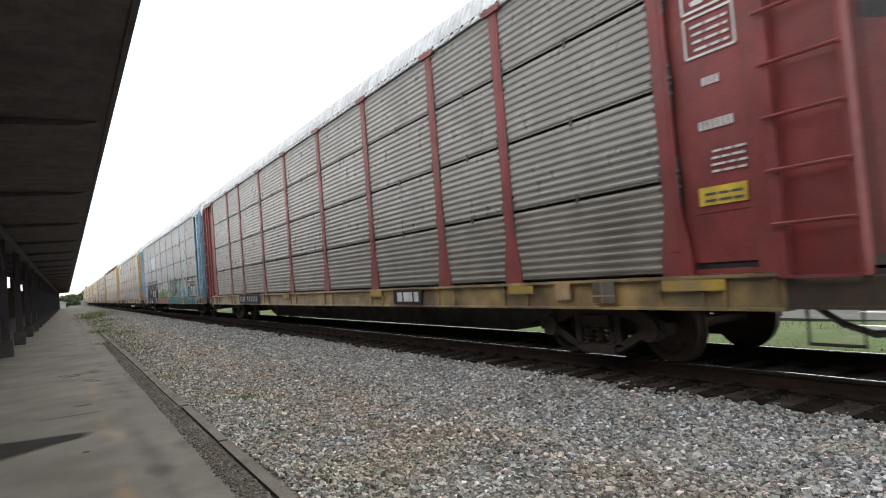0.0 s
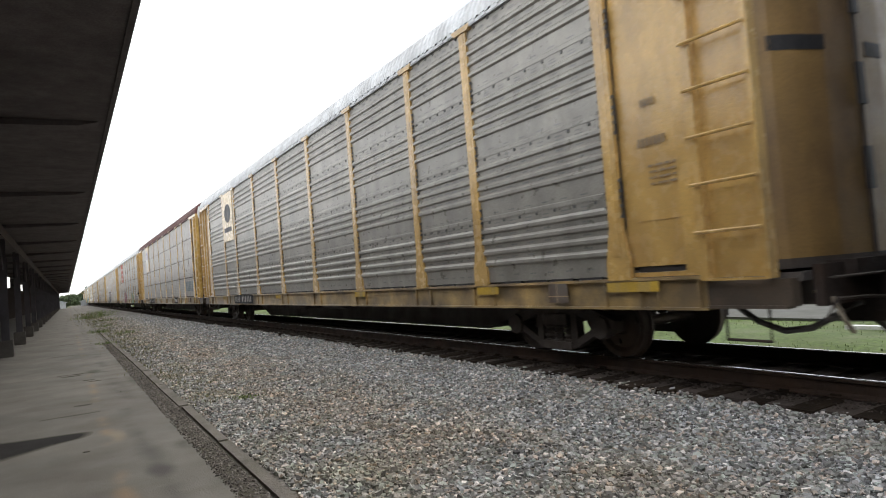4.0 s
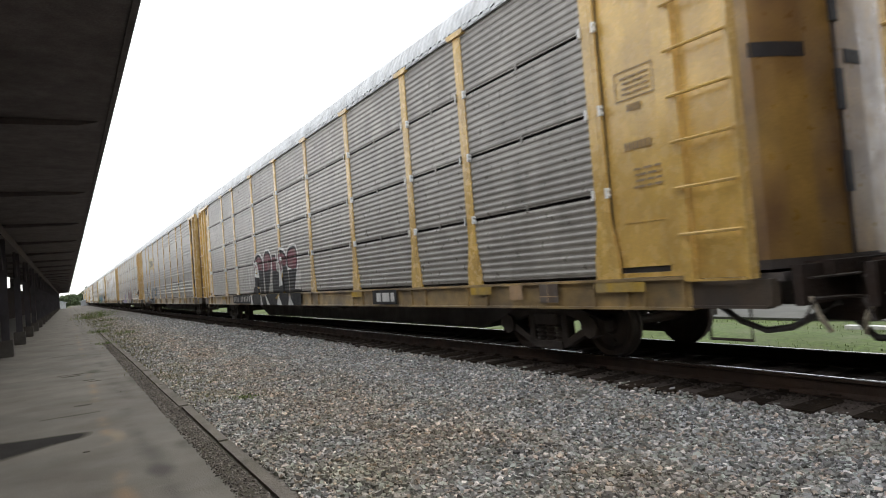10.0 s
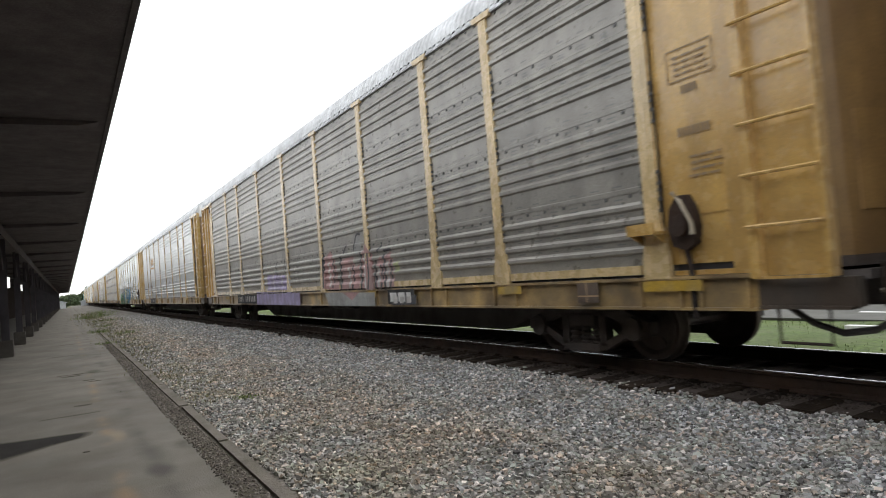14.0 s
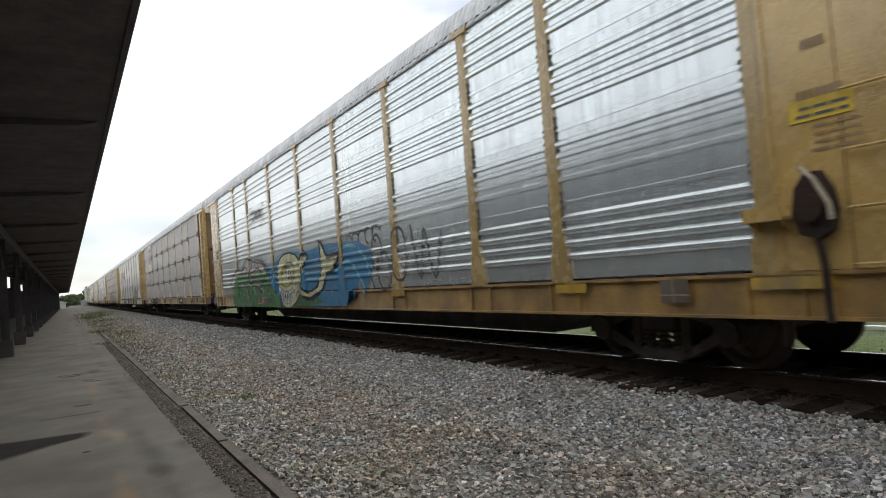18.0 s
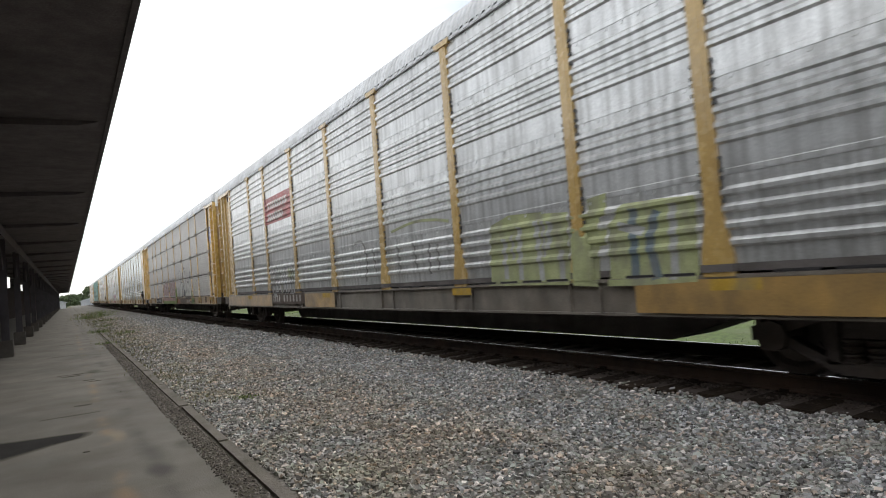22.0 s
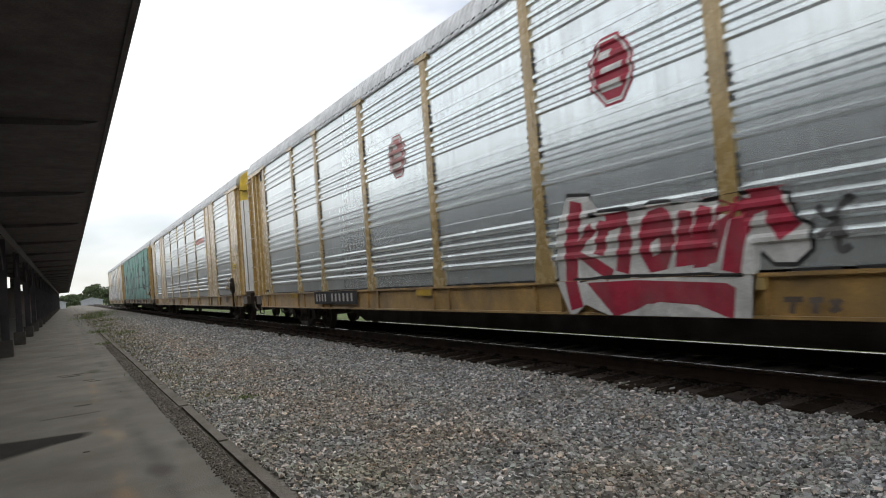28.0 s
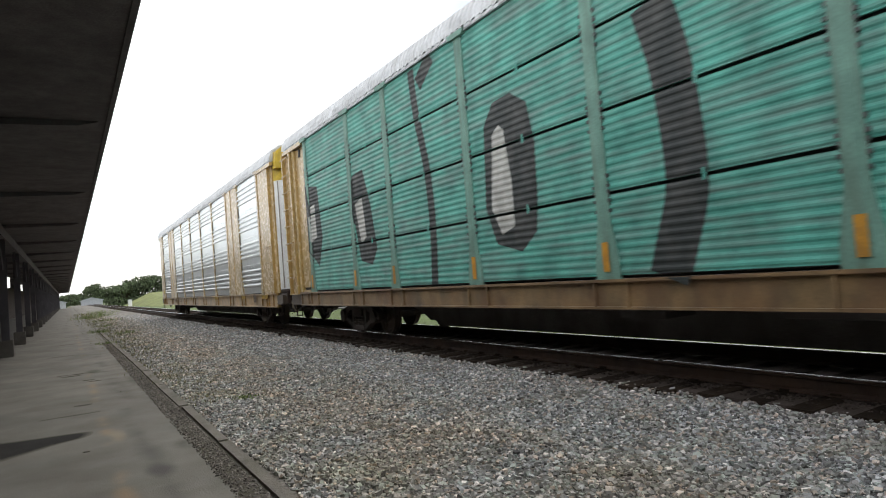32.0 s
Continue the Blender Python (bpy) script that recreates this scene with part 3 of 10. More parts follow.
# platform
platform = tagged(solid("platform", M_CONC, (-6.0, 1.165, -40, 186, -0.75, PLAT_Z)), "worn stained concrete station platform", "platform", kind="structure")
bm = bmesh.new()
rng = random.Random(5)
for i in range(9):                                       # short open stretches of the slab joints
    y, x = 9.7 + 5.4 * i, rng.uniform(-0.3, 0.1)
    box(bm, x - rng.uniform(0.1, 0.4), x + rng.uniform(0.2, 0.4), y, y + 0.012, PLAT_Z + 0.001, PLAT_Z + 0.004)
part("joint", bm, M_JOINT, platform, "dark filled joints")
bm = bmesh.new()
for cx, cy, n, ln in ((0.02, 10.6, 2, 0.09), (0.0, 14.9, 3, 0.10), (0.34, 13.6, 2, 0.1), (0.1, 7.2, 1, 0.05)):
    for _ in range(n):
        x, y = cx + rng.uniform(-0.15, 0.15), cy + rng.uniform(-0.18, 0.18)
        a = ln * rng.uniform(0.6, 1.3)
        prism(bm, [(x - a, y), (x - 0.3 * a, y - 0.03), (x + a, y - 0.012), (x + 0.6 * a, y + 0.02), (x - 0.4 * a, y + 0.026)], "z", PLAT_Z + 0.0005, PLAT_Z + 0.0045 + rng.uniform(0, 0.001))
part("crack", bm, M_JOINT, platform, "dirt-filled cracks and spalls")
# dark wedge-shaped patch; its rim pales outwards in four steps
bm = bmesh.new()
shape = [(-1.5, 8.9), (-0.9, 8.55), (-0.5, 8.42), (-0.15, 8.37), (0.06, 8.33), (0.10, 8.22), (0.02, 8.05), (-0.2, 7.98), (-0.55, 7.72), (-0.9, 7.5), (-1.4, 7.3), (-1.7, 7.6)]


def smooth_loop(pts):
    """Rounds a closed outline by cutting its corners twice."""
    for _ in range(2):
        pts = [q for a, b in zip(pts, pts[1:] + pts[:1]) for q in ((0.75 * a[0] + 0.25 * b[0], 0.75 * a[1] + 0.25 * b[1]), (0.25 * a[0] + 0.75 * b[0], 0.25 * a[1] + 0.75 * b[1]))]
    return pts


prism(bm, smooth_loop(shape), "z", PLAT_Z + 0.0030, PLAT_Z + 0.0045)
part("patch", bm, M_PATCH, platform, "dark patch on the concrete")
for k, m in enumerate(M_RIM):
    f, g = 1.13 - 0.03 * k, 1.30 - 0.07 * k
    bm = bmesh.new()
    prism(bm, [(-0.7 + (x + 0.7) * f, 8.1 + (y - 8.1) * g) for x, y in smooth_loop(shape)], "z", PLAT_Z + 0.0002, PLAT_Z + 0.0012 + 0.0006 * k)
    part("patch_rim", bm, m, platform, "paler rim of the dark patch")
bm = bmesh.new()
edge = []
for i in range(520):                                     # earth and moss that have crept over the slab's broken edge
    y = -11 + 0.09 * i
    w = 0.06 + 0.12 * math.exp(-((y - 4) / 5.5) ** 2) + 0.055 * noise.noise((y * 1.7, 2, 0)) + 0.03 * noise.noise((y * 6.0, 5, 0))
    edge.append((bm.verts.new((1.163 - max(w, 0.01), y, PLAT_Z + 0.001)), bm.verts.new((1.163 - max(w, 0.01) * 0.6, y, PLAT_Z + 0.007)), bm.verts.new((1.164, y, PLAT_Z + 0.004)), bm.verts.new((1.164, y, PLAT_Z - 0.03))))
for p, q in zip(edge, edge[1:]):
    for k in range(3):
        bm.faces.new((p[k], p[k + 1], q[k + 1], q[k]))
part("edge_dirt", bm, M_DIRT, platform, "dark earth and moss along the slab's broken edge")
kerb = thing("platform_kerb", "row of weathered concrete kerb stones along the platform", "kerb", kind="structure")

# weeds
def tuft(bm, x, y, z, n, h, r, rng):
    for _ in range(n):
        a, q = rng.uniform(0, 6.283), rng.uniform(0, r)
        bx, by = x + q * math.cos(a), y + q * math.sin(a)
        hh, lean, b = h * rng.uniform(0.5, 1.1), rng.uniform(0.1, 0.6), rng.uniform(0, 6.283)
        w = 0.006 + 0.004 * rng.random()
        dx, dy = math.cos(b), math.sin(b)
        p = [(bx - dy * w, by + dx * w, z), (bx + dy * w, by - dx * w, z), (bx + dx * hh * lean * 0.5 + dy * w * 0.7, by + dy * hh * lean * 0.5 - dx * w * 0.7, z + hh * 0.65), (bx + dx * hh * lean * 0.5 - dy * w * 0.7, by + dy * hh * lean * 0.5 + dx * w * 0.7, z + hh * 0.65), (bx + dx * hh * lean, by + dy * hh * lean, z + hh)]
        v = [bm.verts.new(c) for c in p]
        bm.faces.new((v[0], v[1], v[2], v[3]))
        bm.faces.new((v[3], v[2], v[4]))


rng = random.Random(8)
for x, y, n, h, r in ((1.15, 4.1, 110, 0.035, 0.10), (1.12, 3.7, 70, 0.03, 0.1), (2.02, 8.9, 130, 0.05, 0.2), (2.15, 30, 110, 0.14, 0.5), (1.7, 40, 120, 0.16, 0.7), (2.4, 50, 160, 0.2, 1.2), (1.2, 33, 120, 0.18, 0.5), (1.1, 24, 80, 0.12, 0.4), (2.6, 66, 260, 0.4, 1.6), (1.3, 60, 220, 0.35, 1.2), (3.2, 80, 260, 0.45, 2.2)):
    bm = bmesh.new()
    tuft(bm, x, y, max(bed_height(max(x, 1.25), y), PLAT_Z - 0.02 if x < 1.25 else -9), n, h, r, rng)
    tagged(part("weed_tuft", bm, M_BLADE), "sparse green weeds growing in the gravel", "weed", "weeds along the platform", "stuff")
bm = bmesh.new()
for _ in range(5200):                                   # thin low growth in the gravel beside the kerb, denser further off
    y = 9 + 75 * rng.random() ** 1.15
    tuft(bm, rng.gauss(1.75, 0.32 + 0.006 * y), y, bed_height(1.8, y), 1, 0.035 + 0.0017 * y, 0.03, rng)
tagged(part("gravel_weeds", bm, M_WEED), "thin low weeds in the gravel beside the kerb", "weed", kind="stuff")
bm = bmesh.new()
for _ in range(9000):
    y = -4 + 44 * rng.random() ** 1.3
    tuft(bm, rng.uniform(9.3, 13.0), y, GROUND_Z + 0.10, 1, 0.09, 0.02, rng)
tagged(part("verge_grass_blades", bm, M_BLADE), "uncut grass blades beside the track", "grass", kind="stuff")

# canopy over the platform
canopy = thing("platform_canopy", "long dark timber canopy roof over the platform", "canopy", kind="structure")
EAVE_X, EAVE_Z, C0, C1 = 0.645, 3.70, -14.0, 187.0
bm = bmesh.new()
prism(bm, [(-6.2, EAVE_Z + 0.02), (EAVE_X - 0.06, EAVE_Z + 0.02), (EAVE_X - 0.06, EAVE_Z + 0.16), (-2.6, EAVE_Z + 0.5), (-6.2, EAVE_Z + 0.4)], "y", C0, C1)
part("roof_deck", bm, M_SOFFIT, canopy)
bm = bmesh.new()
prism(bm, [(EAVE_X - 0.06, EAVE_Z), (EAVE_X, EAVE_Z), (EAVE_X, EAVE_Z + 0.22), (EAVE_X - 0.06, EAVE_Z + 0.22)], "y", C0, C1)
part("fascia", bm, M_BEAM, canopy, "dark fascia board")
for i in range(32):
    y = -2.9 + 6.45 * i - 0.12
    if y < C1:
        part("cross_beam", shared(("cross_beam",), M_BEAM, lambda b: prism(b, [(-5.9, 3.60), (-1.6, 3.60), (0.25, 3.65), (0.5, 3.715), (-5.9, 3.715)], "y", -0.13, 0.13)), M_BEAM, canopy, at=(0, y, 0))
bm = bmesh.new()
box(bm, -1.75, -1.47, C0, C1, 3.30, 3.60)
part("purlin", bm, M_BEAM, canopy)
bm = bmesh.new()
box(bm, -6.3, -6.0, -40, 190, GROUND_Z, 4.1)
tagged(part("wall_station", bm, M_WALL), "dark brick station wall behind the platform", "wall", kind="structure")
bm = bmesh.new()
box(bm, -6.3, 0.9, -15.0, -14.6, GROUND_Z, 4.1)
tagged(part("wall_end", bm, M_WALL), "dark brick wall at the platform's near end", "wall", kind="structure")


def column():
    ob = thing("canopy_column", "dark steel canopy column on a concrete base", "column", "columns under the canopy")
    bm = bmesh.new()
    prism(bm, [(-0.19, -0.19), (0.19, -0.19), (0.19, 0.19), (-0.19, 0.19)], "z", 0, 0.50)
    bmesh.ops.bevel(bm, geom=bm.edges[:], offset=0.02, segments=2, affect="EDGES")
    part("base", bm, M_BASE, ob, "concrete base")
    bm = bmesh.new()
    box(bm, -0.10, 0.10, -0.11, -0.09, 0.5, 3.5)
    box(bm, -0.10, 0.10, 0.09, 0.11, 0.5, 3.5)
    box(bm, -0.012, 0.012, -0.09, 0.09, 0.5, 3.5)
    part("shaft", bm, M_PILLAR, ob)
    for s in (-1, 1):
        bm = bmesh.new()
        tube(bm, [(0, s * 0.1, 2.6), (0, s * 0.5, 3.1), (0, s * 0.9, 3.48)], 0.05, 6)
        part("brace", bm, M_PILLAR, ob)
    return ob


first_column = column()
first_column.location = (-1.6, -2.9, PLAT_Z)
for i in range(1, 30):
    copy_thing(first_column, pose(-1.6, -2.9 + 6.45 * i, PLAT_Z))
M_LAMP = bpy.data.materials.new("lit_lamp_glass")
M_LAMP.use_nodes = True
M_LAMP.node_tree.nodes["Principled BSDF"].inputs["Emission Color"].default_value = (1, 0.98, 0.94, 1)
M_LAMP.node_tree.nodes["Principled BSDF"].inputs["Emission Strength"].default_value = 1.3
for y, z, s in ((38.6, 2.5, 1.0), (49.6, 2.45, 0.75)):
    lamp = thing("hanging_lamp", "lit white lamp hanging under the dark canopy", "lamp", "lamps under the canopy", at=(-2.5, y, z))
    bm = bmesh.new()
    prism(bm, [(0.10 * math.cos(a * 0.7854) * s, 0.10 * math.sin(a * 0.7854) * s) for a in range(8)], "z", -0.26 * s, 0.26 * s)
    part("glass", bm, M_LAMP, lamp)
    bm = bmesh.new()
    tube(bm, [(0, 0, 0.31 * s), (0, 0, 3.72 - z)], 0.02)
    part("rod", bm, M_PILLAR, lamp)

# far things at the end of the line
def tree(x, y, h, w, seed, n=900, leaf=0.45, low=0.12):
    rng = random.Random(seed)
    ob = thing("tree", "leafy green tree beyond the end of the platform", "tree", "trees along the line", at=(x, y, GROUND_Z))
    bm = bmesh.new()
    tube(bm, [(0, 0, 0), (0.1, 0, h * 0.25), (0.15, 0.1, h * 0.55)], [0.28, 0.2, 0.09], 8)
    for k in range(6):
        a = k * 1.05 + rng.random()
        tube(bm, [(0.1, 0, h * 0.25), (math.cos(a) * w * 0.3, math.sin(a) * w * 0.3, h * 0.5), (math.cos(a) * w * 0.6, math.sin(a) * w * 0.6, h * 0.68)], [0.1, 0.06, 0.03], 5)
    part("trunk", bm, M_BARK, ob)
    lumps = [(rng.uniform(-0.7, 0.7) * w, rng.uniform(-0.7, 0.7) * w, h * rng.uniform(low + 0.02, 0.8), w * rng.uniform(0.32, 0.55)) for _ in range(14)] + [(0, 0, h * 0.75, w * 0.45)]
    bm = bmesh.new()
    for _ in range(n):
        cx, cy, cz, r = rng.choice(lumps)
        d = Vector((rng.gauss(0, 1), rng.gauss(0, 1), rng.gauss(0, 1))).normalized() * r * rng.uniform(0.55, 1.05)
        p = Vector((cx, cy, max(cz + d.z * 0.8, 0.15 * h * low))) + Vector((d.x, d.y, 0))
        s = leaf * rng.uniform(0.5, 1.3)
        e = Euler((rng.uniform(0, 6), rng.uniform(0, 6), rng.uniform(0, 6))).to_matrix()
        v = [bm.verts.new(p + e @ Vector(c) * s) for c in ((-0.5, -0.3, 0), (0.1, -0.5, 0.12), (0.55, 0.1, 0), (0.1, 0.5, -0.1), (-0.45, 0.3, 0.08))]
        bm.faces.new(v)
    part("crown", bm, M_LEAF, ob)
    return ob


for i, (x, y, h, w) in enumerate(((10.5, 150, 4.6, 3.0), (13.5, 152, 6.4, 3.4), (17.5, 155, 6.5, 3.8), (22, 158, 6.6, 4.0), (27, 160, 6.8, 4.2), (32, 160, 7.0, 4.0), (38, 165, 7.5, 4.5), (4.6, 275, 4.6, 3.0), (8.4, 262, 8.2, 3.0), (-1.0, 236, 4.2, 2.0), (1.8, 300, 4.8, 3.0), (46, 170, 7.5, 5), (13.5, 300, 6.5, 6.0), (20, 300, 7, 6.0))):
    tree(x, y, h, w, 40 + i, n=2300, leaf=0.42 * (1 if y < 200 else 1.5), low=0.08)
bm = bmesh.new()
v = [bm.verts.new(c) for c in ((11.5, 70, 0), (60, 70, 0), (60, 146, 3.0), (15, 146, 2.4), (9.6, 146, 0))]
bm.faces.new((v[0], v[1], v[2], v[3]))
bm.faces.new((v[0], v[3], v[4]))
bank = part("grass_bank", bm, M_BANK)
bank.location = (0, 0, GROUND_Z)
tagged(bank, "sunlit grassy bank rising to the trees", "bank", kind="structure")


def house(name, label, x, y, w, d, h, ridge, m):
    ob = thing(name, label, "building", at=(x, y, GROUND_Z))
    bm = bmesh.new()
    prism(bm, [(-w / 2, 0), (w / 2, 0), (w / 2, h), (0, ridge), (-w / 2, h)], "y", 0, d)
    part("wall", bm, m, ob)
    bm = bmesh.new()
    for s in (-1, 1):
        prism(bm, [(0, ridge + 0.02), (s * (w / 2 + 0.3), h - 0.1), (s * (w / 2 + 0.3), h + 0.08), (0, ridge + 0.2)], "y", -0.3, d + 0.3)
    part("roof", bm, M_HROOF, ob)
    bm = bmesh.new()
    box(bm, -w * 0.12, w * 0.1, -0.04, 0.02, 0.0, h * 0.8)
    part("door", bm, M_HROOF, ob)
    return ob


house("house", "pale sided house far beyond the platform", 7.2, 240, 6.2, 9, 1.7, 2.5, M_HOUSE)
house("shed", "pale low shed at the platform's far end", -1.3, 205, 2.2, 5, 1.6, 2.0, M_HOUSE)
post_box = thing("relay_cabinet", "small pale metal cabinet beside the track", "cabinet", at=(9.6, 125, GROUND_Z))
bm = bmesh.new()
box(bm, -0.3, 0.3, -0.3, 0.3, 0, 1.3)
bmesh.ops.bevel(bm, geom=bm.edges[:], offset=0.03, segments=1, affect="EDGES")
part("body", bm, M_WHITE, post_box)
bm = bmesh.new()
box(bm, -0.36, 0.36, -0.36, 0.36, 1.28, 1.36)
part("lid", bm, M_ROOF, post_box)
# ---- the train: covered car carriers, coming from +y, leading ends towards -y
HALF, EAVE, DECK, SILL0 = 1.55, 4.98, 1.05, 0.70
POSTS = [-11.60, -8.81, -6.92, -4.15, -1.38, 1.38, 4.15, 6.92, 8.81, 11.60]
ROWS = {"A": [(1.09, 2.02), (2.06, 2.98), (3.02, 3.96), (4.00, 4.93)], "B": [(1.075, 1.99), (1.99, 2.93), (2.93, 3.92), (3.92, 4.93)]}
RIBS = [(1.305, 0.161), (2.285, 0.148), (3.225, 0.157), (4.185, 0.163)]       # lowest rib of each sheet row and the ribs' spacing


def ribs(kind, row):
    """Breaks of one sheet row's profile as (z, outward)."""
    z0, z1 = ROWS[kind][row]
    out = [(z0, 0.0)]
    if kind == "A":
        n = max(1, round((z1 - z0) / 0.096))
        p = (z1 - z0) / n
        for i in range(n):
            z = z0 + i * p
            out += [(z + 0.16 * p, 0.0), (z + 0.38 * p, 0.0085), (z + 0.62 * p, 0.0085), (z + 0.90 * p, 0.0)]
    else:
        first, step = RIBS[row]
        if row:                                               # the sheet laps a little over the one below
            out = [(z0, 0.007), (z0 + 0.055, 0.007), (z0 + 0.062, 0.0)]
        for i in range(4):
            z = first + i * step
            out += [(z, 0.0), (z + 0.022, 0.032), (z + 0.062, 0.032), (z + 0.098, 0.0)]
    out.append((z1, 0.0))
    return out


PROFILE = {k: [q for r in range(4) for q in ribs(k, r)] for k in "AB"}


def outward(kind, z):
    if z <= DECK + 0.004:
        return 0.0
    if z >= 4.93:
        return 0.0
    pr = PROFILE[kind]
    return float(np.interp(z, [q[0] for q in pr], [q[1] for q in pr]))


def panel_mesh(kind, row, w, m):
    def build(b):
        z0, z1 = ROWS[kind][row]
        prof = ribs(kind, row)
        prism(b, [(-HALF - d, z) for z, d in prof] + [(-HALF + 0.03, z1), (-HALF + 0.03, z0)], "y", -w / 2, w / 2)
        def inked(index):
            b.faces.ensure_lookup_table()
            for f in b.faces[-6:]:
                f.material_index = index
        if kind == "A":
            if row:                                           # worn hook across the open joint
                box(b, -HALF - 0.013, -HALF, -0.022, 0.022, z0 - 0.075, z0 + 0.05)
                inked(1)
        else:
            for k in range(7):
                y = (k - 3) * w / 7.2
                for zz in (z1 - 0.17, z1 - 0.03):
                    box(b, -HALF - 0.011, -HALF, y - 0.017, y + 0.017, zz - 0.018, zz + 0.018)
                    inked(1)
            flats = [(p[0] + q[0]) / 2 for p, q in zip(prof, prof[1:]) if p[1] == q[1] == 0.0 and 0.02 < q[0] - p[0] < 0.2]
            for k in range(6):                              # columns of small punched holes
                for zz in flats + [z0 + 0.10, z1 - 0.10]:
                    for j in (-1, 0, 1):
                        y = (k - 2.5) * w / 7.2 + 0.045 * j
                        b.faces.new([b.verts.new((-HALF - 0.003, y + a, zz + c)) for a, c in ((0.013, -0.008), (-0.013, -0.008), (-0.013, 0.008), (0.013, 0.008))]).material_index = 2
    me = shared(("panel", kind, row, round(w, 2)), m, build)
    if len(me.materials) == 1:
        me.materials.append(M_CLIP if m in (M_GREY_D, M_TEAL) and kind == "A" else M_RIVET)
        me.materials.append(M_PUNCH)
    return me


POST = {"A": (0.10, 0.185, 1.72, 0.022), "B": (0.095, 0.175, 1.62, 0.036)}     # half width, half foot, where the flare starts, how proud


def post_mesh(kind, m):
    def build(b):
        t, f, zf, d = POST[kind]
        prism(b, [(-t, 4.93), (-t, zf), (-f, 1.24), (-f, DECK - 0.02), (f, DECK - 0.02), (f, 1.24), (t, zf), (t, 4.93)], "x", -HALF - d, -HALF + 0.02)
        prism(b, [(-0.25, 4.985), (-0.20, 4.90), (0.20, 4.90), (0.25, 4.985)], "x", -HALF - 0.06, -HALF + 0.02)
        prism(b, [(-0.045, 4.9), (-0.045, zf), (-0.08, 1.30), (0.08, 1.30), (0.045, zf), (0.045, 4.9)], "x", -HALF - d - 0.005, -HALF - d + 0.002)
    return shared(("side_post", kind), m, build)


def clip_mesh(m, s, h):
    """A cast bracket that holds two sheets to the post, with two lobes."""
    def build(b):
        for z in (-0.27 * h, 0.27 * h):
            prism(b, [(s * 0.095, z - 0.24 * h), (s * (0.10 + 0.15 * h), z - 0.20 * h), (s * (0.10 + 0.3 * h), z - 0.05 * h), (s * (0.10 + 0.3 * h), z + 0.08 * h), (s * (0.10 + 0.16 * h), z + 0.22 * h), (s * 0.095, z + 0.24 * h)], "x", -HALF - 0.05, -HALF)
        box(b, -HALF - 0.055, -HALF, min(s * 0.095, s * 0.125), max(s * 0.095, s * 0.125), -0.5 * h, 0.5 * h)
    return shared(("clip", s, h), m, build)


def bolt_mesh(s):
    """A bolted clamp beside the post at a joint of the sheets."""
    def build(b):
        box(b, -HALF - 0.006, -HALF, min(s * 0.098, s * 0.116), max(s * 0.098, s * 0.116), -0.22, 0.23)
        for z, w in ((-0.20, 0.026), (-0.08, 0.034), (0.02, 0.028), (0.09, 0.036), (0.21, 0.026)):
            box(b, -HALF - 0.028, -HALF, min(s * 0.098, s * (0.098 + w)), max(s * 0.098, s * (0.098 + w)), z - 0.018, z + 0.018)
    return shared(("bolts", s), M_RIVET, build)


def roof_mesh(m):
    def build(b):
        prof = [(-1.60, 4.99), (-1.58, 5.13), (-1.48, 5.32), (-1.27, 5.47), (-0.9, 5.60), (-0.45, 5.69), (0, 5.72), (0.45, 5.69), (0.9, 5.60), (1.27, 5.47), (1.48, 5.32), (1.58, 5.13), (1.60, 4.99)]
        y, rings = -13.3, []
        while y < 13.31:
            for dy, s in ((0, 0.0), (0.05, 0.0), (0.07, 0.03), (0.13, 0.03)):
                rings.append([b.verts.new((x * (1 + s / 3), y + dy, z + s * (0.4 if abs(x) > 1.5 else 1))) for x, z in prof])
            y += 0.15
        for A, B in zip(rings, rings[1:]):
            for i in range(len(prof) - 1):
                b.faces.new((A[i], A[i + 1], B[i + 1], B[i]))
        b.faces.new(rings[0])
        b.faces.new(rings[-1][::-1])
    return shared(("roof",), m, build)


DOOR_LINE = {True: [(-1.47, 13.10), (-1.40, 13.29), (-1.22, 13.45), (-0.6, 13.60), (-0.03, 13.66)], False: [(-1.50, 13.38), (-1.40, 13.48), (-1.2, 13.58), (-0.9, 13.68), (-0.5, 13.74), (-0.03, 13.76)]}


def slot(bm, s, flat, z, thick, across=(-1.42, -1.3, -1.15, -1.0, -0.88), proud=0.008):
    """A shallow dark slot that follows the door's curve."""
    line = DOOR_LINE[flat]
    pts = [(x, float(np.interp(x, [p[0] for p in line], [p[1] for p in line]))) for x in across]
    prism(bm, [(x, s * (y + proud)) for x, y in pts] + [(x, s * (y - 0.03)) for x, y in pts[::-1]], "z", z - thick, z + thick)


def end_door_mesh(m, s, flat):
    """Half of an end door, curved out from the corner to the middle; s: -1 at the leading end."""
    def build(b):
        pl = DOOR_LINE[flat]
        prism(b, [(x, s * y) for x, y in pl] + [(-0.03, s * 13.0), (-1.36, s * 13.0)], "z", DECK + 0.08, 4.75)
    return shared(("end_door", s, flat), m, build)


def gable_mesh(m, s):
    def build(b):
        prism(b, [(-1.5, 4.754), (-1.5, 4.94), (-1.45, 5.26), (-1.24, 5.42), (-0.85, 5.55), (0, 5.66), (0.85, 5.55), (1.24, 5.42), (1.45, 5.26), (1.5, 4.94), (1.5, 4.754)], "y", min(s * 13.3, s * 13.56), max(s * 13.3, s * 13.56))
    return shared(("gable", s), m, build)


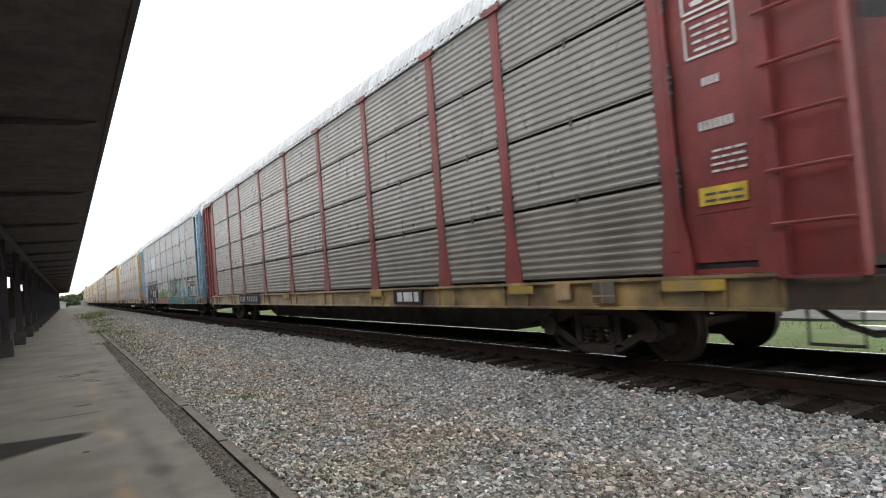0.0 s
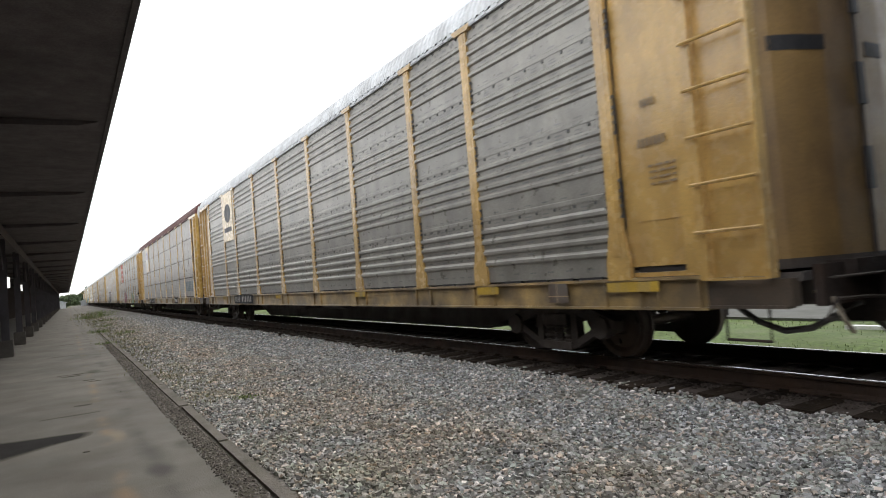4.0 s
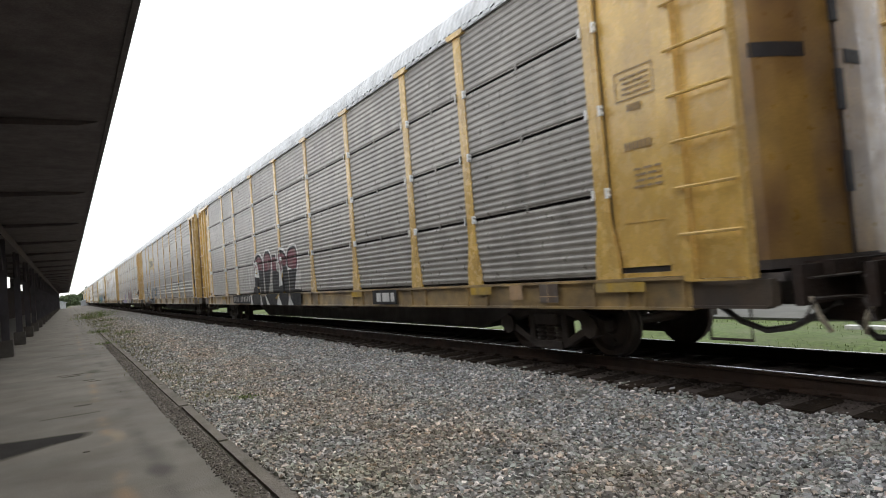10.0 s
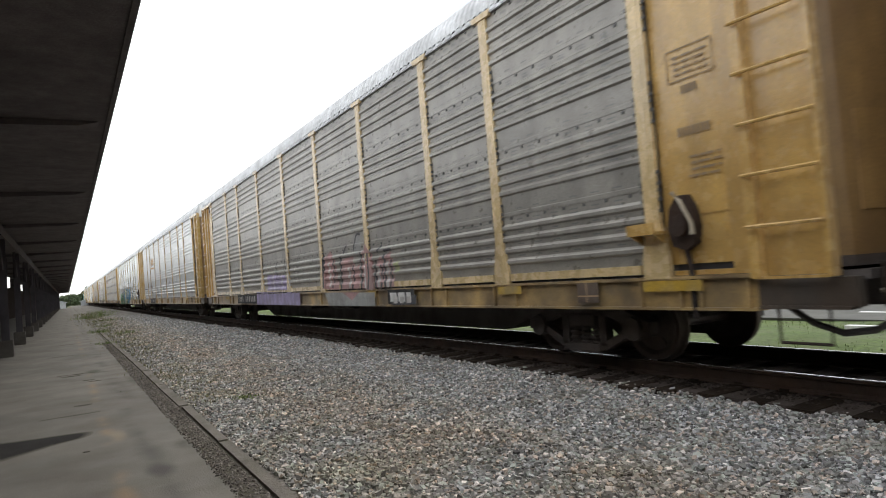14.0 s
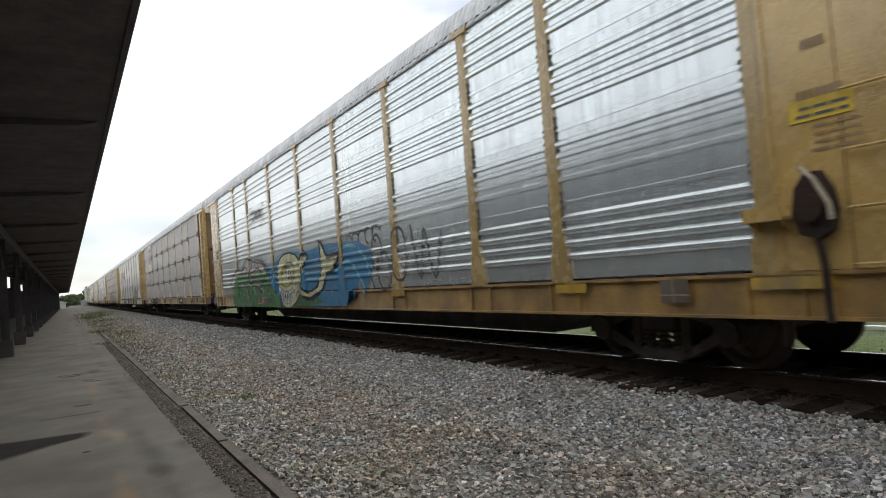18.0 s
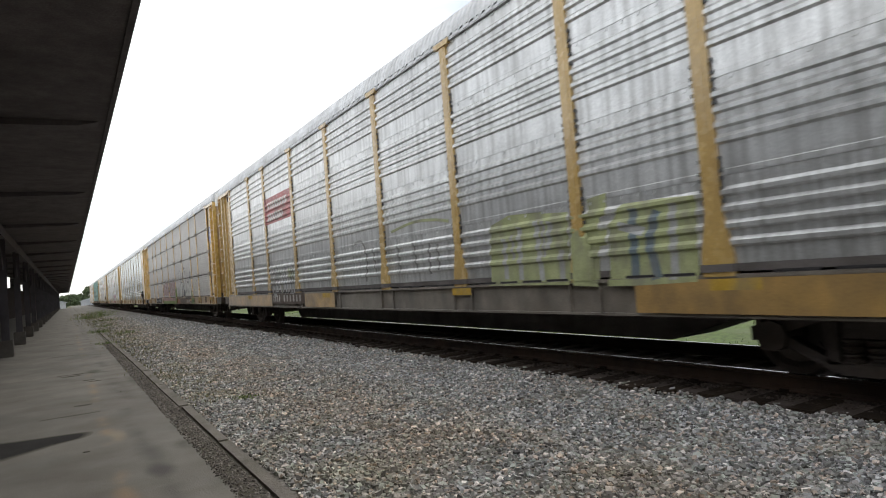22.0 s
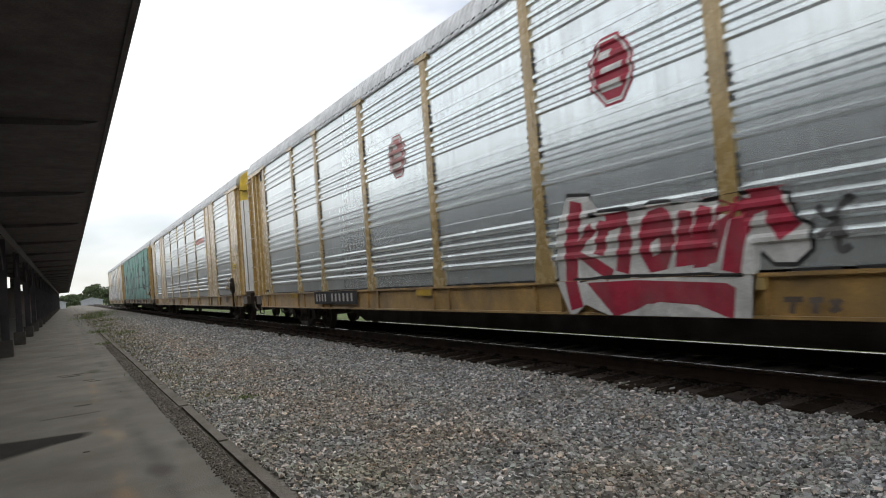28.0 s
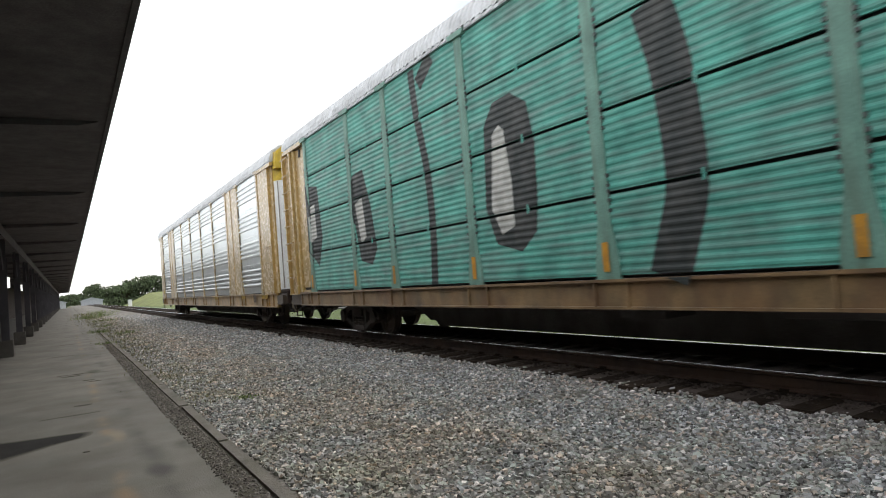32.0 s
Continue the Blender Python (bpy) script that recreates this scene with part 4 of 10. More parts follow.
def sill_mesh(m, deep):
    def build(b):
        lo = SILL0 - (0.07 if deep else 0)
        e = 12.98 if deep else 12.70
        box(b, -1.53, -1.44, -e, e, lo + 0.03, DECK - 0.005)
        box(b, -1.56, -1.40, -e, e, lo, lo + 0.03)
        box(b, -1.58, -1.40, -e, e, DECK - 0.035, DECK)
        for y in POSTS + [-12.36, 12.36]:
            for dy in (-0.26, 0.26):
                box(b, -1.57, -1.53, y + dy - 0.012, y + dy + 0.012, lo + 0.03, DECK - 0.04)
    return shared(("side_sill", deep), m, build)


def truck(car, y):
    tr = part("truck", shared(("truck",), M_TRUCK, lambda b: (box(b, -1.0, 1.0, -0.22, 0.22, 0.45, 0.68), box(b, -0.35, 0.35, -0.3, 0.3, 0.66, 0.80))), M_TRUCK, car, "dark greasy cast steel truck", at=(0, y, 0))
    for s in (-1, 1):
        def build(b):
            x0, x1 = s * 1.05 - 0.07, s * 1.05 + 0.07
            prism(b, [(-1.12, 0.50), (-1.12, 0.36), (-0.8, 0.45), (-0.42, 0.57), (0.42, 0.57), (0.8, 0.45), (1.12, 0.36), (1.12, 0.50), (0.78, 0.62), (0.44, 0.70), (-0.44, 0.70), (-0.78, 0.62)], "x", x0, x1)
            prism(b, [(-0.98, 0.44), (-0.75, 0.31), (-0.36, 0.12), (0.36, 0.12), (0.75, 0.31), (0.98, 0.44), (0.82, 0.46), (0.34, 0.21), (-0.34, 0.21), (-0.82, 0.46)], "x", x0, x1)
            for k in (-1, 1):
                box(b, x0, x1, k * 0.35 - 0.055, k * 0.35 + 0.055, 0.18, 0.60)
            box(b, x0 - 0.03, x1 + 0.03, -0.24, 0.24, 0.43, 0.58)
            for k in (-1, 1):
                prism(b, [(k * 0.88 + 0.15 * math.cos(a * 0.785), 0.42 + 0.15 * math.sin(a * 0.785)) for a in range(8)], "x", min(s * 1.0, s * 1.17), max(s * 1.0, s * 1.17))
            box(b, x0 - 0.02, x1 + 0.02, -0.30, 0.30, 0.10, 0.20)
        part("side_frame", shared(("side_frame", s), M_TRUCK, build), M_TRUCK, tr)
        for k in (-0.2, 0, 0.2):
            part("spring", shared(("spring", s, k), M_TRUCK, lambda b: coil(b, s * 1.06, k)), M_TRUCK, tr)
    wheels = []
    for k in (-1, 1):
        def build(b):
            for s in (-1, 1):
                lathe(b, [(s * 0.66, 0.10), (s * 0.67, 0.30), (s * 0.655, 0.36), (s * 0.655, 0.445), (s * 0.69, 0.445), (s * 0.70, 0.42), (s * 0.80, 0.415), (s * 0.80, 0.35), (s * 0.76, 0.30), (s * 0.775, 0.14), (s * 0.83, 0.12), (s * 0.83, 0.08)], 28)
                for a in range(3):
                    c, d = 0.24 * math.cos(a * 2.094), 0.24 * math.sin(a * 2.094)
                    prism(b, [(c - 0.05, d - 0.03), (c + 0.05, d - 0.03), (c + 0.05, d + 0.03), (c - 0.05, d + 0.03)], "x", min(s * 0.74, s * 0.80), max(s * 0.74, s * 0.80))
            lathe(b, [(-1.1, 0.07), (1.1, 0.07)], 10)
        w = part("wheelset", shared(("wheelset",), M_WHEEL, build), M_WHEEL, tr, at=(0, k * 0.875, 0.42))
        wheels.append(w)
    return wheels


def coil(bm, x, y):
    """A thick coil spring as a ridged upright tube."""
    tube(bm, [(x, y, 0.205 + 0.016 * i) for i in range(15)], [0.085 if i % 4 < 2 else 0.062 for i in range(15)], 9)


def car(label, kind, sheet, post, sill, end, roof, door=None, gable=None, plates=(), plate=None, flat=False, deep=False, clips=0.0, tabs=M_WHITE, thick=0.07, slots=(3.12,), hatch=False, strip=None, low_sheet=None, low=0.205):
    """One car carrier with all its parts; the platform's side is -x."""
    low_seam = kind == "A"
    ob = thing("car_carrier", label, "train car", "cars of the train")
    part("side_sill", sill_mesh(sill, deep), sill, ob, "grimy painted side sill")
    e0 = 12.985 if deep else 12.705
    for s in (-1, 1):
        part("sill_end", shared(("sill_end", s, deep), M_SILL_END, lambda b: (box(b, -1.535, -1.40, min(s * e0, s * 13.55), max(s * e0, s * 13.55), 0.74, DECK - 0.06), box(b, -1.55, -1.40, min(s * e0, s * 13.5), max(s * e0, s * 13.5), 0.72, 0.75))), M_SILL_END, ob, "grimy brown sill end")
    part("far_sill", shared(("far_sill",), M_DARK, lambda b: box(b, 1.42, 1.53, -13.72, 13.72, SILL0, DECK)), M_DARK, ob)
    part("floor_deck", shared(("floor_deck", low), M_DARK, lambda b: (box(b, -1.44, 1.42, -13.6, 13.6, 0.96, DECK - 0.01), prism(b, [(-13.5, 0.98), (-13.5, 0.66), (-8.6, 0.62), (-7.2, low), (7.2, low), (8.6, 0.62), (13.5, 0.66), (13.5, 0.98)], "x", -0.42, 0.42))), M_DARK, ob, "black underframe")
    part("air_tank", shared(("air_tank",), M_DARK, lambda b: lathe_y(b, -0.85, -1.6, 0.74, 0.19, 1.3)), M_DARK, ob)
    part("valve_box", shared(("valve_box",), M_DARK, lambda b: box(b, -1.1, -0.6, 1.0, 1.7, 0.55, 0.95)), M_DARK, ob)
    part("far_side_wall", shared(("far_side",), M_GREY_D, lambda b: box(b, 1.50, 1.56, -13.28, 13.28, DECK, 4.97)), M_GREY_D, ob)
    # dark sheet added behind the panels as the shade seen through their gaps
    part("inner_wall", shared(("inner",), M_DARK, lambda b: box(b, -1.47, -1.44, -13.05, 13.05, DECK + 0.012, 4.95)), M_DARK, ob, "dark sheet standing for the rack's shaded inside")
    part("roof", roof_mesh(roof), roof, ob, "ribbed sheet metal roof")
    def trim(b):
        box(b, -HALF - 0.045, -HALF + 0.02, -13.28, 13.28, 4.935, 4.985)
        for i in range(88):
            box(b, -HALF - 0.055, -HALF, -13.1 + 0.3 * i, -12.92 + 0.3 * i, 4.95, 5.0)
    part("eave_trim", shared(("eave",), roof, trim), roof, ob)
    for i, (a, b) in enumerate(zip(POSTS, POSTS[1:])):
        w, y = b - a - 0.16, (a + b) / 2
        if i in plates:
            part("plate_panel", shared(("plate_panel", round(w, 2)), plate or end, lambda q: box(q, -HALF - 0.03, -HALF + 0.03, -w / 2, w / 2, DECK + 0.004, 4.94)), plate or end, ob, "plain painted plate between corrugated sheets", at=(0, y, 0))
            for dy in (0.0, w / 2 - 0.03):
                part("batten", shared(("batten",), plate or end, lambda q: box(q, -HALF - 0.05, -HALF - 0.031, -0.03, 0.03, DECK + 0.01, 4.93)), plate or end, ob, at=(0, y + dy, 0))
            continue
        for r in range(4):
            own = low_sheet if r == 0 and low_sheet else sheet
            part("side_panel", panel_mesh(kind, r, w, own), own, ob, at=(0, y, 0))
    if kind == "B":
        for a, b in zip(POSTS, POSTS[1:]):
            for i in range(int((b - a - 0.5) / 0.52)):
                part("drain_slot", shared(("drain_slot",), M_BLACK, lambda q: box(q, -HALF - 0.012, -HALF + 0.01, -0.20, 0.20, DECK + 0.002, DECK + 0.03)), M_BLACK, ob, at=(0, a + 0.48 + 0.52 * i, 0))
    if strip:
        for a, b in zip(POSTS, POSTS[1:]):
            w = b - a - 0.42
            part("base_strip", shared(("base_strip", round(w, 2)), strip, lambda q: box(q, -HALF - 0.035, -HALF - 0.001, -w / 2, w / 2, DECK + 0.034, DECK + 0.135)), strip, ob, "painted strip along the foot of the sheets", at=(0, (a + b) / 2, 0))
    for y in POSTS:
        p = part("side_post", post_mesh(kind, post), post, ob, "flared painted side post", at=(0, y, 0))
        for z in (2.04, 3.0, 3.98) if kind == "A" else (1.95, 2.90, 3.89):
            for s in (-1, 1):
                if clips:
                    part("bracket", clip_mesh(tabs, s, clips), tabs, p, at=(0, 0, z))
                else:
                    part("clamp", bolt_mesh(s), M_RIVET, p, at=(0, 0, z))
    for s in (-1, 1):
        def upright(name, label, x0, x1, a, b2, z0, z1):
            y0, y1 = sorted((s * a, s * b2))
            part(name, shared((name, s, a), end, lambda b: box(b, -HALF + x0, -HALF + x1, y0, y1, z0, z1)), end, ob, label)
        upright("header", "painted header beam", -0.06, 0.02, 11.78, 13.36, 4.86, 4.96)
        if flat:
            upright("wide_end_panel", "wide flat painted panel at the car's end", -0.03, 0.05, 11.68, 12.30, DECK + 0.004, 4.86)
            upright("outer_end_panel", "flat painted panel beside the doors", -0.035, 0.05, 12.315, 12.90, DECK + 0.004, 4.86)
            upright("corner_recess", "shaded painted corner beside the doors", 0.05, 0.12, 12.90, 13.14, DECK + 0.01, 4.86)
            upright("end_rib", "narrow upright rib", -0.05, -0.03, 11.70, 11.73, DECK + 0.01, 4.86)
            for z, a in ((1.09, 12.34), (1.54, 12.34), (2.0, 11.78 if s > 0 else 12.34), (2.48, 12.34)):
                y0, y1 = sorted((s * a, s * 12.86))
                part("grab_iron", shared(("grab_iron", s, a), end, lambda b: tube(b, [(-HALF - 0.03, y0, 0), (-HALF - 0.1, y0, 0), (-HALF - 0.1, y1, 0), (-HALF - 0.03, y1, 0)], 0.012, 6)), end, ob, at=(0, 0, z))
        else:
            upright("end_panel", "flat painted panel at the car's end", 0.05, 0.075, 11.70, 12.66, DECK + 0.12, 4.86)
            upright("panel_foot", "painted rail under the end panel", 0.03, 0.08, 11.78, 12.66, DECK + 0.004, DECK + 0.055)
            part("foot_slot", shared(("foot_slot", s), M_BLACK, lambda b: box(b, -HALF + 0.07, -HALF + 0.078, min(s * 11.8, s * 12.5), max(s * 11.8, s * 12.5), DECK + 0.055, DECK + 0.12)), M_BLACK, ob, "dark open slot under the end panel")
            upright("lower_seam", "raised seam across the end panel", 0.042, 0.05, 11.85, 12.6, 1.66 if low_seam else 2.30, 1.675 if low_seam else 2.315)
            upright("panel_edge", "painted upright edge of the end panel", -0.015, 0.08, 12.50, 12.66, DECK + 0.004, 4.86)
            upright("ladder_backing", "painted sheet behind the ladder", 0.02, 0.06, 12.80, 13.37, DECK - 0.03, 4.93)
            upright("end_stile", "painted upright of the ladder", -0.08, 0.06, 12.70, 12.80, DECK - 0.05, 4.86)
            upright("corner_stile", "narrow painted upright at the car's corner", -0.075, 0.06, 13.37, 13.42, DECK - 0.05, 4.90)
            upright("ladder_foot", "bottom bar of the ladder", -0.09, -0.06, 12.78, 13.40, DECK - 0.055, DECK - 0.03)
            grip = part("ladder", shared(("ladder", s), end, lambda b: tube(b, [(-HALF - 0.10, s * 12.74, 0), (-HALF - 0.125, s * 12.72, 0), (-HALF - 0.10, s * 13.40, 0)], 0.017, 6)), end, ob, "row of painted ladder rungs", at=(0, 0, 1.47))
            for i in range(1, 8):
                part("rung", shared(("ladder", s), end, lambda b: None), end, grip, at=(0, 0, 0.466 * i))
        part("hook_slot", shared(("hook_slot", s), M_BLACK, lambda b: box(b, -HALF - 0.04 if flat else -HALF + 0.03, -HALF + 0.055, s * 12.18 - 0.06, s * 12.18 + 0.06, 4.62, 4.82)), M_BLACK, ob, "dark hook opening under the eave")
        # a door paint of its own carries the shade of the gap in its colour
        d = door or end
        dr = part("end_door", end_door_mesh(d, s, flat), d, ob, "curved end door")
        if flat:
            part("door_head", shared(("door_head", s), gable or d, lambda b: prism(b, [(x, s * (y + 0.008)) for x, y in DOOR_LINE[True]] + [(-0.03, s * 13.3), (-1.3, s * 13.05)], "z", 4.42, 4.752)), gable or d, dr, "painted band across the door top")
            for x, y in ((-1.38, 13.30), (-1.20, 13.46), (-0.98, 13.525), (-0.72, 13.58)):
                part("door_rib", shared(("door_rib", s, x), M_DOOR_DIRT, lambda b: tube(b, [(x, s * y, 1.2), (x, s * y, 4.40)], 0.022, 5)), M_DOOR_DIRT, dr, "dirty grey upright rib of the door")
            for z in (1.32, 1.62, 2.25, 3.2, 3.8):
                part("door_bolt", shared(("door_bolt", s), M_RIVET, lambda b: lathe_y(b, -1.455, min(s * 13.09, s * 13.13), 0, 0.03, 0.04)), M_RIVET, dr, at=(0, 0, z))
        else:
            for z in slots:
                part("slot", shared(("slot", s, z, thick), M_BLACK, lambda b: slot(b, s, flat, z, thick)), M_BLACK, dr, "dark grip slot")
                part("slot", shared(("slot_inner", s, z, thick), M_BLACK, lambda b: slot(b, s, flat, z - 0.02, thick, (-0.30, -0.2, -0.1, -0.03))), M_BLACK, dr, "dark grip slot")
            part("door_edge", shared(("door_edge", s), M_TRUCK, lambda b: tube(b, [(-0.46, s * 13.75, 1.15), (-0.46, s * 13.75, 4.72)], 0.02, 6)), M_TRUCK, dr, "dark rusty rod at the door's edge")
            for z in (1.95, 2.75, 3.62):
                part("latch", shared(("latch", s), M_BLACK, lambda b: box(b, -0.50, -0.41, min(s * 13.74, s * 13.785), max(s * 13.74, s * 13.785), -0.20, 0.20)), M_BLACK, dr, "dark door latch", at=(0, 0, z))
            if hatch:
                part("hatch", shared(("hatch", s), d, lambda b: slot(b, s, flat, 1.95, 0.42, (-1.30, -1.2, -1.05, -0.98), 0.014)), d, dr, "small raised hatch in the door")
        part("threshold", shared(("threshold", s, flat), M_TRUCK, lambda b: prism(b, [(x, s * (y + 0.012)) for x, y in DOOR_LINE[flat]] + [(-0.03, s * 13.3), (-1.3, s * 13.05)], "z", DECK + 0.02, DECK + 0.11)), M_TRUCK, dr, "rusty dark strip under the door")
        part("far_end_door", shared(("far_end_door", s), d, lambda b: prism(b, [(-x, s * y) for x, y in ((-1.42, 13.30), (-1.2, 13.52), (-0.9, 13.62), (-0.5, 13.68), (-0.03, 13.70))] + [(0.03, s * 13.0), (1.4, s * 13.0)], "z", DECK + 0.08, 4.75)), d, ob, "curved end door")
        part("gable", gable_mesh(gable or M_WHITE, s), gable or M_WHITE, ob, "gable sheet above the doors")
        part("end_sill", shared(("end_sill", s), M_GREASE, lambda b: (box(b, -1.45, 1.45, min(s * 13.7, s * 13.78), max(s * 13.7, s * 13.78), 0.74, 1.10), box(b, -0.55, 0.55, min(s * 13.4, s * 13.93), max(s * 13.4, s * 13.93), 0.52, 1.06), box(b, -1.1, 1.1, min(s * 13.3, s * 13.88), max(s * 13.3, s * 13.88), 0.98, 1.12))), M_GREASE, ob)
        def coup(b):
            box(b, -0.10, 0.10, min(s * 13.7, s * 13.96), max(s * 13.7, s * 13.96), 0.74, 0.94)
            prism(b, [(-0.14, 13.9 * s), (0.16, 13.88 * s), (0.2, 14.05 * s), (0.02, 14.06 * s), (-0.02, 13.98 * s), (-0.16, 14.04 * s)], "z", 0.68, 1.0)
        part("coupler", shared(("coupler", s), M_TRUCK, coup), M_TRUCK, ob, "rusty knuckle coupler")
        part("air_hose", shared(("hose", s), M_HOSE, lambda b: tube(b, [(-0.35, s * 13.5, 0.72), (-0.42, s * 13.68, 0.52), (-0.40, s * 13.84, 0.34), (-0.3, s * 13.98, 0.33), (-0.2, s * 14.06, 0.42)], 0.036, 8)), M_HOSE, ob, "worn rubber brake hose")
        part("long_hose", shared(("long_hose", s), M_HOSE, lambda b: tube(b, [(-1.15, s * 12.75, 0.70), (-1.15, s * 12.95, 0.56), (-1.12, s * 13.2, 0.47), (-1.05, s * 13.42, 0.50), (-0.95, s * 13.62, 0.62), (-0.8, s * 13.75, 0.72)], 0.032, 8)), M_HOSE, ob, "thick drooping black hose")
        part("release_lever", shared(("release_lever", s), M_LEVER, lambda b: tube(b, [(-1.30, s * 13.62, 0.86), (-1.34, s * 13.78, 0.80), (-1.34, s * 13.86, 0.62), (-1.28, s * 13.90, 0.50)], 0.022, 6)), M_LEVER, ob, "worn pale steel lever")
        part("uncoupling_rod", shared(("uncoupling_rod", s), M_TRUCK, lambda b: tube(b, [(-1.42, s * 13.76, 0.62), (-1.38, s * 13.84, 0.80), (-0.9, s * 13.88, 0.78), (-0.3, s * 13.95, 0.72), (-0.1, s * 13.99, 0.80)], 0.016, 6)), M_TRUCK, ob)
        part("end_handhold", shared(("end_handhold", s), M_TRUCK, lambda b: tube(b, [(-1.35, s * 13.72, 0.98), (-1.35, s * 13.84, 0.98), (-0.75, s * 13.92, 0.98), (-0.75, s * 13.80, 0.98)], 0.014, 6)), M_TRUCK, ob)
        part("stirrup_step", shared(("stirrup", s), M_GREASE, lambda b: tube(b, [(-1.5, s * 13.3, 0.75), (-1.5, s * 13.3, 0.42), (-1.5, s * 12.85, 0.42), (-1.5, s * 12.85, 0.75)], 0.018, 5)), M_GREASE, ob)
    wheels = [(w, y) for y in (-9.9, 9.9) for w in truck(ob, y)]
    return ob, wheels


def lathe_y(bm, x, y, z, r, ln):
    prism(bm, [(x + r * math.cos(a * 0.5236), z + r * math.sin(a * 0.5236)) for a in range(12)], "y", y, y + ln)


TRAIN = []
SPEC = [
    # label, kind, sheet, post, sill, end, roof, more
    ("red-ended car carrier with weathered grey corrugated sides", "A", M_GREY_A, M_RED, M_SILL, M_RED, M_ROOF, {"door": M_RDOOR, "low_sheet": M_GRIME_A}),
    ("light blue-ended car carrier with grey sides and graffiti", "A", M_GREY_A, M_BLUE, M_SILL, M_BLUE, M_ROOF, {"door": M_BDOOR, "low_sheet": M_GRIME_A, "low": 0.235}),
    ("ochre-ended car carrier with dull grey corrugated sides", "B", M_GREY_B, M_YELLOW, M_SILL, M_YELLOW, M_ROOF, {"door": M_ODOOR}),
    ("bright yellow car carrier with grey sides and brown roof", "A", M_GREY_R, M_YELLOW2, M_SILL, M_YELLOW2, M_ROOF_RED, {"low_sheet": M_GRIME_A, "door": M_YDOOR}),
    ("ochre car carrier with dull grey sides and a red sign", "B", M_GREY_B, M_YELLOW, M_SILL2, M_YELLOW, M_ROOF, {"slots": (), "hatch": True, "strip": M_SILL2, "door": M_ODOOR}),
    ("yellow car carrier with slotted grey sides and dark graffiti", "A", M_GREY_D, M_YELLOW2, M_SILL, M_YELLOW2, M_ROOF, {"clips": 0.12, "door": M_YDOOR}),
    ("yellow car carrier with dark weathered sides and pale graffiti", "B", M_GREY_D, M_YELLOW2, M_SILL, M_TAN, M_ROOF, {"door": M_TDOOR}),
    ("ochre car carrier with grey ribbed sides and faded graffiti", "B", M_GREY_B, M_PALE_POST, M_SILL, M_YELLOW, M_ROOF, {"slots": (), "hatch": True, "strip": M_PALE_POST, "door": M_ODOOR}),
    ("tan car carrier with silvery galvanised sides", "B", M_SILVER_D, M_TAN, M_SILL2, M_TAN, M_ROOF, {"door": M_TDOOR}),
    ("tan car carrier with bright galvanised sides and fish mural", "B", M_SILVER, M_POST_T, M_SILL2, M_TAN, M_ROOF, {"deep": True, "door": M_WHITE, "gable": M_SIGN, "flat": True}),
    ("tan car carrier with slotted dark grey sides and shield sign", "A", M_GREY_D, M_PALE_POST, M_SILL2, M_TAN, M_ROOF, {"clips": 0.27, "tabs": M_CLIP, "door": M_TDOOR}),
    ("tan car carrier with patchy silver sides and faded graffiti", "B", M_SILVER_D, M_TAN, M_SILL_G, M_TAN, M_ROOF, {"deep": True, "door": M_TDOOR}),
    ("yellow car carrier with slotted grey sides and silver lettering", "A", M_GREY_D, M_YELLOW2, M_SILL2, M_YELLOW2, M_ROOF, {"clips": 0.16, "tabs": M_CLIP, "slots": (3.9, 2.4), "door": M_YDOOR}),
    ("yellow-ended car carrier with shining galvanised sides", "B", M_SILVER, M_POST_T, M_SILL2, M_YELLOW2, M_ROOF, {"door": M_WHITE, "gable": M_SIGN, "flat": True, "deep": True}),
    ("tan car carrier with shining galvanised sides and red graffiti", "B", M_SILVER, M_POST_T, M_SILL2, M_TAN, M_ROOF, {"deep": True}),
    ("tan car carrier with plate panels between shining sides", "B", M_SILVER, M_POST_T, M_SILL2, M_TAN, M_ROOF, {"low": 0.315, "plates": (1, 7), "door": M_WHITE, "gable": M_SIGN, "flat": True, "deep": True}),
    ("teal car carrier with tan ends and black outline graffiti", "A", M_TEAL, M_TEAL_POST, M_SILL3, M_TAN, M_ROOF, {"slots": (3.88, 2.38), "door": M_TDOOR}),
    ("last car carrier with bright galvanised sides and plate panels", "B", M_SILVER, M_POST_T, M_SILL2, M_TAN, M_ROOF, {"plates": (1, 7), "door": M_WHITE, "gable": M_SIGN, "flat": True, "deep": True}),
]
PITCH_Y = 28.0
SHIFT = [0.08, -0.08, 0, -0.06, -0.06, 0.02, 0, 0, 0.11, 0.13, 0.03, 0, -0.08, 0, -0.19, 0.20, 0.05, 0.05]                        # how far each car sits off the even spacing
for k, (label, kind, sheet, post, sill, end, roof, more) in enumerate(SPEC):
    TRAIN.append(car(label, kind, sheet, post, sill, end, roof, **more))
# ---- paint on the cars: signs, stencils, number boards, graffiti. u runs towards the leading end, z upwards
def paint(name, col, rough=0.55, amt=0.5):
    return mat(name + "_spray_paint", col, rough, var=0.16, scale=4.0, dirt=(0.19, 0.18, 0.165), dirt_amt=amt, streak=(2.2, 2.2, 1.2), bump=0.05)


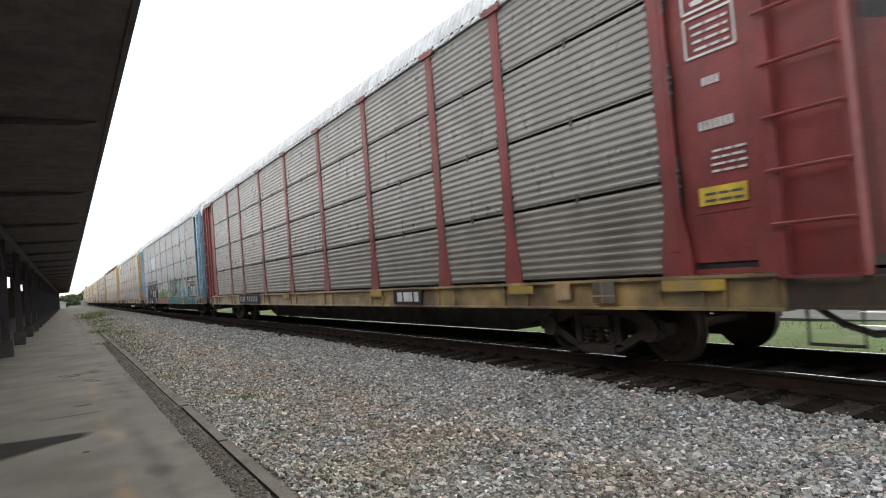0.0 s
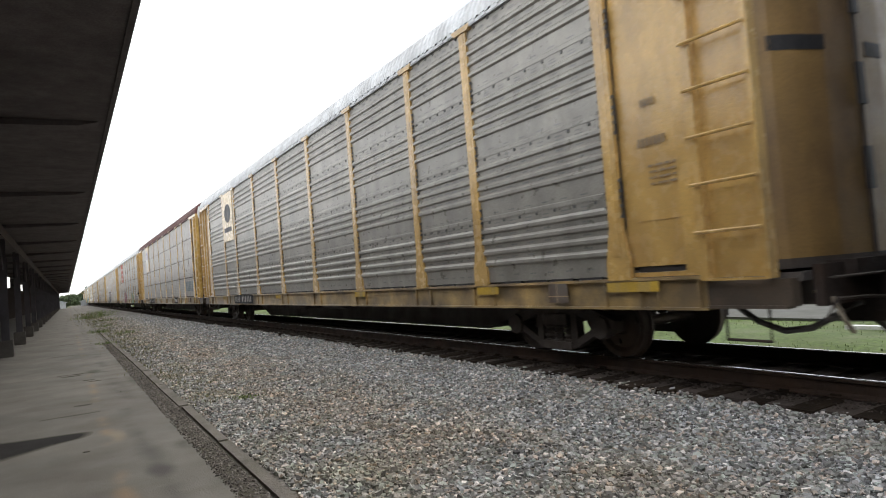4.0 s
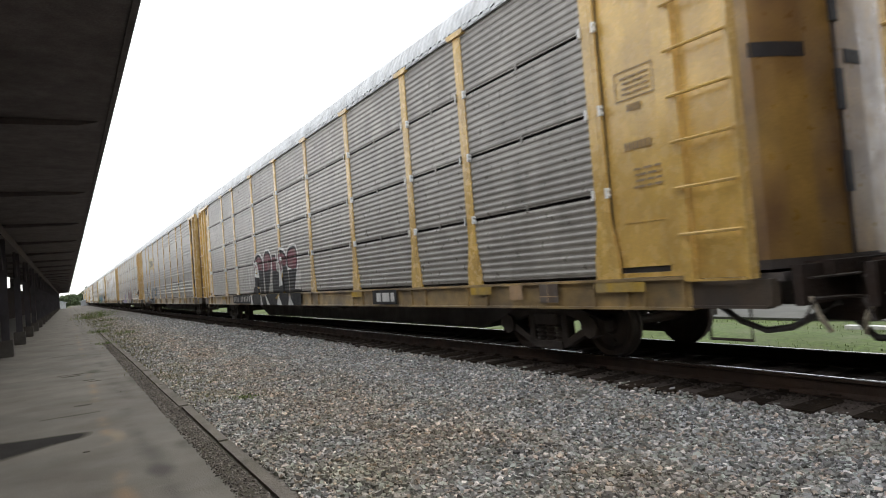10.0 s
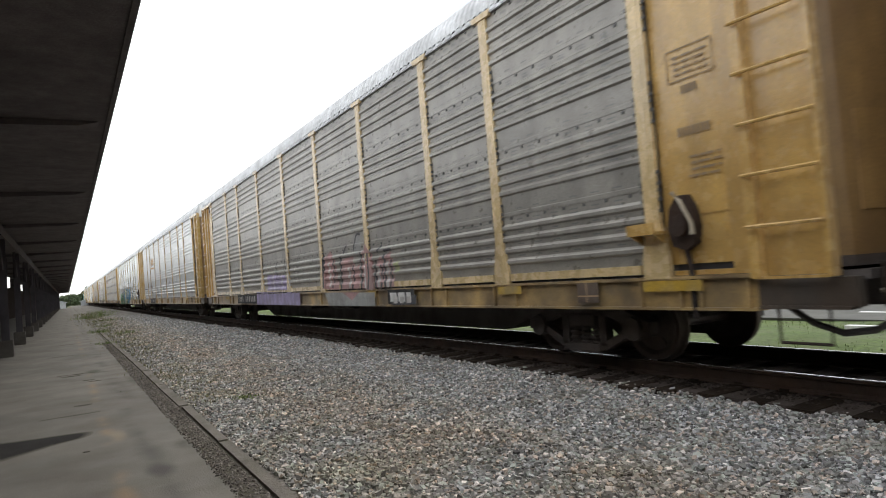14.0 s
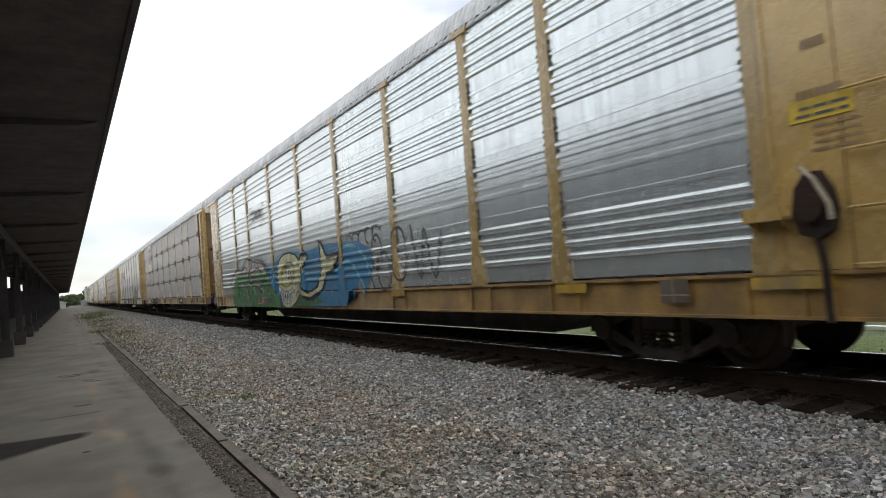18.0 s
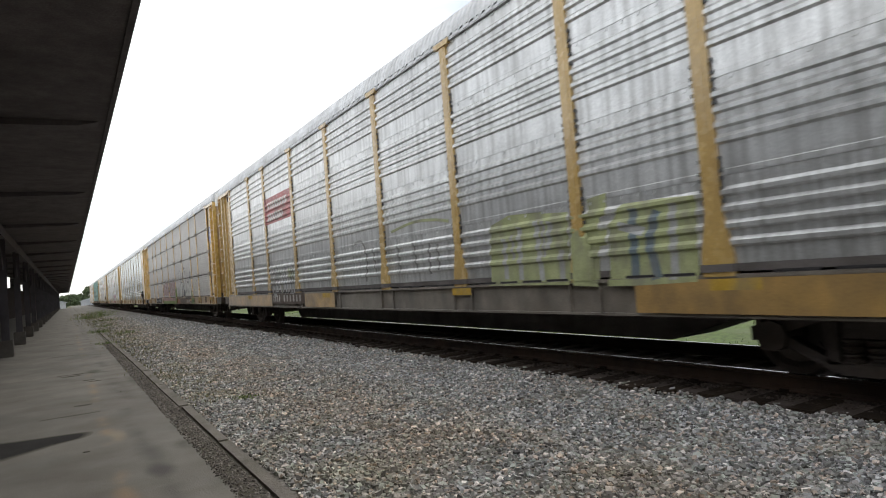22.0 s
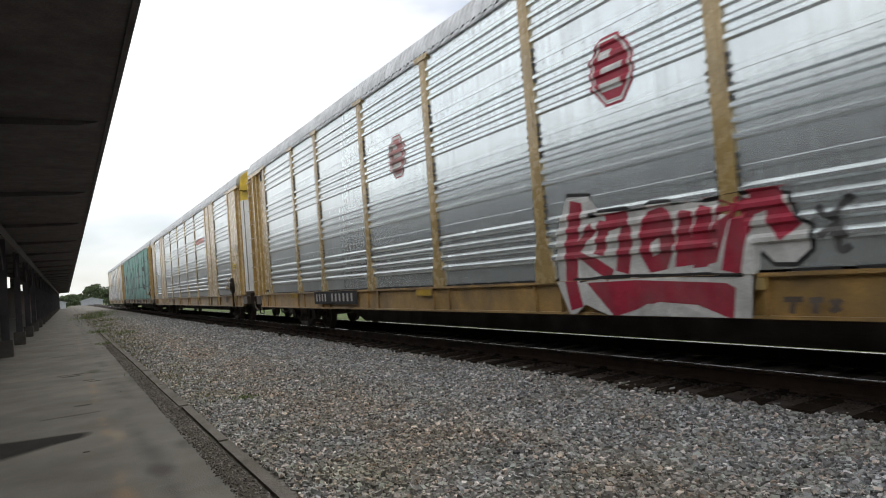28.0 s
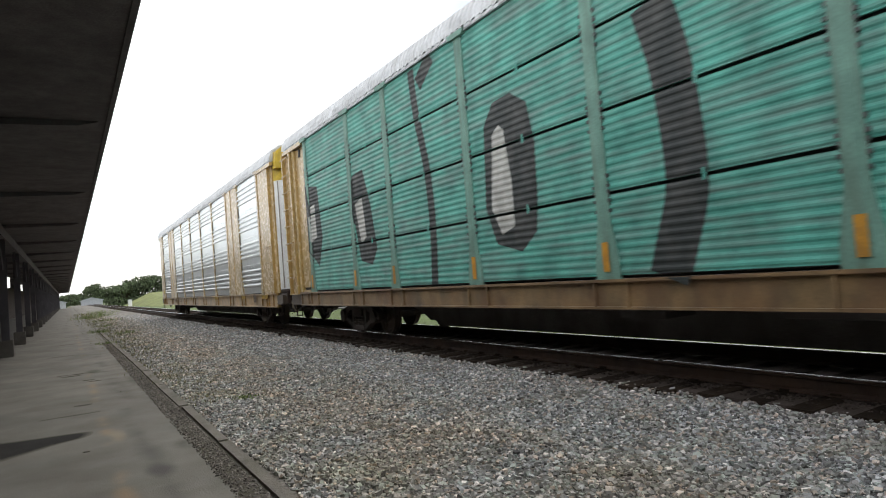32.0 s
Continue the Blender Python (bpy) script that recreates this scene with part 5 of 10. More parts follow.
P_WHITE, P_GREY, P_BLACK = paint("white", (0.66, 0.66, 0.64), 0.55, 0.3), paint("grey", (0.33, 0.33, 0.32)), paint("black", (0.014, 0.014, 0.016), 0.6, 0.15)
P_NAVY, P_PURPLE, P_LILAC = paint("navy", (0.035, 0.04, 0.09)), paint("purple", (0.11, 0.07, 0.19)), paint("lilac", (0.36, 0.31, 0.48))
P_TEAL, P_SKY, P_BLUE = paint("teal", (0.05, 0.28, 0.27)), paint("sky", (0.16, 0.38, 0.50)), paint("blue", (0.04, 0.20, 0.37))
P_LIME, P_GREEN, P_DKGREEN = paint("lime", (0.30, 0.42, 0.09)), paint("green", (0.07, 0.215, 0.082)), paint("dark_green", (0.04, 0.13, 0.05))
P_ORANGE, P_RUST, P_RED = paint("orange", (0.50, 0.17, 0.04)), paint("rust", (0.28, 0.12, 0.07)), paint("red", (0.37, 0.025, 0.055), 0.5, 0.3)
P_MAROON, P_PINK, P_CREAM = paint("maroon", (0.15, 0.03, 0.045)), paint("pink", (0.50, 0.24, 0.25)), paint("cream", (0.58, 0.57, 0.36))
P_OLIVE, P_SIGNRED, P_CHAR = paint("olive", (0.26, 0.28, 0.06)), paint("sign_red", (0.58, 0.09, 0.07)), paint("charcoal", (0.06, 0.06, 0.068))
P_FADED_RED, P_PALE_YEL, P_SIGNBLUE = paint("faded_red", (0.50, 0.20, 0.20), amt=0.6), paint("pale_yellow", (0.50, 0.41, 0.22), amt=0.5), paint("sign_blue", (0.06, 0.09, 0.36))
P_FAINT, P_PALE, P_ROSE = paint("faint_brown", (0.27, 0.18, 0.09)), paint("pale", (0.52, 0.50, 0.48), 0.55, 0.6), paint("rose", (0.32, 0.07, 0.10), 0.55, 0.6)
P_TAN = paint("faded_tan", (0.42, 0.28, 0.16))
P_MOSS = paint("moss", (0.38, 0.41, 0.21), 0.55, 0.65)
P_REFL = paint("reflector_yellow", (0.48, 0.31, 0.045), 0.45, 0.6)
P_STEN = paint("stencil_brown", (0.11, 0.08, 0.06), 0.6, 0.5)
P_TURQ = paint("turquoise", (0.27, 0.50, 0.42), 0.55, 0.65)
P_UMBER, P_FERN, P_MAUVE = paint("umber", (0.10, 0.075, 0.06)), paint("fern", (0.26, 0.36, 0.20)), paint("mauve", (0.36, 0.32, 0.35), 0.55, 0.6)
P_SILK, P_STEEL, P_BLUSH = paint("silk_grey", (0.50, 0.50, 0.47), 0.55, 0.35), paint("steel_blue", (0.15, 0.20, 0.23), 0.55, 0.6), paint("blush", (0.42, 0.25, 0.24), 0.55, 0.6)
P_MOSSY, P_WORN = paint("bright_moss", (0.20, 0.27, 0.08), 0.55, 0.4), paint("rubbed_grey", (0.42, 0.43, 0.43), 0.55, 0.6)
P_SMOKE = paint("smoke", (0.035, 0.042, 0.042), 0.55, 0.2)


def smooth_line(pts, n=6):
    """A soft curve through the points."""
    out = []
    q = [pts[0]] + list(pts) + [pts[-1]]
    for a, b, c, d in zip(q, q[1:], q[2:], q[3:]):
        for i in range(n):
            t = i / n
            out.append(tuple(0.5 * (2 * b[k] + (c[k] - a[k]) * t + (2 * a[k] - 5 * b[k] + 4 * c[k] - d[k]) * t * t + (3 * b[k] - a[k] - 3 * c[k] + d[k]) * t ** 3) for k in (0, 1)))
    return out + [tuple(pts[-1])]


def stroke(pts, w, soft=True, taper=1.0):
    """Quads along a line of the given width."""
    line = smooth_line(pts) if soft and len(pts) > 2 else list(pts)
    side = []
    for i, p in enumerate(line):
        a, b = line[max(i - 1, 0)], line[min(i + 1, len(line) - 1)]
        d = Vector((b[0] - a[0], b[1] - a[1])).normalized()
        h = w / 2 * (1 + (taper - 1) * i / max(1, len(line) - 1))
        side.append(((p[0] - d.y * h, p[1] + d.x * h), (p[0] + d.y * h, p[1] - d.x * h)))
    return [[a[0], a[1], b[1], b[0]] for a, b in zip(side, side[1:])]


def oval(u, z, ru, rz, n=20, lean=0.0):
    return [(u + ru * math.cos(6.28319 * i / n) + lean * math.sin(6.28319 * i / n) * rz, z + rz * math.sin(6.28319 * i / n)) for i in range(n)]


def ring(u, z, ru, rz, w, a0=0.0, a1=6.28319, n=28):
    pts = [(u + ru * math.cos(a0 + (a1 - a0) * i / n), z + rz * math.sin(a0 + (a1 - a0) * i / n)) for i in range(n + 1)]
    return stroke(pts, w, False)


def rect(u0, u1, z0, z1):
    return [(u0, z0), (u1, z0), (u1, z1), (u0, z1)]


def bars(u0, u1, z0, z1, rows, seed, fill=0.62):
    """Lines of unreadable writing as short plain bars."""
    rng, out = random.Random(seed), []
    p = (z1 - z0) / rows
    for r in range(rows):
        u, z = u0 + rng.uniform(0, 0.12) * (u1 - u0), z0 + r * p
        while u < u1 - 0.03:
            w = min((u1 - u0) * rng.uniform(0.18, 0.4), u1 - u)
            out.append(rect(u, u + w, z, z + p * fill))
            u += w + p * 0.35
    return out


def skin(kind, y, z, flat=False, strip=False):
    if z < DECK - 0.0045:
        return -1.587
    d = min(abs(y - p) for p in POSTS)
    t, f, zf, proud = POST[kind]
    hw = t if z >= zf else f if z <= 1.24 else f + (t - f) * (z - 1.24) / (zf - 1.24)
    if d <= hw + 0.024:
        return -HALF - proud - 0.009
    if abs(y) > 11.7:
        return -HALF - 0.037 if flat else -HALF + 0.014 if abs(y) > 12.81 else -HALF - 0.083 if abs(y) > 12.68 else -HALF - 0.017 if abs(y) > 12.49 else -HALF + 0.038
    if strip and abs(z - DECK - 0.0845) < 0.051 and d > 0.209:
        return -HALF - 0.036
    return -HALF - outward(kind, z)


KINDS = [s[1] for s in SPEC]
DEEP = [t[0] for t, s in zip(TRAIN, SPEC) if s[7].get("deep")]
STRIPS = [t[0] for t, s in zip(TRAIN, SPEC) if s[7].get("strip")]
FLATS = [t[0] for t, s in zip(TRAIN, SPEC) if s[7].get("flat")]


def k_deep(ob):
    return ob in DEEP


def coat(ob, kind, name, label, layers, lift=0.004):
    """Lays flat painted shapes over ribs and posts as one thin skin of paint."""
    me_v, me_f, me_m, slots = [], [], [], []
    for i, (m, polys) in enumerate(layers):
        if not polys:
            continue
        bm = bmesh.new()
        for j, p in enumerate(polys):
            f = [bm.verts.new((-0.00002 * (j % 50), -u, z)) for u, z in p]
            try:
                bm.faces.new(f)
            except ValueError:
                pass
        if not bm.faces:
            bm.free()
            continue
        bmesh.ops.triangulate(bm, faces=[f for f in bm.faces if len(f.verts) > 4])
        zs = [v.co.z for v in bm.verts]
        ys = [v.co.y for v in bm.verts]
        zmin, zmax, ymin, ymax = min(zs), max(zs), min(ys), max(ys)
        cuts = [((0, 0, z), (0, 0, 1)) for z in sorted({q[0] for q in PROFILE[kind]} | ({DECK + 0.0335, DECK + 0.0336, DECK + 0.1354, DECK + 0.1355} if ob in STRIPS else set()) | {1.045, 1.046, 1.24, 1.4, 1.55, 1.62, 1.72}) if zmin < z < zmax]
        for p in POSTS:
            cuts += [((0, p + s * d, 0), (0, 1, 0)) for s in (-1, 1) for d in (0.125, 0.128, 0.15, 0.175, 0.2, 0.209, 0.2092, 0.225, 0.26, 0.264) if ymin < p + s * d < ymax]
        cuts += [((0, s * d, 0), (0, 1, 0)) for s in (-1, 1) for d in (11.699, 11.701, 12.489, 12.491, 12.679, 12.681, 12.809, 12.811) if ymin < s * d < ymax]
        low = 0.638 if k_deep(ob) else 0.708
        if zmin < low:                                         # nothing hangs below the sill
            bmesh.ops.bisect_plane(bm, geom=bm.verts[:] + bm.edges[:] + bm.faces[:], dist=0.0004, plane_co=(0, 0, low), plane_no=(0, 0, 1), clear_inner=True)
        for co, no in cuts:
            bmesh.ops.bisect_plane(bm, geom=bm.verts[:] + bm.edges[:] + bm.faces[:], dist=0.0004, plane_co=co, plane_no=no)
        if m not in slots:
            slots.append(m)
        base = len(me_v)
        bm.verts.index_update()
        for v in bm.verts:
            me_v.append((skin(kind, v.co.y, v.co.z, ob in FLATS, ob in STRIPS) - lift - 0.0012 * i + v.co.x, v.co.y, v.co.z))
        for f in bm.faces:
            c = f.calc_center_median()
            if kind == "A" and abs(c.y) < 11.7 and min(abs(c.y - p) for p in POSTS) > 0.128 and any(a - 0.001 < c.z < b + 0.001 for a, b in ((DECK - 0.002, 1.09), (2.02, 2.06), (2.98, 3.02), (3.96, 4.0))):
                continue                      # no paint over the open gaps
            me_f.append([base + v.index for v in f.verts])
            me_m.append(slots.index(m))
        bm.free()
    me = bpy.data.meshes.new(name)
    me.from_pydata(me_v, [], me_f)
    for m in slots:
        me.materials.append(m)
    me.polygons.foreach_set("material_index", me_m)
    me.update()
    return part(name, me, slots[0], ob, label)


def on(k, name, label, layers, lift=0.004):
    if name not in ("graffiti", "road_sign", "lettering", "touch_up"):
        return coat(TRAIN[k][0], KINDS[k], name, label, layers, lift)
    boxes = []                                              # figures that stand apart are parts of their own
    for i, (_, polys) in enumerate(layers):
        for j, p in enumerate(polys):
            us, zs2 = [q[0] for q in p], [q[1] for q in p]
            boxes.append((min(us) - 0.01, max(us) + 0.01, min(zs2) - 0.01, max(zs2) + 0.01, (i, j)))
    groups = []
    for g in boxes:
        joined, rest = [g], []
        for h in groups:
            if any(c[0] < g[1] and g[0] < c[1] and c[2] < g[3] and g[2] < c[3] for c in h):
                joined += h
            else:
                rest.append(h)
        groups = rest + [joined]
    for g in groups:
        own = {c[4] for c in g}
        coat(TRAIN[k][0], KINDS[k], name, label, [(m, [p for j, p in enumerate(polys) if (i, j) in own]) for i, (m, polys) in enumerate(layers)], lift)


def plate(k, name, label, m, u0, u1, z0, z1, thick=0.012):
    """A flat plate standing just off the ribs, its own small thickness."""
    bm = bmesh.new()
    box(bm, -HALF - 0.042 - thick, -HALF - 0.040, -u1, -u0, z0, z1)
    return part(name, bm, m, TRAIN[k][0], label)


def on_plate(parent, layers, x=-1.6055):
    for i, (m, polys) in enumerate(layers):
        bm = bmesh.new()
        for p in polys:
            prism(bm, [(-u, z) for u, z in p], "x", x - 0.003 - 0.002 * i, x - 0.002 * i)
        part("marking", bm, m, parent)


def small(ob):
    """Lettering too small to pick apart stays one part."""
    return tagged(ob, kind="stuff")


def letters(u0, u1, z0, z1, n, lean=0.0):
    """A word that is not spelt out: one plain bar for each character, of its width and height."""
    p = (u1 - u0) / n
    return [[(u0 + p * i, z0), (u0 + p * (i + 0.72), z0), (u0 + p * (i + 0.72) + lean, z1), (u0 + p * i + lean, z1)] for i in range(n)]


def marks(u0, u1, n):
    """A row of upright plain bars, one for each unreadable character."""
    p = (u1 - u0) / n
    return [rect(u0 + p * i, u0 + p * (i + 0.42), 0.81, 0.99) for i in range(n)]


BRAKES = {4: (11.98, 1.55), 7: (11.98, 1.6), 9: (12.07, 1.6), 13: (11.82, 1.42), 15: (11.82, 1.42), 16: (12.1, 1.5)}


def hand_brake(k, u, z):
    """A greasy gear case with its lever, a chain guard below it and a small step beside it."""
    face = -HALF - 0.035 if k in (9, 13, 15, 17) else -HALF + 0.05
    y = -u
    bm = bmesh.new()
    prism(bm, [(y - 0.17, z - 0.05), (y - 0.14, z - 0.22), (y - 0.02, z - 0.29), (y + 0.13, z - 0.24), (y + 0.18, z - 0.06), (y + 0.14, z + 0.14), (y + 0.05, z + 0.27), (y - 0.06, z + 0.27), (y - 0.14, z + 0.12)], "x", face - 0.10, face)
    prism(bm, [(y + 0.10 * math.cos(0.6283 * i), z - 0.03 + 0.12 * math.sin(0.6283 * i)) for i in range(10)], "x", face - 0.17, face - 0.09)
    case = part("hand_brake", bm, M_GREASE, TRAIN[k][0], "greasy dark hand brake gear case")
    bm = bmesh.new()
    tube(bm, [(face - 0.19, y + 0.02, z + 0.30), (face - 0.2, y - 0.08, z + 0.2), (face - 0.2, y - 0.19, z - 0.02), (face - 0.2, y - 0.2, z - 0.14)], [0.022, 0.022, 0.02, 0.026], 7)
    part("brake_lever", bm, M_LEVER, case, "pale worn brake lever")
    bm = bmesh.new()
    tube(bm, [(face - 0.05, y, z - 0.28), (face - 0.05, y - 0.03, z - 0.5), (face - 0.04, y - 0.03, 0.62)], 0.03, 6)
    part("brake_chain", bm, M_GREASE, case, "greasy brake chain")
    bm = bmesh.new()
    box(bm, -HALF - 0.22, -HALF - 0.02, y + 0.22, y + 0.58, z - 0.10, z - 0.07)
    box(bm, -HALF - 0.22, -HALF - 0.20, y + 0.22, y + 0.58, z - 0.10, z + 0.02)
    for dy in (0.24, 0.54):
        prism(bm, [(-HALF - 0.2, z - 0.1), (-HALF - 0.02, z - 0.1), (-HALF - 0.02, z - 0.2)], "y", y + dy, y + dy + 0.02)
    part("brake_step", bm, SPEC[k][5], case)


# stencils, number boards and reflectors on every car
for k in range(18):
    ink = P_WHITE if k in (0, 1) else P_FAINT
    z_sign = {0: 1.73, 1: 1.76, 4: 1.82, 9: 2.3, 14: 1.7, 15: 2.03, 16: 2.36}
    line = 0.026 if k in (0, 1) else 0.014
    for f0, f1 in ((3.21, 3.60), (3.66, 4.3)) if k == 0 else ((3.04, 3.36),) if k in (1, 4, 5, 6, 7, 8, 14) else ((3.6, 4.0),) if k in (9, 13) else ():
        box_line = [(11.90, f0), (12.44, f0), (12.44, f1), (11.90, f1), (11.90, f0)]
        lines = [q for p, r in zip(box_line, box_line[1:]) for q in stroke([p, r], line, False)]
        small(on(k, "stencil", "small stencilled lettering in a frame", [(ink, lines + bars(11.96, 12.38, f0 + 0.05, f1 - 0.03, 4, k, 0.36))]))
    if k not in (3, 13, 15, 17):
        small(on(k, "stencil", "small stencilled lettering", [(ink, letters(11.97, 12.36, 2.47, 2.56, 7) + bars(12.05, 12.45, 2.04, 2.3, 4, k + 50, 0.36) + letters(12.05, 12.25, 2.90, 2.98, 4))]))
    if k in z_sign:
        bm = bmesh.new()
        z = z_sign[k]
        face = -HALF - 0.031 if k in (9, 13, 15, 17) else -HALF + 0.05
        box(bm, face - 0.014, face, -12.42, -11.9, z, z + 0.18)
        sg = part("warning_sign", bm, M_SIGN, TRAIN[k][0], "yellow warning plate with black lettering")
        on_plate(sg, [(P_CHAR, bars(11.95, 12.38, z + 0.03, z + 0.16, 2, k + 80, 0.4))], face - 0.014)
    if k not in (1, 9, 13, 16):
        u0, u1 = (-5.84, -2.9) if k == 15 else (-6.65, -3.6) if k == 11 else (-7.65, -4.9)
        if k not in (4, 15, 17):
            on(k, "number_board", "black board with pale lettering on the sill", [(P_UMBER if k == 11 else P_BLACK, [rect(u0, u1, 0.745, 1.05)])])
        for q in marks(u0 + 0.15, u0 + 0.95, 4) + marks(u0 + 1.2, u1 - 0.12, 6):
            on(k, "number_mark", "", [(P_WORN if k == 4 else P_STEN if k in (15, 17) else P_WHITE if k == 12 else P_PALE, [q])], 0.0055)
    if k in (0, 3, 5, 7, 10, 12):
        on(k, "number_board", "small black board with pale lettering", [(P_BLACK, [rect(5.0, 6.1, 0.745, 1.03)]), (P_WHITE, bars(5.1, 6.0, 0.80, 0.98, 1, k + 120, 0.95))])
    for u, w in ((-9.6, 0.55), (-2.2, 0.55), (3.9, 0.55), (8.7, 0.55), (11.4, 0.75)) if k != 16 else ():
        on(k, "reflector", "worn yellow reflector strip on the sill", [(P_REFL, [rect(u, u + w, 0.90, 1.01)])])
    on(k, "test_stencil", "dark stencil box on the sill", [(P_STEN, [rect(10.36, 10.72, 0.78, 1.02)]), (P_TAN, stroke([(10.36, 0.86), (10.72, 0.86)], 0.015, False) + stroke([(10.52, 0.78), (10.52, 1.02)], 0.015, False))])
    if k in (0, 3, 5, 10):
        on(k, "tag_board", "pale routing board", [(P_TAN, [rect(9.7, 9.98, 0.82, 1.02)])])
    if k in BRAKES:
        hand_brake(k, *BRAKES[k])

for k in (9, 13, 15, 17):
    bm = bmesh.new()
    box(bm, -HALF - 0.047, -HALF - 0.033, 11.75, 12.26, 1.34, 1.53)
    sg = part("warning_sign", bm, M_SIGN, TRAIN[k][0], "yellow warning plate with black lettering")
    on_plate(sg, [(P_CHAR, bars(-12.2, -11.8, 1.38, 1.5, 2, k + 80, 0.35))], -HALF - 0.047)
    on(k, "stencil", "two lines of small dark stencilled lettering", [(P_CHAR, letters(-12.2, -11.72, 2.76, 2.9, 6) + letters(-12.2, -11.68, 2.56, 2.70, 7))])

# wide signs high on the sides: plain shapes in their colours
on(1, "road_sign", "light blue sign with white block shapes", [(M_BLUE, [rect(-6.78, -4.28, 3.12, 4.0)]), (P_WHITE, ring(-6.05, 3.55, 0.36, 0.29, 0.17) + [rect(-5.4, -5.15, 3.28, 3.9), rect(-4.95, -4.6, 3.28, 3.9)])])
sg = plate(2, "sign_panel", "plain ochre sign panel with dark shapes", M_YELLOW2, -8.68, -7.05, 3.1, 4.92)
on_plate(sg, [(P_CHAR, [oval(-7.85, 4.15, 0.5, 0.35)] + [rect(-8.5, -7.3, 3.45, 3.62)])])
sg = plate(3, "sign_panel", "yellow sign panel with a white and blue shield", M_YELLOW2, -8.68, -7.05, 3.08, 4.90)
SHIELD = [(-8.42, 4.62), (-8.15, 4.56), (-7.87, 4.72), (-7.59, 4.56), (-7.32, 4.62), (-7.30, 4.0), (-7.40, 3.5), (-7.62, 3.3), (-7.87, 3.2), (-8.12, 3.3), (-8.34, 3.5), (-8.44, 4.0)]
on_plate(sg, [(P_WHITE, [SHIELD]), (P_LILAC, [rect(-8.38, -7.36, 4.02, 4.5)]), (P_WHITE, bars(-8.25, -7.5, 4.08, 4.42, 2, 4, 0.5))])
on(4, "road_sign", "red sign with three lines of white lettering", [(P_SIGNRED, [rect(-6.80, -4.26, 2.96, 4.92)])])
on(4, "lettering", "white lettering", [(P_WHITE, letters(-6.6, -4.45, 4.22, 4.46, 8, 0.04) + letters(-6.6, -5.05, 3.72, 3.94, 7, 0.04) + letters(-6.55, -4.95, 3.24, 3.46, 7, 0.04))], 0.009)
on(6, "road_sign", "faded yellow sign with dark shapes", [(P_PALE_YEL, [rect(-6.84, -4.34, 3.15, 3.95)]), (P_CHAR, ring(-6.15, 3.58, 0.25, 0.2, 0.13) + [rect(-5.75, -5.4, 3.38, 3.78), rect(-5.2, -4.7, 3.38, 3.78)])])
on(8, "road_sign", "orange block shapes with a bar under them", [(P_CHAR, ring(-6.13, 3.66, 0.24, 0.24, 0.2) + [rect(-5.80, -5.38, 3.42, 3.90), rect(-5.27, -4.77, 3.42, 3.90)]), (M_ORANGE, ring(-6.15, 3.68, 0.24, 0.24, 0.12) + [rect(-5.78, -5.42, 3.46, 3.88), rect(-5.25, -4.82, 3.46, 3.88), rect(-6.45, -4.8, 3.17, 3.27)])])
on(9, "road_sign", "black block shapes between square brackets", [(P_CHAR, stroke([(-6.35, 3.92), (-6.48, 3.92), (-6.48, 3.35), (-6.35, 3.35)], 0.05, False) + stroke([(-5.0, 3.92), (-4.88, 3.92), (-4.88, 3.35), (-5.0, 3.35)], 0.05, False) + ring(-6.1, 3.62, 0.18, 0.16, 0.11) + [rect(-5.82, -5.55, 3.46, 3.78), rect(-5.44, -5.08, 3.46, 3.78)] + [rect(-6.2, -6.12, 3.2, 3.27), rect(-6.02, -5.94, 3.2, 3.27), rect(-5.32, -5.24, 3.2, 3.27), rect(-5.16, -5.08, 3.2, 3.27)])])
sg = plate(10, "sign_panel", "tan sign panel with a blue, red and white shield", M_TAN, -8.68, -7.05, 3.06, 4.93)
on_plate(sg, [(P_WHITE, [SHIELD]), (P_SIGNBLUE, [[(-8.42, 4.62), (-8.15, 4.56), (-7.87, 4.72), (-7.59, 4.56), (-7.32, 4.62), (-7.31, 4.05), (-8.43, 4.05)]]), (P_RED, [rect(-8.36 + 0.165 * i, -8.29 + 0.165 * i, 3.62 - 0.05 * (3 - abs(i - 3)), 4.03) for i in range(7)]), (P_WHITE, bars(-8.3, -7.45, 4.12, 4.48, 2, 6, 0.55))])
on(11, "road_sign", "faded red sign with white lettering", [(P_FADED_RED, [rect(-6.82, -4.28, 3.16, 3.95)]), (P_WHITE, letters(-6.6, -4.6, 3.58, 3.82, 8, 0.04) + letters(-6.6, -5.0, 3.24, 3.46, 7, 0.04))])
for s in (-1, 1):
    on(12, "emblem", "round blue and white emblem", [(P_WHITE, [oval(s * 12.02, 3.7, 0.29, 0.40)]), (P_SIGNBLUE, [oval(s * 12.02, 3.7, 0.25, 0.35)]), (P_WHITE, [rect(s * 12.02 - 0.05, s * 12.02 + 0.05, 3.42, 3.98), rect(s * 12.02 - 0.2, s * 12.02 + 0.2, 3.64, 3.76)])])
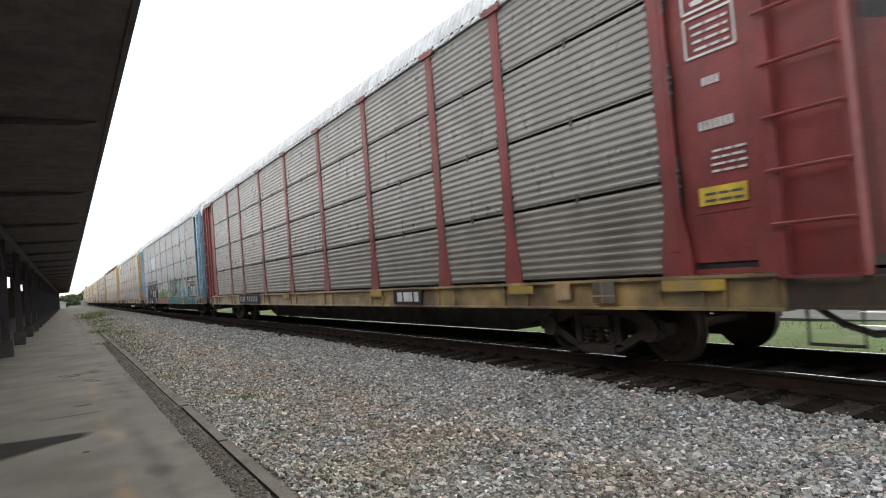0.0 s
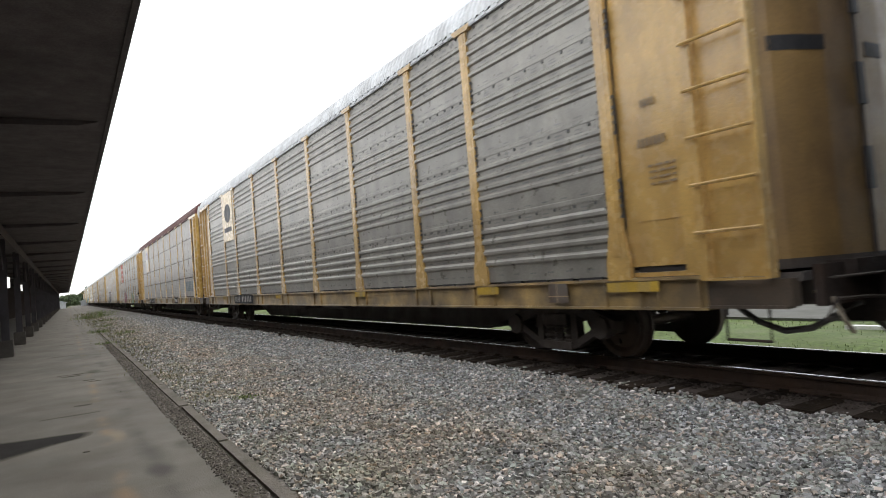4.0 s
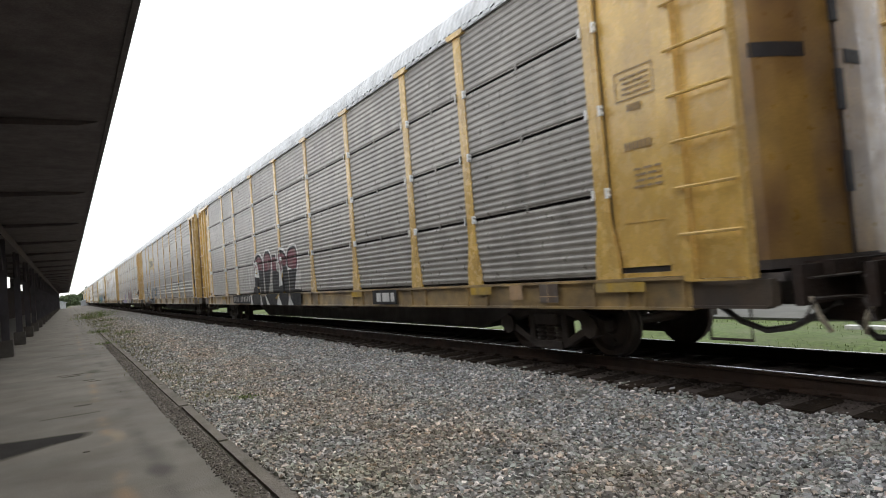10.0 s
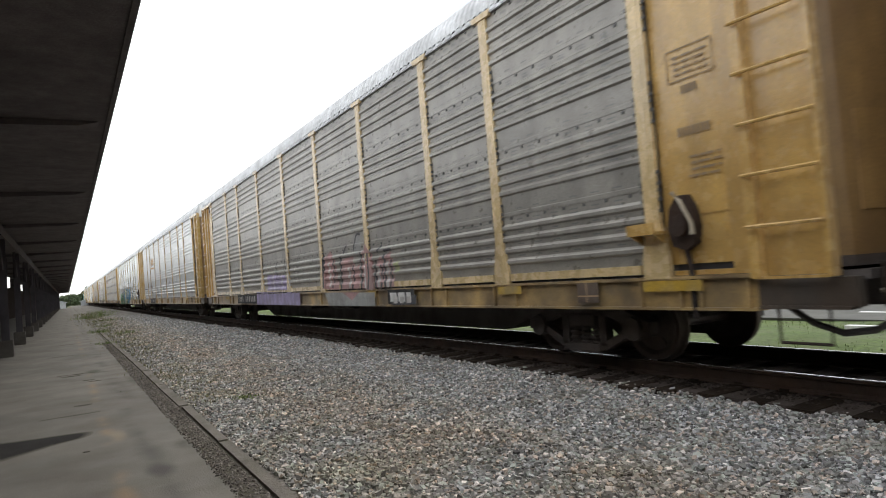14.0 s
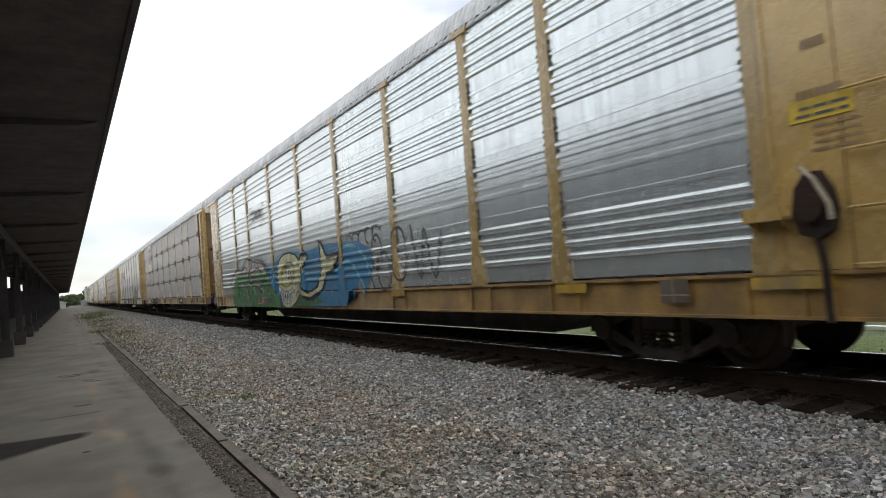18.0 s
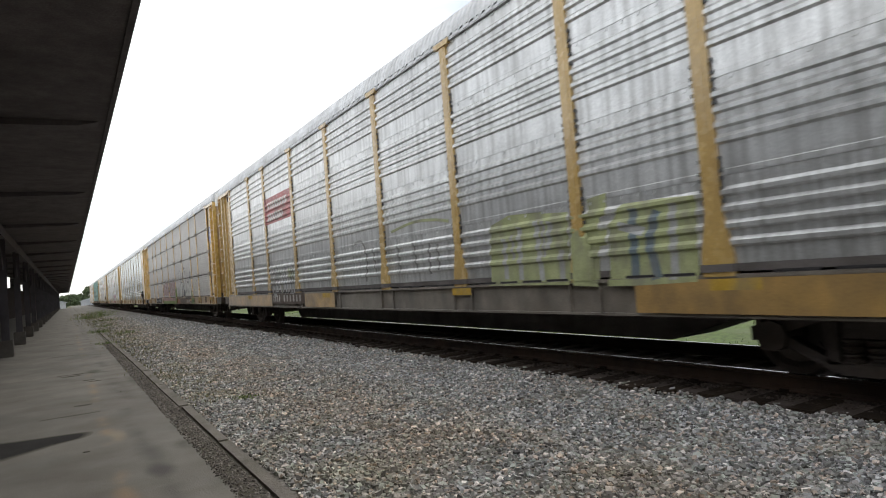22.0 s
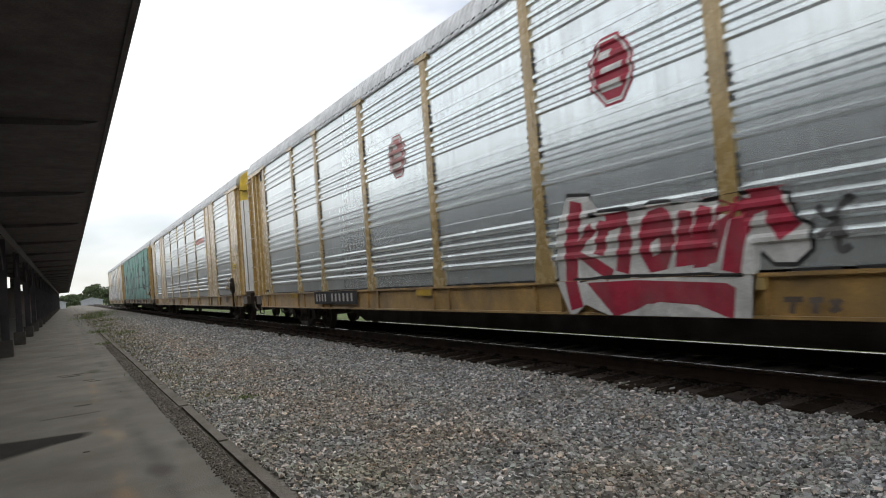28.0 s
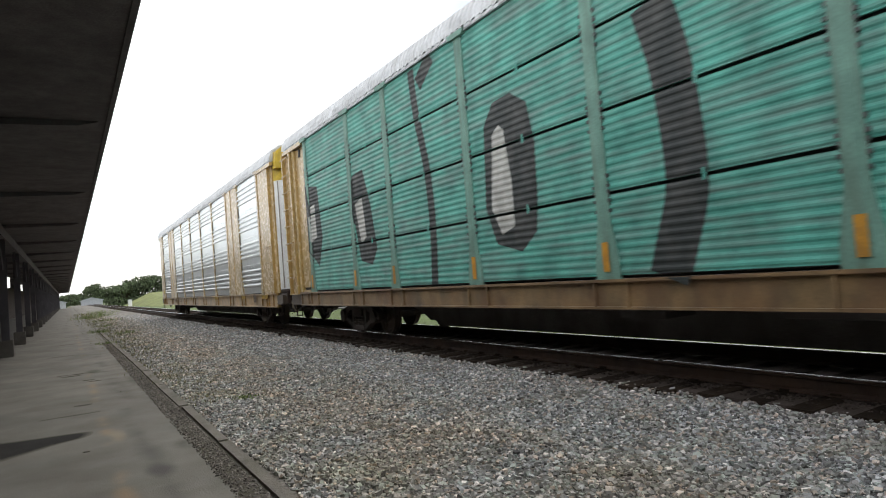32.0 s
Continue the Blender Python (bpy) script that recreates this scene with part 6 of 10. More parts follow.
for u, z, red in ((2.82, 3.42, P_RED), (-2.58, 3.50, P_FADED_RED)):
    oct_ = [(u + 0.30 * math.cos(0.3927 + i * 0.7854), z + 0.37 * math.sin(0.3927 + i * 0.7854)) for i in range(8)]
    on(14, "road_sign", "red eight-sided sign with white bars", [(red, [oct_]), (P_WHITE, stroke([oct_[i % 8] for i in range(9)], 0.035, False)), (red, stroke([(u + (a - u) * 1.12, z + (b - z) * 1.12) for a, b in (oct_ + oct_[:1])], 0.03, False)), (P_WHITE, [rect(u - 0.18, u + 0.14, z - 0.22, z - 0.12), rect(u - 0.14, u + 0.18, z - 0.02, z + 0.06), rect(u - 0.16, u + 0.02, z + 0.14, z + 0.24)])])
on(15, "road_sign", "small red lettering", [(P_SIGNRED, letters(4.5, 6.4, 3.48, 3.7, 5, 0.08))])
on(16, "lettering", "dark lettering on the sill", [(P_CHAR, bars(1.2, 4.6, 0.82, 0.98, 1, 22, 0.9))])

# graffiti, car by car
on(3, "graffiti", "pale turquoise paint smears", [(P_TURQ, [[(12.20, 3.52), (12.46, 3.50), (12.62, 3.30), (12.62, 2.80), (12.50, 2.82), (12.45, 3.1)], [(12.22, 3.42), (12.4, 3.38), (12.3, 3.2)]]), (P_TAN, [rect(11.95, 12.42, 1.42, 1.92)]), (P_MAUVE, [rect(12.08, 12.3, 1.6, 1.95)])])
on(3, "graffiti", "faded pale turquoise lettering low on the sheets", [(P_STEEL, letters(9.2, 11.3, 1.35, 1.85, 5, 0.05))])
for z0, z1 in ((3.5, 3.8), (3.05, 3.45), (2.62, 2.9)):
    on(3, "graffiti", "pale turquoise smear behind the ladder", [(P_TURQ, [[(12.88, z0), (13.1, z0 + 0.03), (13.15, z1 - 0.06), (12.9, z1)]])])
bm = bmesh.new()
box(bm, -HALF + 0.036, -HALF + 0.05, -12.30, -11.85, 1.26, 1.47)
part("warning_sign", bm, M_ORANGE, TRAIN[1][0], "small faded orange plate")
on(1, "graffiti", "small white framed tag", [(P_WHITE, stroke([(-11.4, 1.15), (-11.4, 1.75), (-10.1, 1.72), (-10.1, 1.15), (-11.4, 1.15)], 0.05, False) + bars(-11.3, -10.2, 1.22, 1.65, 2, 61, 0.55)), (P_LILAC, [rect(-10.05, -9.75, 1.0, 1.7), rect(-10.2, -9.6, 0.78, 1.04)])])
on(8, "graffiti", "black scribbled tags", [(P_CHAR, [q for i in range(6) for q in stroke([(-12.3 + 0.1 * (i % 2), 1.6 + 0.5 * i), (-12.15, 1.85 + 0.5 * i), (-12.0, 1.62 + 0.5 * i), (-11.95, 1.9 + 0.5 * i)], 0.03)])])
# the fish mural
HEAD = [(-3.62, 1.86), (-3.35, 2.05), (-3.04, 2.13), (-2.5, 2.15), (-1.98, 2.06), (-1.6, 1.85), (-1.48, 1.45), (-1.65, 1.05), (-2.05, 0.80), (-2.5, 0.66), (-2.95, 0.645), (-3.2, 0.70), (-3.42, 0.98), (-3.63, 1.2), (-3.70, 1.5)]
LIP = [(-3.62, 1.24), (-3.21, 1.10), (-2.7, 1.10), (-2.3, 1.25), (-2.08, 1.48)]
CHIN = [(-3.45, 1.04), (-3.1, 0.80), (-2.65, 0.78), (-2.25, 1.0), (-2.08, 1.44)]


def lip_at(line, i, n):
    q = smooth_line(line)
    return q[round(i / n * (len(q) - 1))]


on(9, "mural", "painted green fish with teeth in blue and green water", [(P_BLUE, [rect(-4.75, -3.3, 0.68, 1.8)]), (P_BLUE, [[(-4.9, 1.8), (-4.3, 1.98), (-3.6, 2.14), (-2.5, 2.26), (-1.0, 2.12), (0.6, 2.2), (2.4, 2.1), (3.0, 1.9), (3.05, 1.3), (2.75, 1.2), (2.6, 0.85), (2.4, 1.4), (2.1, 0.9), (1.9, 1.3), (1.6, 0.7), (-1.0, 0.68), (-4.0, 0.68)]])] + [(P_SKY, stroke([(-4.5, 1.85), (-3.6, 2.08), (-2.2, 2.2), (-1.0, 2.05)], 0.05) + stroke([(-4.6, 1.5), (-4.2, 1.75), (-3.8, 1.8)], 0.05) + stroke([(-4.3, 1.35), (-4.0, 1.55), (-3.78, 1.55)], 0.04) + stroke([(0.8, 1.9), (1.9, 2.05), (2.7, 1.75), (2.9, 1.35)], 0.08) + stroke([(1.0, 1.5), (1.8, 1.7), (2.4, 1.3), (2.6, 0.95)], 0.07)),
    (P_DKGREEN, [[(-3.3, 0.68), (-1.0, 0.68), (0.2, 0.8), (-1.0, 1.05), (-2.6, 1.0), (-3.2, 0.9)]]),
    (P_BLACK, [[(u + (u + 2.6) * 0.055, max(z + (z - 1.4) * 0.07, 0.66)) for u, z in HEAD]]),
    (P_CREAM, [HEAD])] + [(P_OLIVE, [[(-3.5, 1.5), (-3.3, 1.75), (-2.9, 1.9), (-2.4, 1.95), (-2.25, 1.85), (-2.7, 1.78), (-3.1, 1.62)]] + stroke([(-3.6, 1.36), (-3.1, 1.24), (-2.6, 1.27), (-2.2, 1.45), (-2.0, 1.7)], 0.06) + stroke([(-2.5, 1.42), (-2.2, 1.6), (-2.1, 1.85)], 0.07) + stroke([(-2.0, 0.95), (-1.75, 1.25), (-1.7, 1.6)], 0.08)),
    (P_CHAR, stroke([(-2.95, 1.76), (-2.7, 1.88), (-2.4, 1.9), (-2.15, 1.82)], 0.075) + [oval(-2.66, 1.61, 0.19, 0.18)] + stroke([(-2.85, 1.52), (-2.72, 1.5), (-2.5, 1.56), (-2.42, 1.66)], 0.045) + stroke([(-2.9, 1.62), (-2.78, 1.72), (-2.55, 1.72)], 0.05) + stroke(LIP, 0.045) + [LIP + CHIN[::-1]]),
    (P_GREY, [LIP[1:] + CHIN[:0:-1]])] + [(P_CHAR, [LIP[1:-1] + [(-2.35, 1.08), (-2.7, 0.92), (-3.1, 0.92)]] + stroke(CHIN, 0.03)),
    (P_WHITE, [oval(-2.66, 1.61, 0.14, 0.14)] + [[(lip_at(LIP, i, 12)[0] - 0.06, lip_at(LIP, i, 12)[1]), (lip_at(LIP, i, 12)[0] + 0.07, lip_at(LIP, i, 12)[1]), (lip_at(LIP, i, 12)[0] + 0.02, lip_at(LIP, i, 12)[1] - 0.24 + 0.011 * i)] for i in range(12)] + [[(lip_at(CHIN, i, 11)[0] - 0.05, lip_at(CHIN, i, 11)[1]), (lip_at(CHIN, i, 11)[0] + 0.06, lip_at(CHIN, i, 11)[1]), (lip_at(CHIN, i, 11)[0], lip_at(CHIN, i, 11)[1] + 0.13)] for i in range(1, 11)]),
    (P_CHAR, [oval(-2.64, 1.60, 0.04, 0.04)])] + [(P_BLACK, stroke([(-1.65, 1.2), (-1.0, 1.05), (-0.3, 1.2), (0.1, 1.6), (0.0, 2.3), (0.5, 1.9), (1.3, 1.9), (0.9, 1.55), (0.4, 1.5), (0.0, 1.1), (-0.8, 0.88), (-1.5, 0.95)], 0.09) + stroke([(-1.7, 1.9), (-1.3, 2.05), (-0.9, 2.0), (-1.3, 1.7)], 0.07)),
    (P_CREAM, [[(-1.65, 1.15), (-1.0, 1.0), (-0.3, 1.15), (0.12, 1.55), (0.42, 1.5), (0.0, 1.12), (-0.8, 0.92), (-1.5, 0.98)], [(0.12, 1.52), (0.05, 2.25), (0.48, 1.82), (1.22, 1.85), (0.85, 1.6), (0.42, 1.5)], [(-1.7, 1.88), (-1.3, 2.0), (-0.98, 1.96), (-1.35, 1.72)]])])
on(9, "mural", "silver and green curling graffiti letters", [
    (P_PALE, [[(-9.57, 1.54), (-9.28, 1.76), (-8.78, 1.89), (-8.15, 1.89), (-7.93, 2.03), (-7.59, 2.21), (-7.17, 2.28), (-6.73, 2.16), (-6.61, 2.01), (-6.28, 2.01), (-6.02, 2.13), (-5.54, 2.09), (-5.31, 1.97), (-5.05, 1.87), (-4.78, 1.78), (-4.86, 0.94), (-9.64, 1.07)], [(-7.04, 2.28), (-5.75, 2.08), (-5.14, 1.96), (-4.76, 1.67), (-4.51, 1.43), (-4.46, 1.24), (-4.40, 1.05), (-3.69, 1.03), (-3.52, 0.78), (-7.27, 0.62)]]),
    (P_FERN, [[(-9.41, 1.44), (-9.24, 1.58), (-8.52, 1.80), (-7.73, 1.80), (-7.00, 1.69), (-6.50, 1.74), (-6.06, 1.75), (-5.57, 1.77), (-4.78, 1.76), (-4.82, 1.37), (-9.64, 1.07)]]),
    (P_GREEN, [[(-9.60, 1.30), (-9.25, 1.52), (-8.53, 1.72), (-7.74, 1.71), (-7.02, 1.57), (-6.51, 1.63), (-6.08, 1.63), (-5.59, 1.64), (-5.20, 1.64), (-4.79, 1.64), (-4.86, 0.94), (-9.64, 1.00)], [(-9.55, 1.02), (-4.86, 0.98), (-4.90, 0.47), (-8.87, 0.36), (-9.36, 0.71)], [(-7.12, 1.70), (-5.64, 1.63), (-4.66, 1.46), (-4.45, 1.15), (-3.69, 1.01), (-3.41, 0.76), (-3.49, 0.61), (-7.28, 0.55)]]),
    (M_SILL2, [[(-6.02, 0.92), (-4.86, 0.97), (-4.87, 0.78), (-6.03, 0.72)]]),
    (P_OLIVE, [[(-6.03, 2.13), (-5.96, 2.11), (-5.83, 1.95), (-5.92, 1.95)], [(-6.57, 1.38), (-6.34, 1.42), (-6.30, 1.22), (-6.49, 1.26)]] + stroke([(-5.37, 1.37), (-5.22, 1.45), (-5.07, 1.48)], 0.05) + stroke([(-5.16, 1.22), (-4.94, 1.02)], 0.05) + stroke([(-6.03, 1.49), (-6.11, 1.34)], 0.05)),
    (P_CHAR, [[(-6.05, 1.34), (-5.89, 1.25), (-5.57, 1.30), (-5.39, 1.19), (-5.45, 1.06), (-5.69, 1.08), (-5.95, 1.17)], [(-7.26, 1.47), (-6.98, 1.53), (-6.72, 1.62), (-6.30, 1.66), (-6.47, 1.44), (-6.89, 1.39)], [(-7.48, 1.33), (-7.28, 1.28), (-7.00, 1.08), (-6.90, 0.93), (-7.00, 0.75), (-7.18, 0.82), (-7.39, 1.07)], [(-6.70, 0.87), (-6.58, 0.76), (-6.43, 0.47), (-6.68, 0.46)], [(-5.55, 1.45), (-5.26, 1.50), (-4.81, 1.49), (-4.82, 1.38), (-5.09, 1.43), (-5.37, 1.35)]] + stroke([(-9.56, 1.62), (-9.28, 1.77), (-8.78, 1.93), (-8.10, 1.90), (-7.79, 2.08), (-7.42, 2.23), (-7.01, 2.28), (-6.69, 2.19), (-6.59, 2.06)], 0.06) + stroke([(-6.59, 2.06), (-6.76, 1.92), (-7.08, 1.66), (-7.26, 1.50)], 0.06) + stroke([(-8.00, 1.90), (-7.62, 2.02), (-7.36, 1.85), (-7.48, 1.68)], 0.06) + stroke([(-6.27, 2.01), (-6.18, 2.11), (-6.02, 2.18), (-5.59, 2.13), (-5.31, 1.99), (-5.01, 1.84)], 0.06) + stroke([(-6.31, 1.73), (-6.11, 1.88), (-5.82, 1.91), (-5.62, 1.80), (-5.56, 1.59), (-5.66, 1.36), (-5.89, 1.27), (-6.08, 1.37), (-6.06, 1.52)], 0.06) + stroke([(-9.60, 1.34), (-9.03, 1.35), (-8.48, 1.28), (-8.30, 1.10), (-8.52, 0.99), (-8.67, 1.08)], 0.06) + stroke([(-5.41, 2.19), (-5.12, 2.04), (-4.78, 1.82)], 0.045) + stroke([(-5.41, 2.19), (-5.35, 2.05), (-4.97, 1.81)], 0.045) + stroke([(-7.07, 1.71), (-6.70, 1.77), (-6.53, 1.79), (-6.41, 1.67), (-6.52, 1.57)], 0.045) + stroke([(-5.92, 1.49), (-5.83, 1.55), (-5.76, 1.48), (-5.84, 1.41), (-5.92, 1.49)], 0.045) + stroke([(-8.36, 1.42), (-7.88, 1.35), (-7.63, 1.14), (-7.53, 0.94), (-7.61, 0.62), (-7.99, 0.45)], 0.045) + stroke([(-6.86, 0.99), (-6.61, 0.76), (-6.32, 0.51)], 0.045) + stroke([(-5.56, 1.35), (-5.20, 1.27), (-5.00, 1.12), (-4.93, 0.94)], 0.045) + stroke([(-9.52, 0.97), (-9.25, 0.59), (-8.87, 0.38)], 0.045) + stroke([(-7.61, 1.66), (-7.68, 1.47), (-7.86, 1.35)], 0.045) + stroke([(-7.75, 2.04), (-7.86, 1.68)], 0.045) + stroke([(-7.06, 2.25), (-6.04, 2.08), (-5.19, 2.00), (-4.76, 1.66), (-4.58, 1.39), (-4.52, 1.19)], 0.06) + stroke([(-4.52, 1.13), (-4.26, 1.00), (-4.12, 0.87)], 0.05) + stroke([(-6.31, 1.83), (-5.72, 1.87), (-5.33, 1.65), (-5.57, 1.39)], 0.055) + stroke([(-4.97, 1.42), (-4.73, 1.21), (-5.01, 1.09)], 0.05) + stroke([(-6.99, 1.73), (-6.50, 1.37), (-5.70, 1.18)], 0.045)),
    (P_PALE, [[(-5.87, 1.52), (-5.80, 1.51), (-5.80, 1.45), (-5.88, 1.45)], [(-7.20, 1.00), (-7.08, 1.01), (-7.05, 0.92), (-7.17, 0.90)], [(-8.55, 1.12), (-8.46, 1.14), (-8.47, 1.06)], [(-6.80, 1.55), (-6.62, 1.58), (-6.74, 1.46)]] + stroke([(-5.68, 1.22), (-5.50, 1.22), (-5.38, 1.16), (-5.44, 1.07)], 0.045) + stroke([(-7.49, 1.29), (-7.32, 0.97), (-7.08, 0.71)], 0.045) + stroke([(-7.19, 1.43), (-6.75, 1.34), (-6.32, 1.07)], 0.045) + stroke([(-8.30, 1.45), (-7.88, 1.32), (-7.67, 1.18)], 0.045) + stroke([(-6.05, 1.36), (-5.83, 1.31), (-5.64, 1.36)], 0.045))], 0.022)
on(9, "lettering", "rust-brown stencilled lettering on the painted sill", [(P_UMBER, letters(-6.0, -5.35, 0.78, 0.93, 4) + letters(-5.2, -4.25, 0.78, 0.93, 6))], 0.05)
on(9, "graffiti", "thin black looping scribbles", [(P_CHAR, [q for i in range(5) for q in ring(1.9 + 0.36 * i, 2.1 + 0.02 * i, 0.2, 0.16, 0.045, 0.2, 4.6)] + ring(3.3, 1.8, 0.25, 0.35, 0.05) + ring(3.6, 1.4, 0.3, 0.38, 0.05) + stroke([(2.7, 1.9), (3.0, 1.2), (3.1, 1.08)], 0.05) + ring(4.3, 1.7, 0.3, 0.5, 0.05) + stroke([(4.8, 2.2), (5.1, 1.2), (5.3, 2.1), (5.6, 1.2), (5.9, 2.0)], 0.05))])
on(11, "dirt_band", "dark grime along the deck edge", [(M_DARK, [rect(-11.3, 11.4, 1.075, 1.15)])], 0.003)
on(12, "graffiti", "small orange blotches on the posts", [(M_ORANGE, [oval(-6.92, 1.42, 0.09, 0.12), oval(4.15, 1.35, 0.08, 0.1)])])
on(13, "graffiti", "pale scrawled graffiti", [(P_WHITE, [q for i in range(9) for q in stroke([(-0.9 + 0.57 * i, 1.0), (-0.75 + 0.57 * i, 1.75), (-0.55 + 0.57 * i, 1.1), (-0.4 + 0.57 * i, 1.7)], 0.10)]), (P_GREY, [q for i in range(9) for q in stroke([(-0.8 + 0.57 * i, 0.9), (-0.65 + 0.57 * i, 1.5), (-0.45 + 0.57 * i, 0.95)], 0.07)])])
on(16, "post_patch", "ochre patches on the post feet", [(M_ORANGE, [rect(-y - 0.05, -y + 0.05, 1.14, 1.48) for y in POSTS])], 0.006)
on(16, "tag", "brown paint scribbles on the front panel", [(P_RUST, stroke([(11.95, 4.7), (12.1, 4.2), (12.3, 4.6)], 0.03) + stroke([(12.0, 3.9), (12.4, 3.6)], 0.03))])
on(1, "graffiti", "black block graffiti with a red and white edge", [
    (P_RUST, stroke([(-9.87, 2.21), (-6.82, 2.20), (-4.60, 2.20), (-4.18, 2.25), (-3.66, 2.20)], 0.18, False)),
    (P_BLACK, [[(-9.90, 2.07), (-6.84, 2.08), (-4.53, 2.11), (-4.23, 2.19), (-3.78, 2.15), (-3.72, 1.74), (-3.59, 1.07), (-3.38, 0.70), (-10.04, 0.62)]]),
    (P_WHITE, stroke([(-9.75, 2.08), (-6.84, 2.11), (-4.57, 2.13)], 0.05, False) + stroke([(-4.20, 2.19), (-3.78, 2.15), (-3.72, 1.58), (-3.59, 1.10)], 0.05, False))], 0.004)
on(1, "graffiti", "white blocks of the black graffiti", [
    (P_WHITE, [[(-6.59, 1.61), (-6.12, 1.61), (-6.07, 1.17), (-6.56, 1.16)], [(-5.61, 1.60), (-5.14, 1.61), (-5.10, 1.16), (-5.60, 1.15)], [(-7.53, 1.65), (-7.16, 1.63), (-7.11, 1.32), (-7.47, 1.32)], [(-4.66, 2.09), (-4.66, 1.86), (-4.37, 2.05), (-4.25, 2.12), (-4.25, 1.64), (-4.66, 1.64)], [(-4.62, 1.07), (-4.35, 1.06), (-4.14, 0.71), (-4.54, 0.70)], [(-7.47, 1.10), (-7.09, 1.08), (-6.91, 0.72), (-7.42, 0.72)], [(-8.54, 1.06), (-8.36, 1.05), (-8.28, 0.71), (-8.78, 0.71)]] + stroke([(-6.63, 2.08), (-6.59, 1.63), (-6.56, 1.14)], 0.05, False) + stroke([(-5.17, 2.04), (-5.14, 1.61), (-5.10, 1.14)], 0.05, False) + stroke([(-8.10, 2.05), (-8.05, 1.12)], 0.05, False) + stroke([(-6.53, 1.06), (-6.42, 0.71)], 0.05, False) + stroke([(-5.08, 1.07), (-4.98, 0.72)], 0.05, False))], 0.0078)
on(1, "graffiti", "blue lines of the black graffiti", [
    (P_BLUE, stroke([(-6.54, 2.04), (-5.38, 1.99), (-5.27, 1.92), (-5.29, 1.71)], 0.05, False) + stroke([(-5.03, 2.01), (-4.80, 2.02), (-4.80, 1.52), (-4.31, 1.51)], 0.05, False) + stroke([(-8.00, 2.00), (-7.25, 2.04)], 0.05, False) + stroke([(-8.60, 1.53), (-7.69, 1.39)], 0.05, False)),
    (P_SKY, stroke([(-4.67, 1.05), (-4.60, 0.72)], 0.09, False))], 0.0092)
on(1, "graffiti", "orange band of graffiti on the sill", [
    (P_ORANGE, [[(-3.68, 1.05), (0.42, 1.02), (0.39, 0.72), (-3.38, 0.70)], [(-1.74, 1.10), (1.85, 1.08), (2.23, 0.70), (-1.82, 0.64)]]),
    (P_LILAC, stroke([(-2.83, 1.05), (-2.41, 0.69)], 0.16, False) + stroke([(-3.70, 1.08), (-3.25, 0.70)], 0.16, False) + stroke([(-1.29, 0.71), (-0.85, 1.04), (-0.43, 0.72)], 0.16, False)),
    (P_PURPLE, stroke([(-1.38, 0.71), (-0.84, 1.10), (-0.35, 0.72)], 0.05, False)),
    (M_ORANGE, [[(-2.37, 1.04), (-2.00, 1.03), (-2.12, 0.89), (-2.33, 0.93)]]),
    (P_WHITE, stroke([(-3.67, 1.08), (-3.37, 0.79)], 0.03, False) + stroke([(-2.21, 1.04), (-1.98, 0.79)], 0.03, False))], 0.004)
on(1, "graffiti", "white and green graffiti letters", [
    (P_WHITE, [[(-3.17, 2.25), (-2.06, 2.15), (-1.67, 2.06), (-1.35, 2.07), (-1.05, 2.07), (-0.43, 2.12), (0.03, 2.07), (0.46, 1.94), (0.44, 1.07), (-2.20, 1.11), (-3.32, 1.13)], [(-1.55, 2.20), (-0.62, 2.18), (-0.04, 1.91), (0.74, 2.11), (1.08, 2.14), (1.41, 1.95), (1.40, 1.24), (-1.72, 1.20)]]),
    (P_LIME, [[(-3.28, 1.42), (-2.59, 1.49), (-1.75, 1.43), (-1.28, 1.53), (-0.42, 1.54), (0.39, 1.47), (0.42, 1.08), (-2.20, 1.11), (-3.32, 1.13)], [(-1.63, 1.70), (-0.10, 1.55), (1.00, 1.55), (1.36, 1.26), (-1.71, 1.23)]])], 0.004)
on(1, "graffiti", "teal graffiti band on the sill", [
    (P_TEAL, [[(2.12, 1.06), (6.66, 1.03), (6.63, 0.72), (2.07, 0.68)]]),
    (P_ROSE, [[(5.96, 0.91), (6.42, 0.93), (6.40, 0.74), (5.94, 0.72)], [(5.17, 0.90), (5.43, 0.91), (5.41, 0.73), (5.11, 0.72)]]),
    (P_LIME, stroke([(5.38, 1.06), (5.54, 0.81), (5.71, 0.72)], 0.09)),
    (P_LILAC, [[(4.79, 1.06), (5.04, 1.05), (5.14, 0.96), (4.96, 0.90), (4.78, 0.97)]])], 0.0052)
on(1, "graffiti", "pale turquoise outlined graffiti letter", [
    (P_UMBER, [[(2.20, 1.15), (2.31, 1.94), (2.61, 2.25), (2.91, 2.21), (3.10, 1.48), (3.16, 1.11)]]),
    (P_TURQ, stroke([(2.20, 1.15), (2.31, 1.94), (2.61, 2.25), (2.91, 2.21), (3.10, 1.48), (3.16, 1.11)], 0.09))], 0.004)
on(1, "graffiti", "pale turquoise outlined graffiti letter", [
    (P_UMBER, [[(3.22, 1.12), (3.30, 2.15), (3.58, 2.27), (3.82, 2.20), (4.08, 1.67), (4.19, 1.14)]]),
    (P_TURQ, stroke([(3.22, 1.12), (3.30, 2.15), (3.58, 2.27), (3.82, 2.20), (4.08, 1.67), (4.19, 1.14)], 0.09))], 0.004)
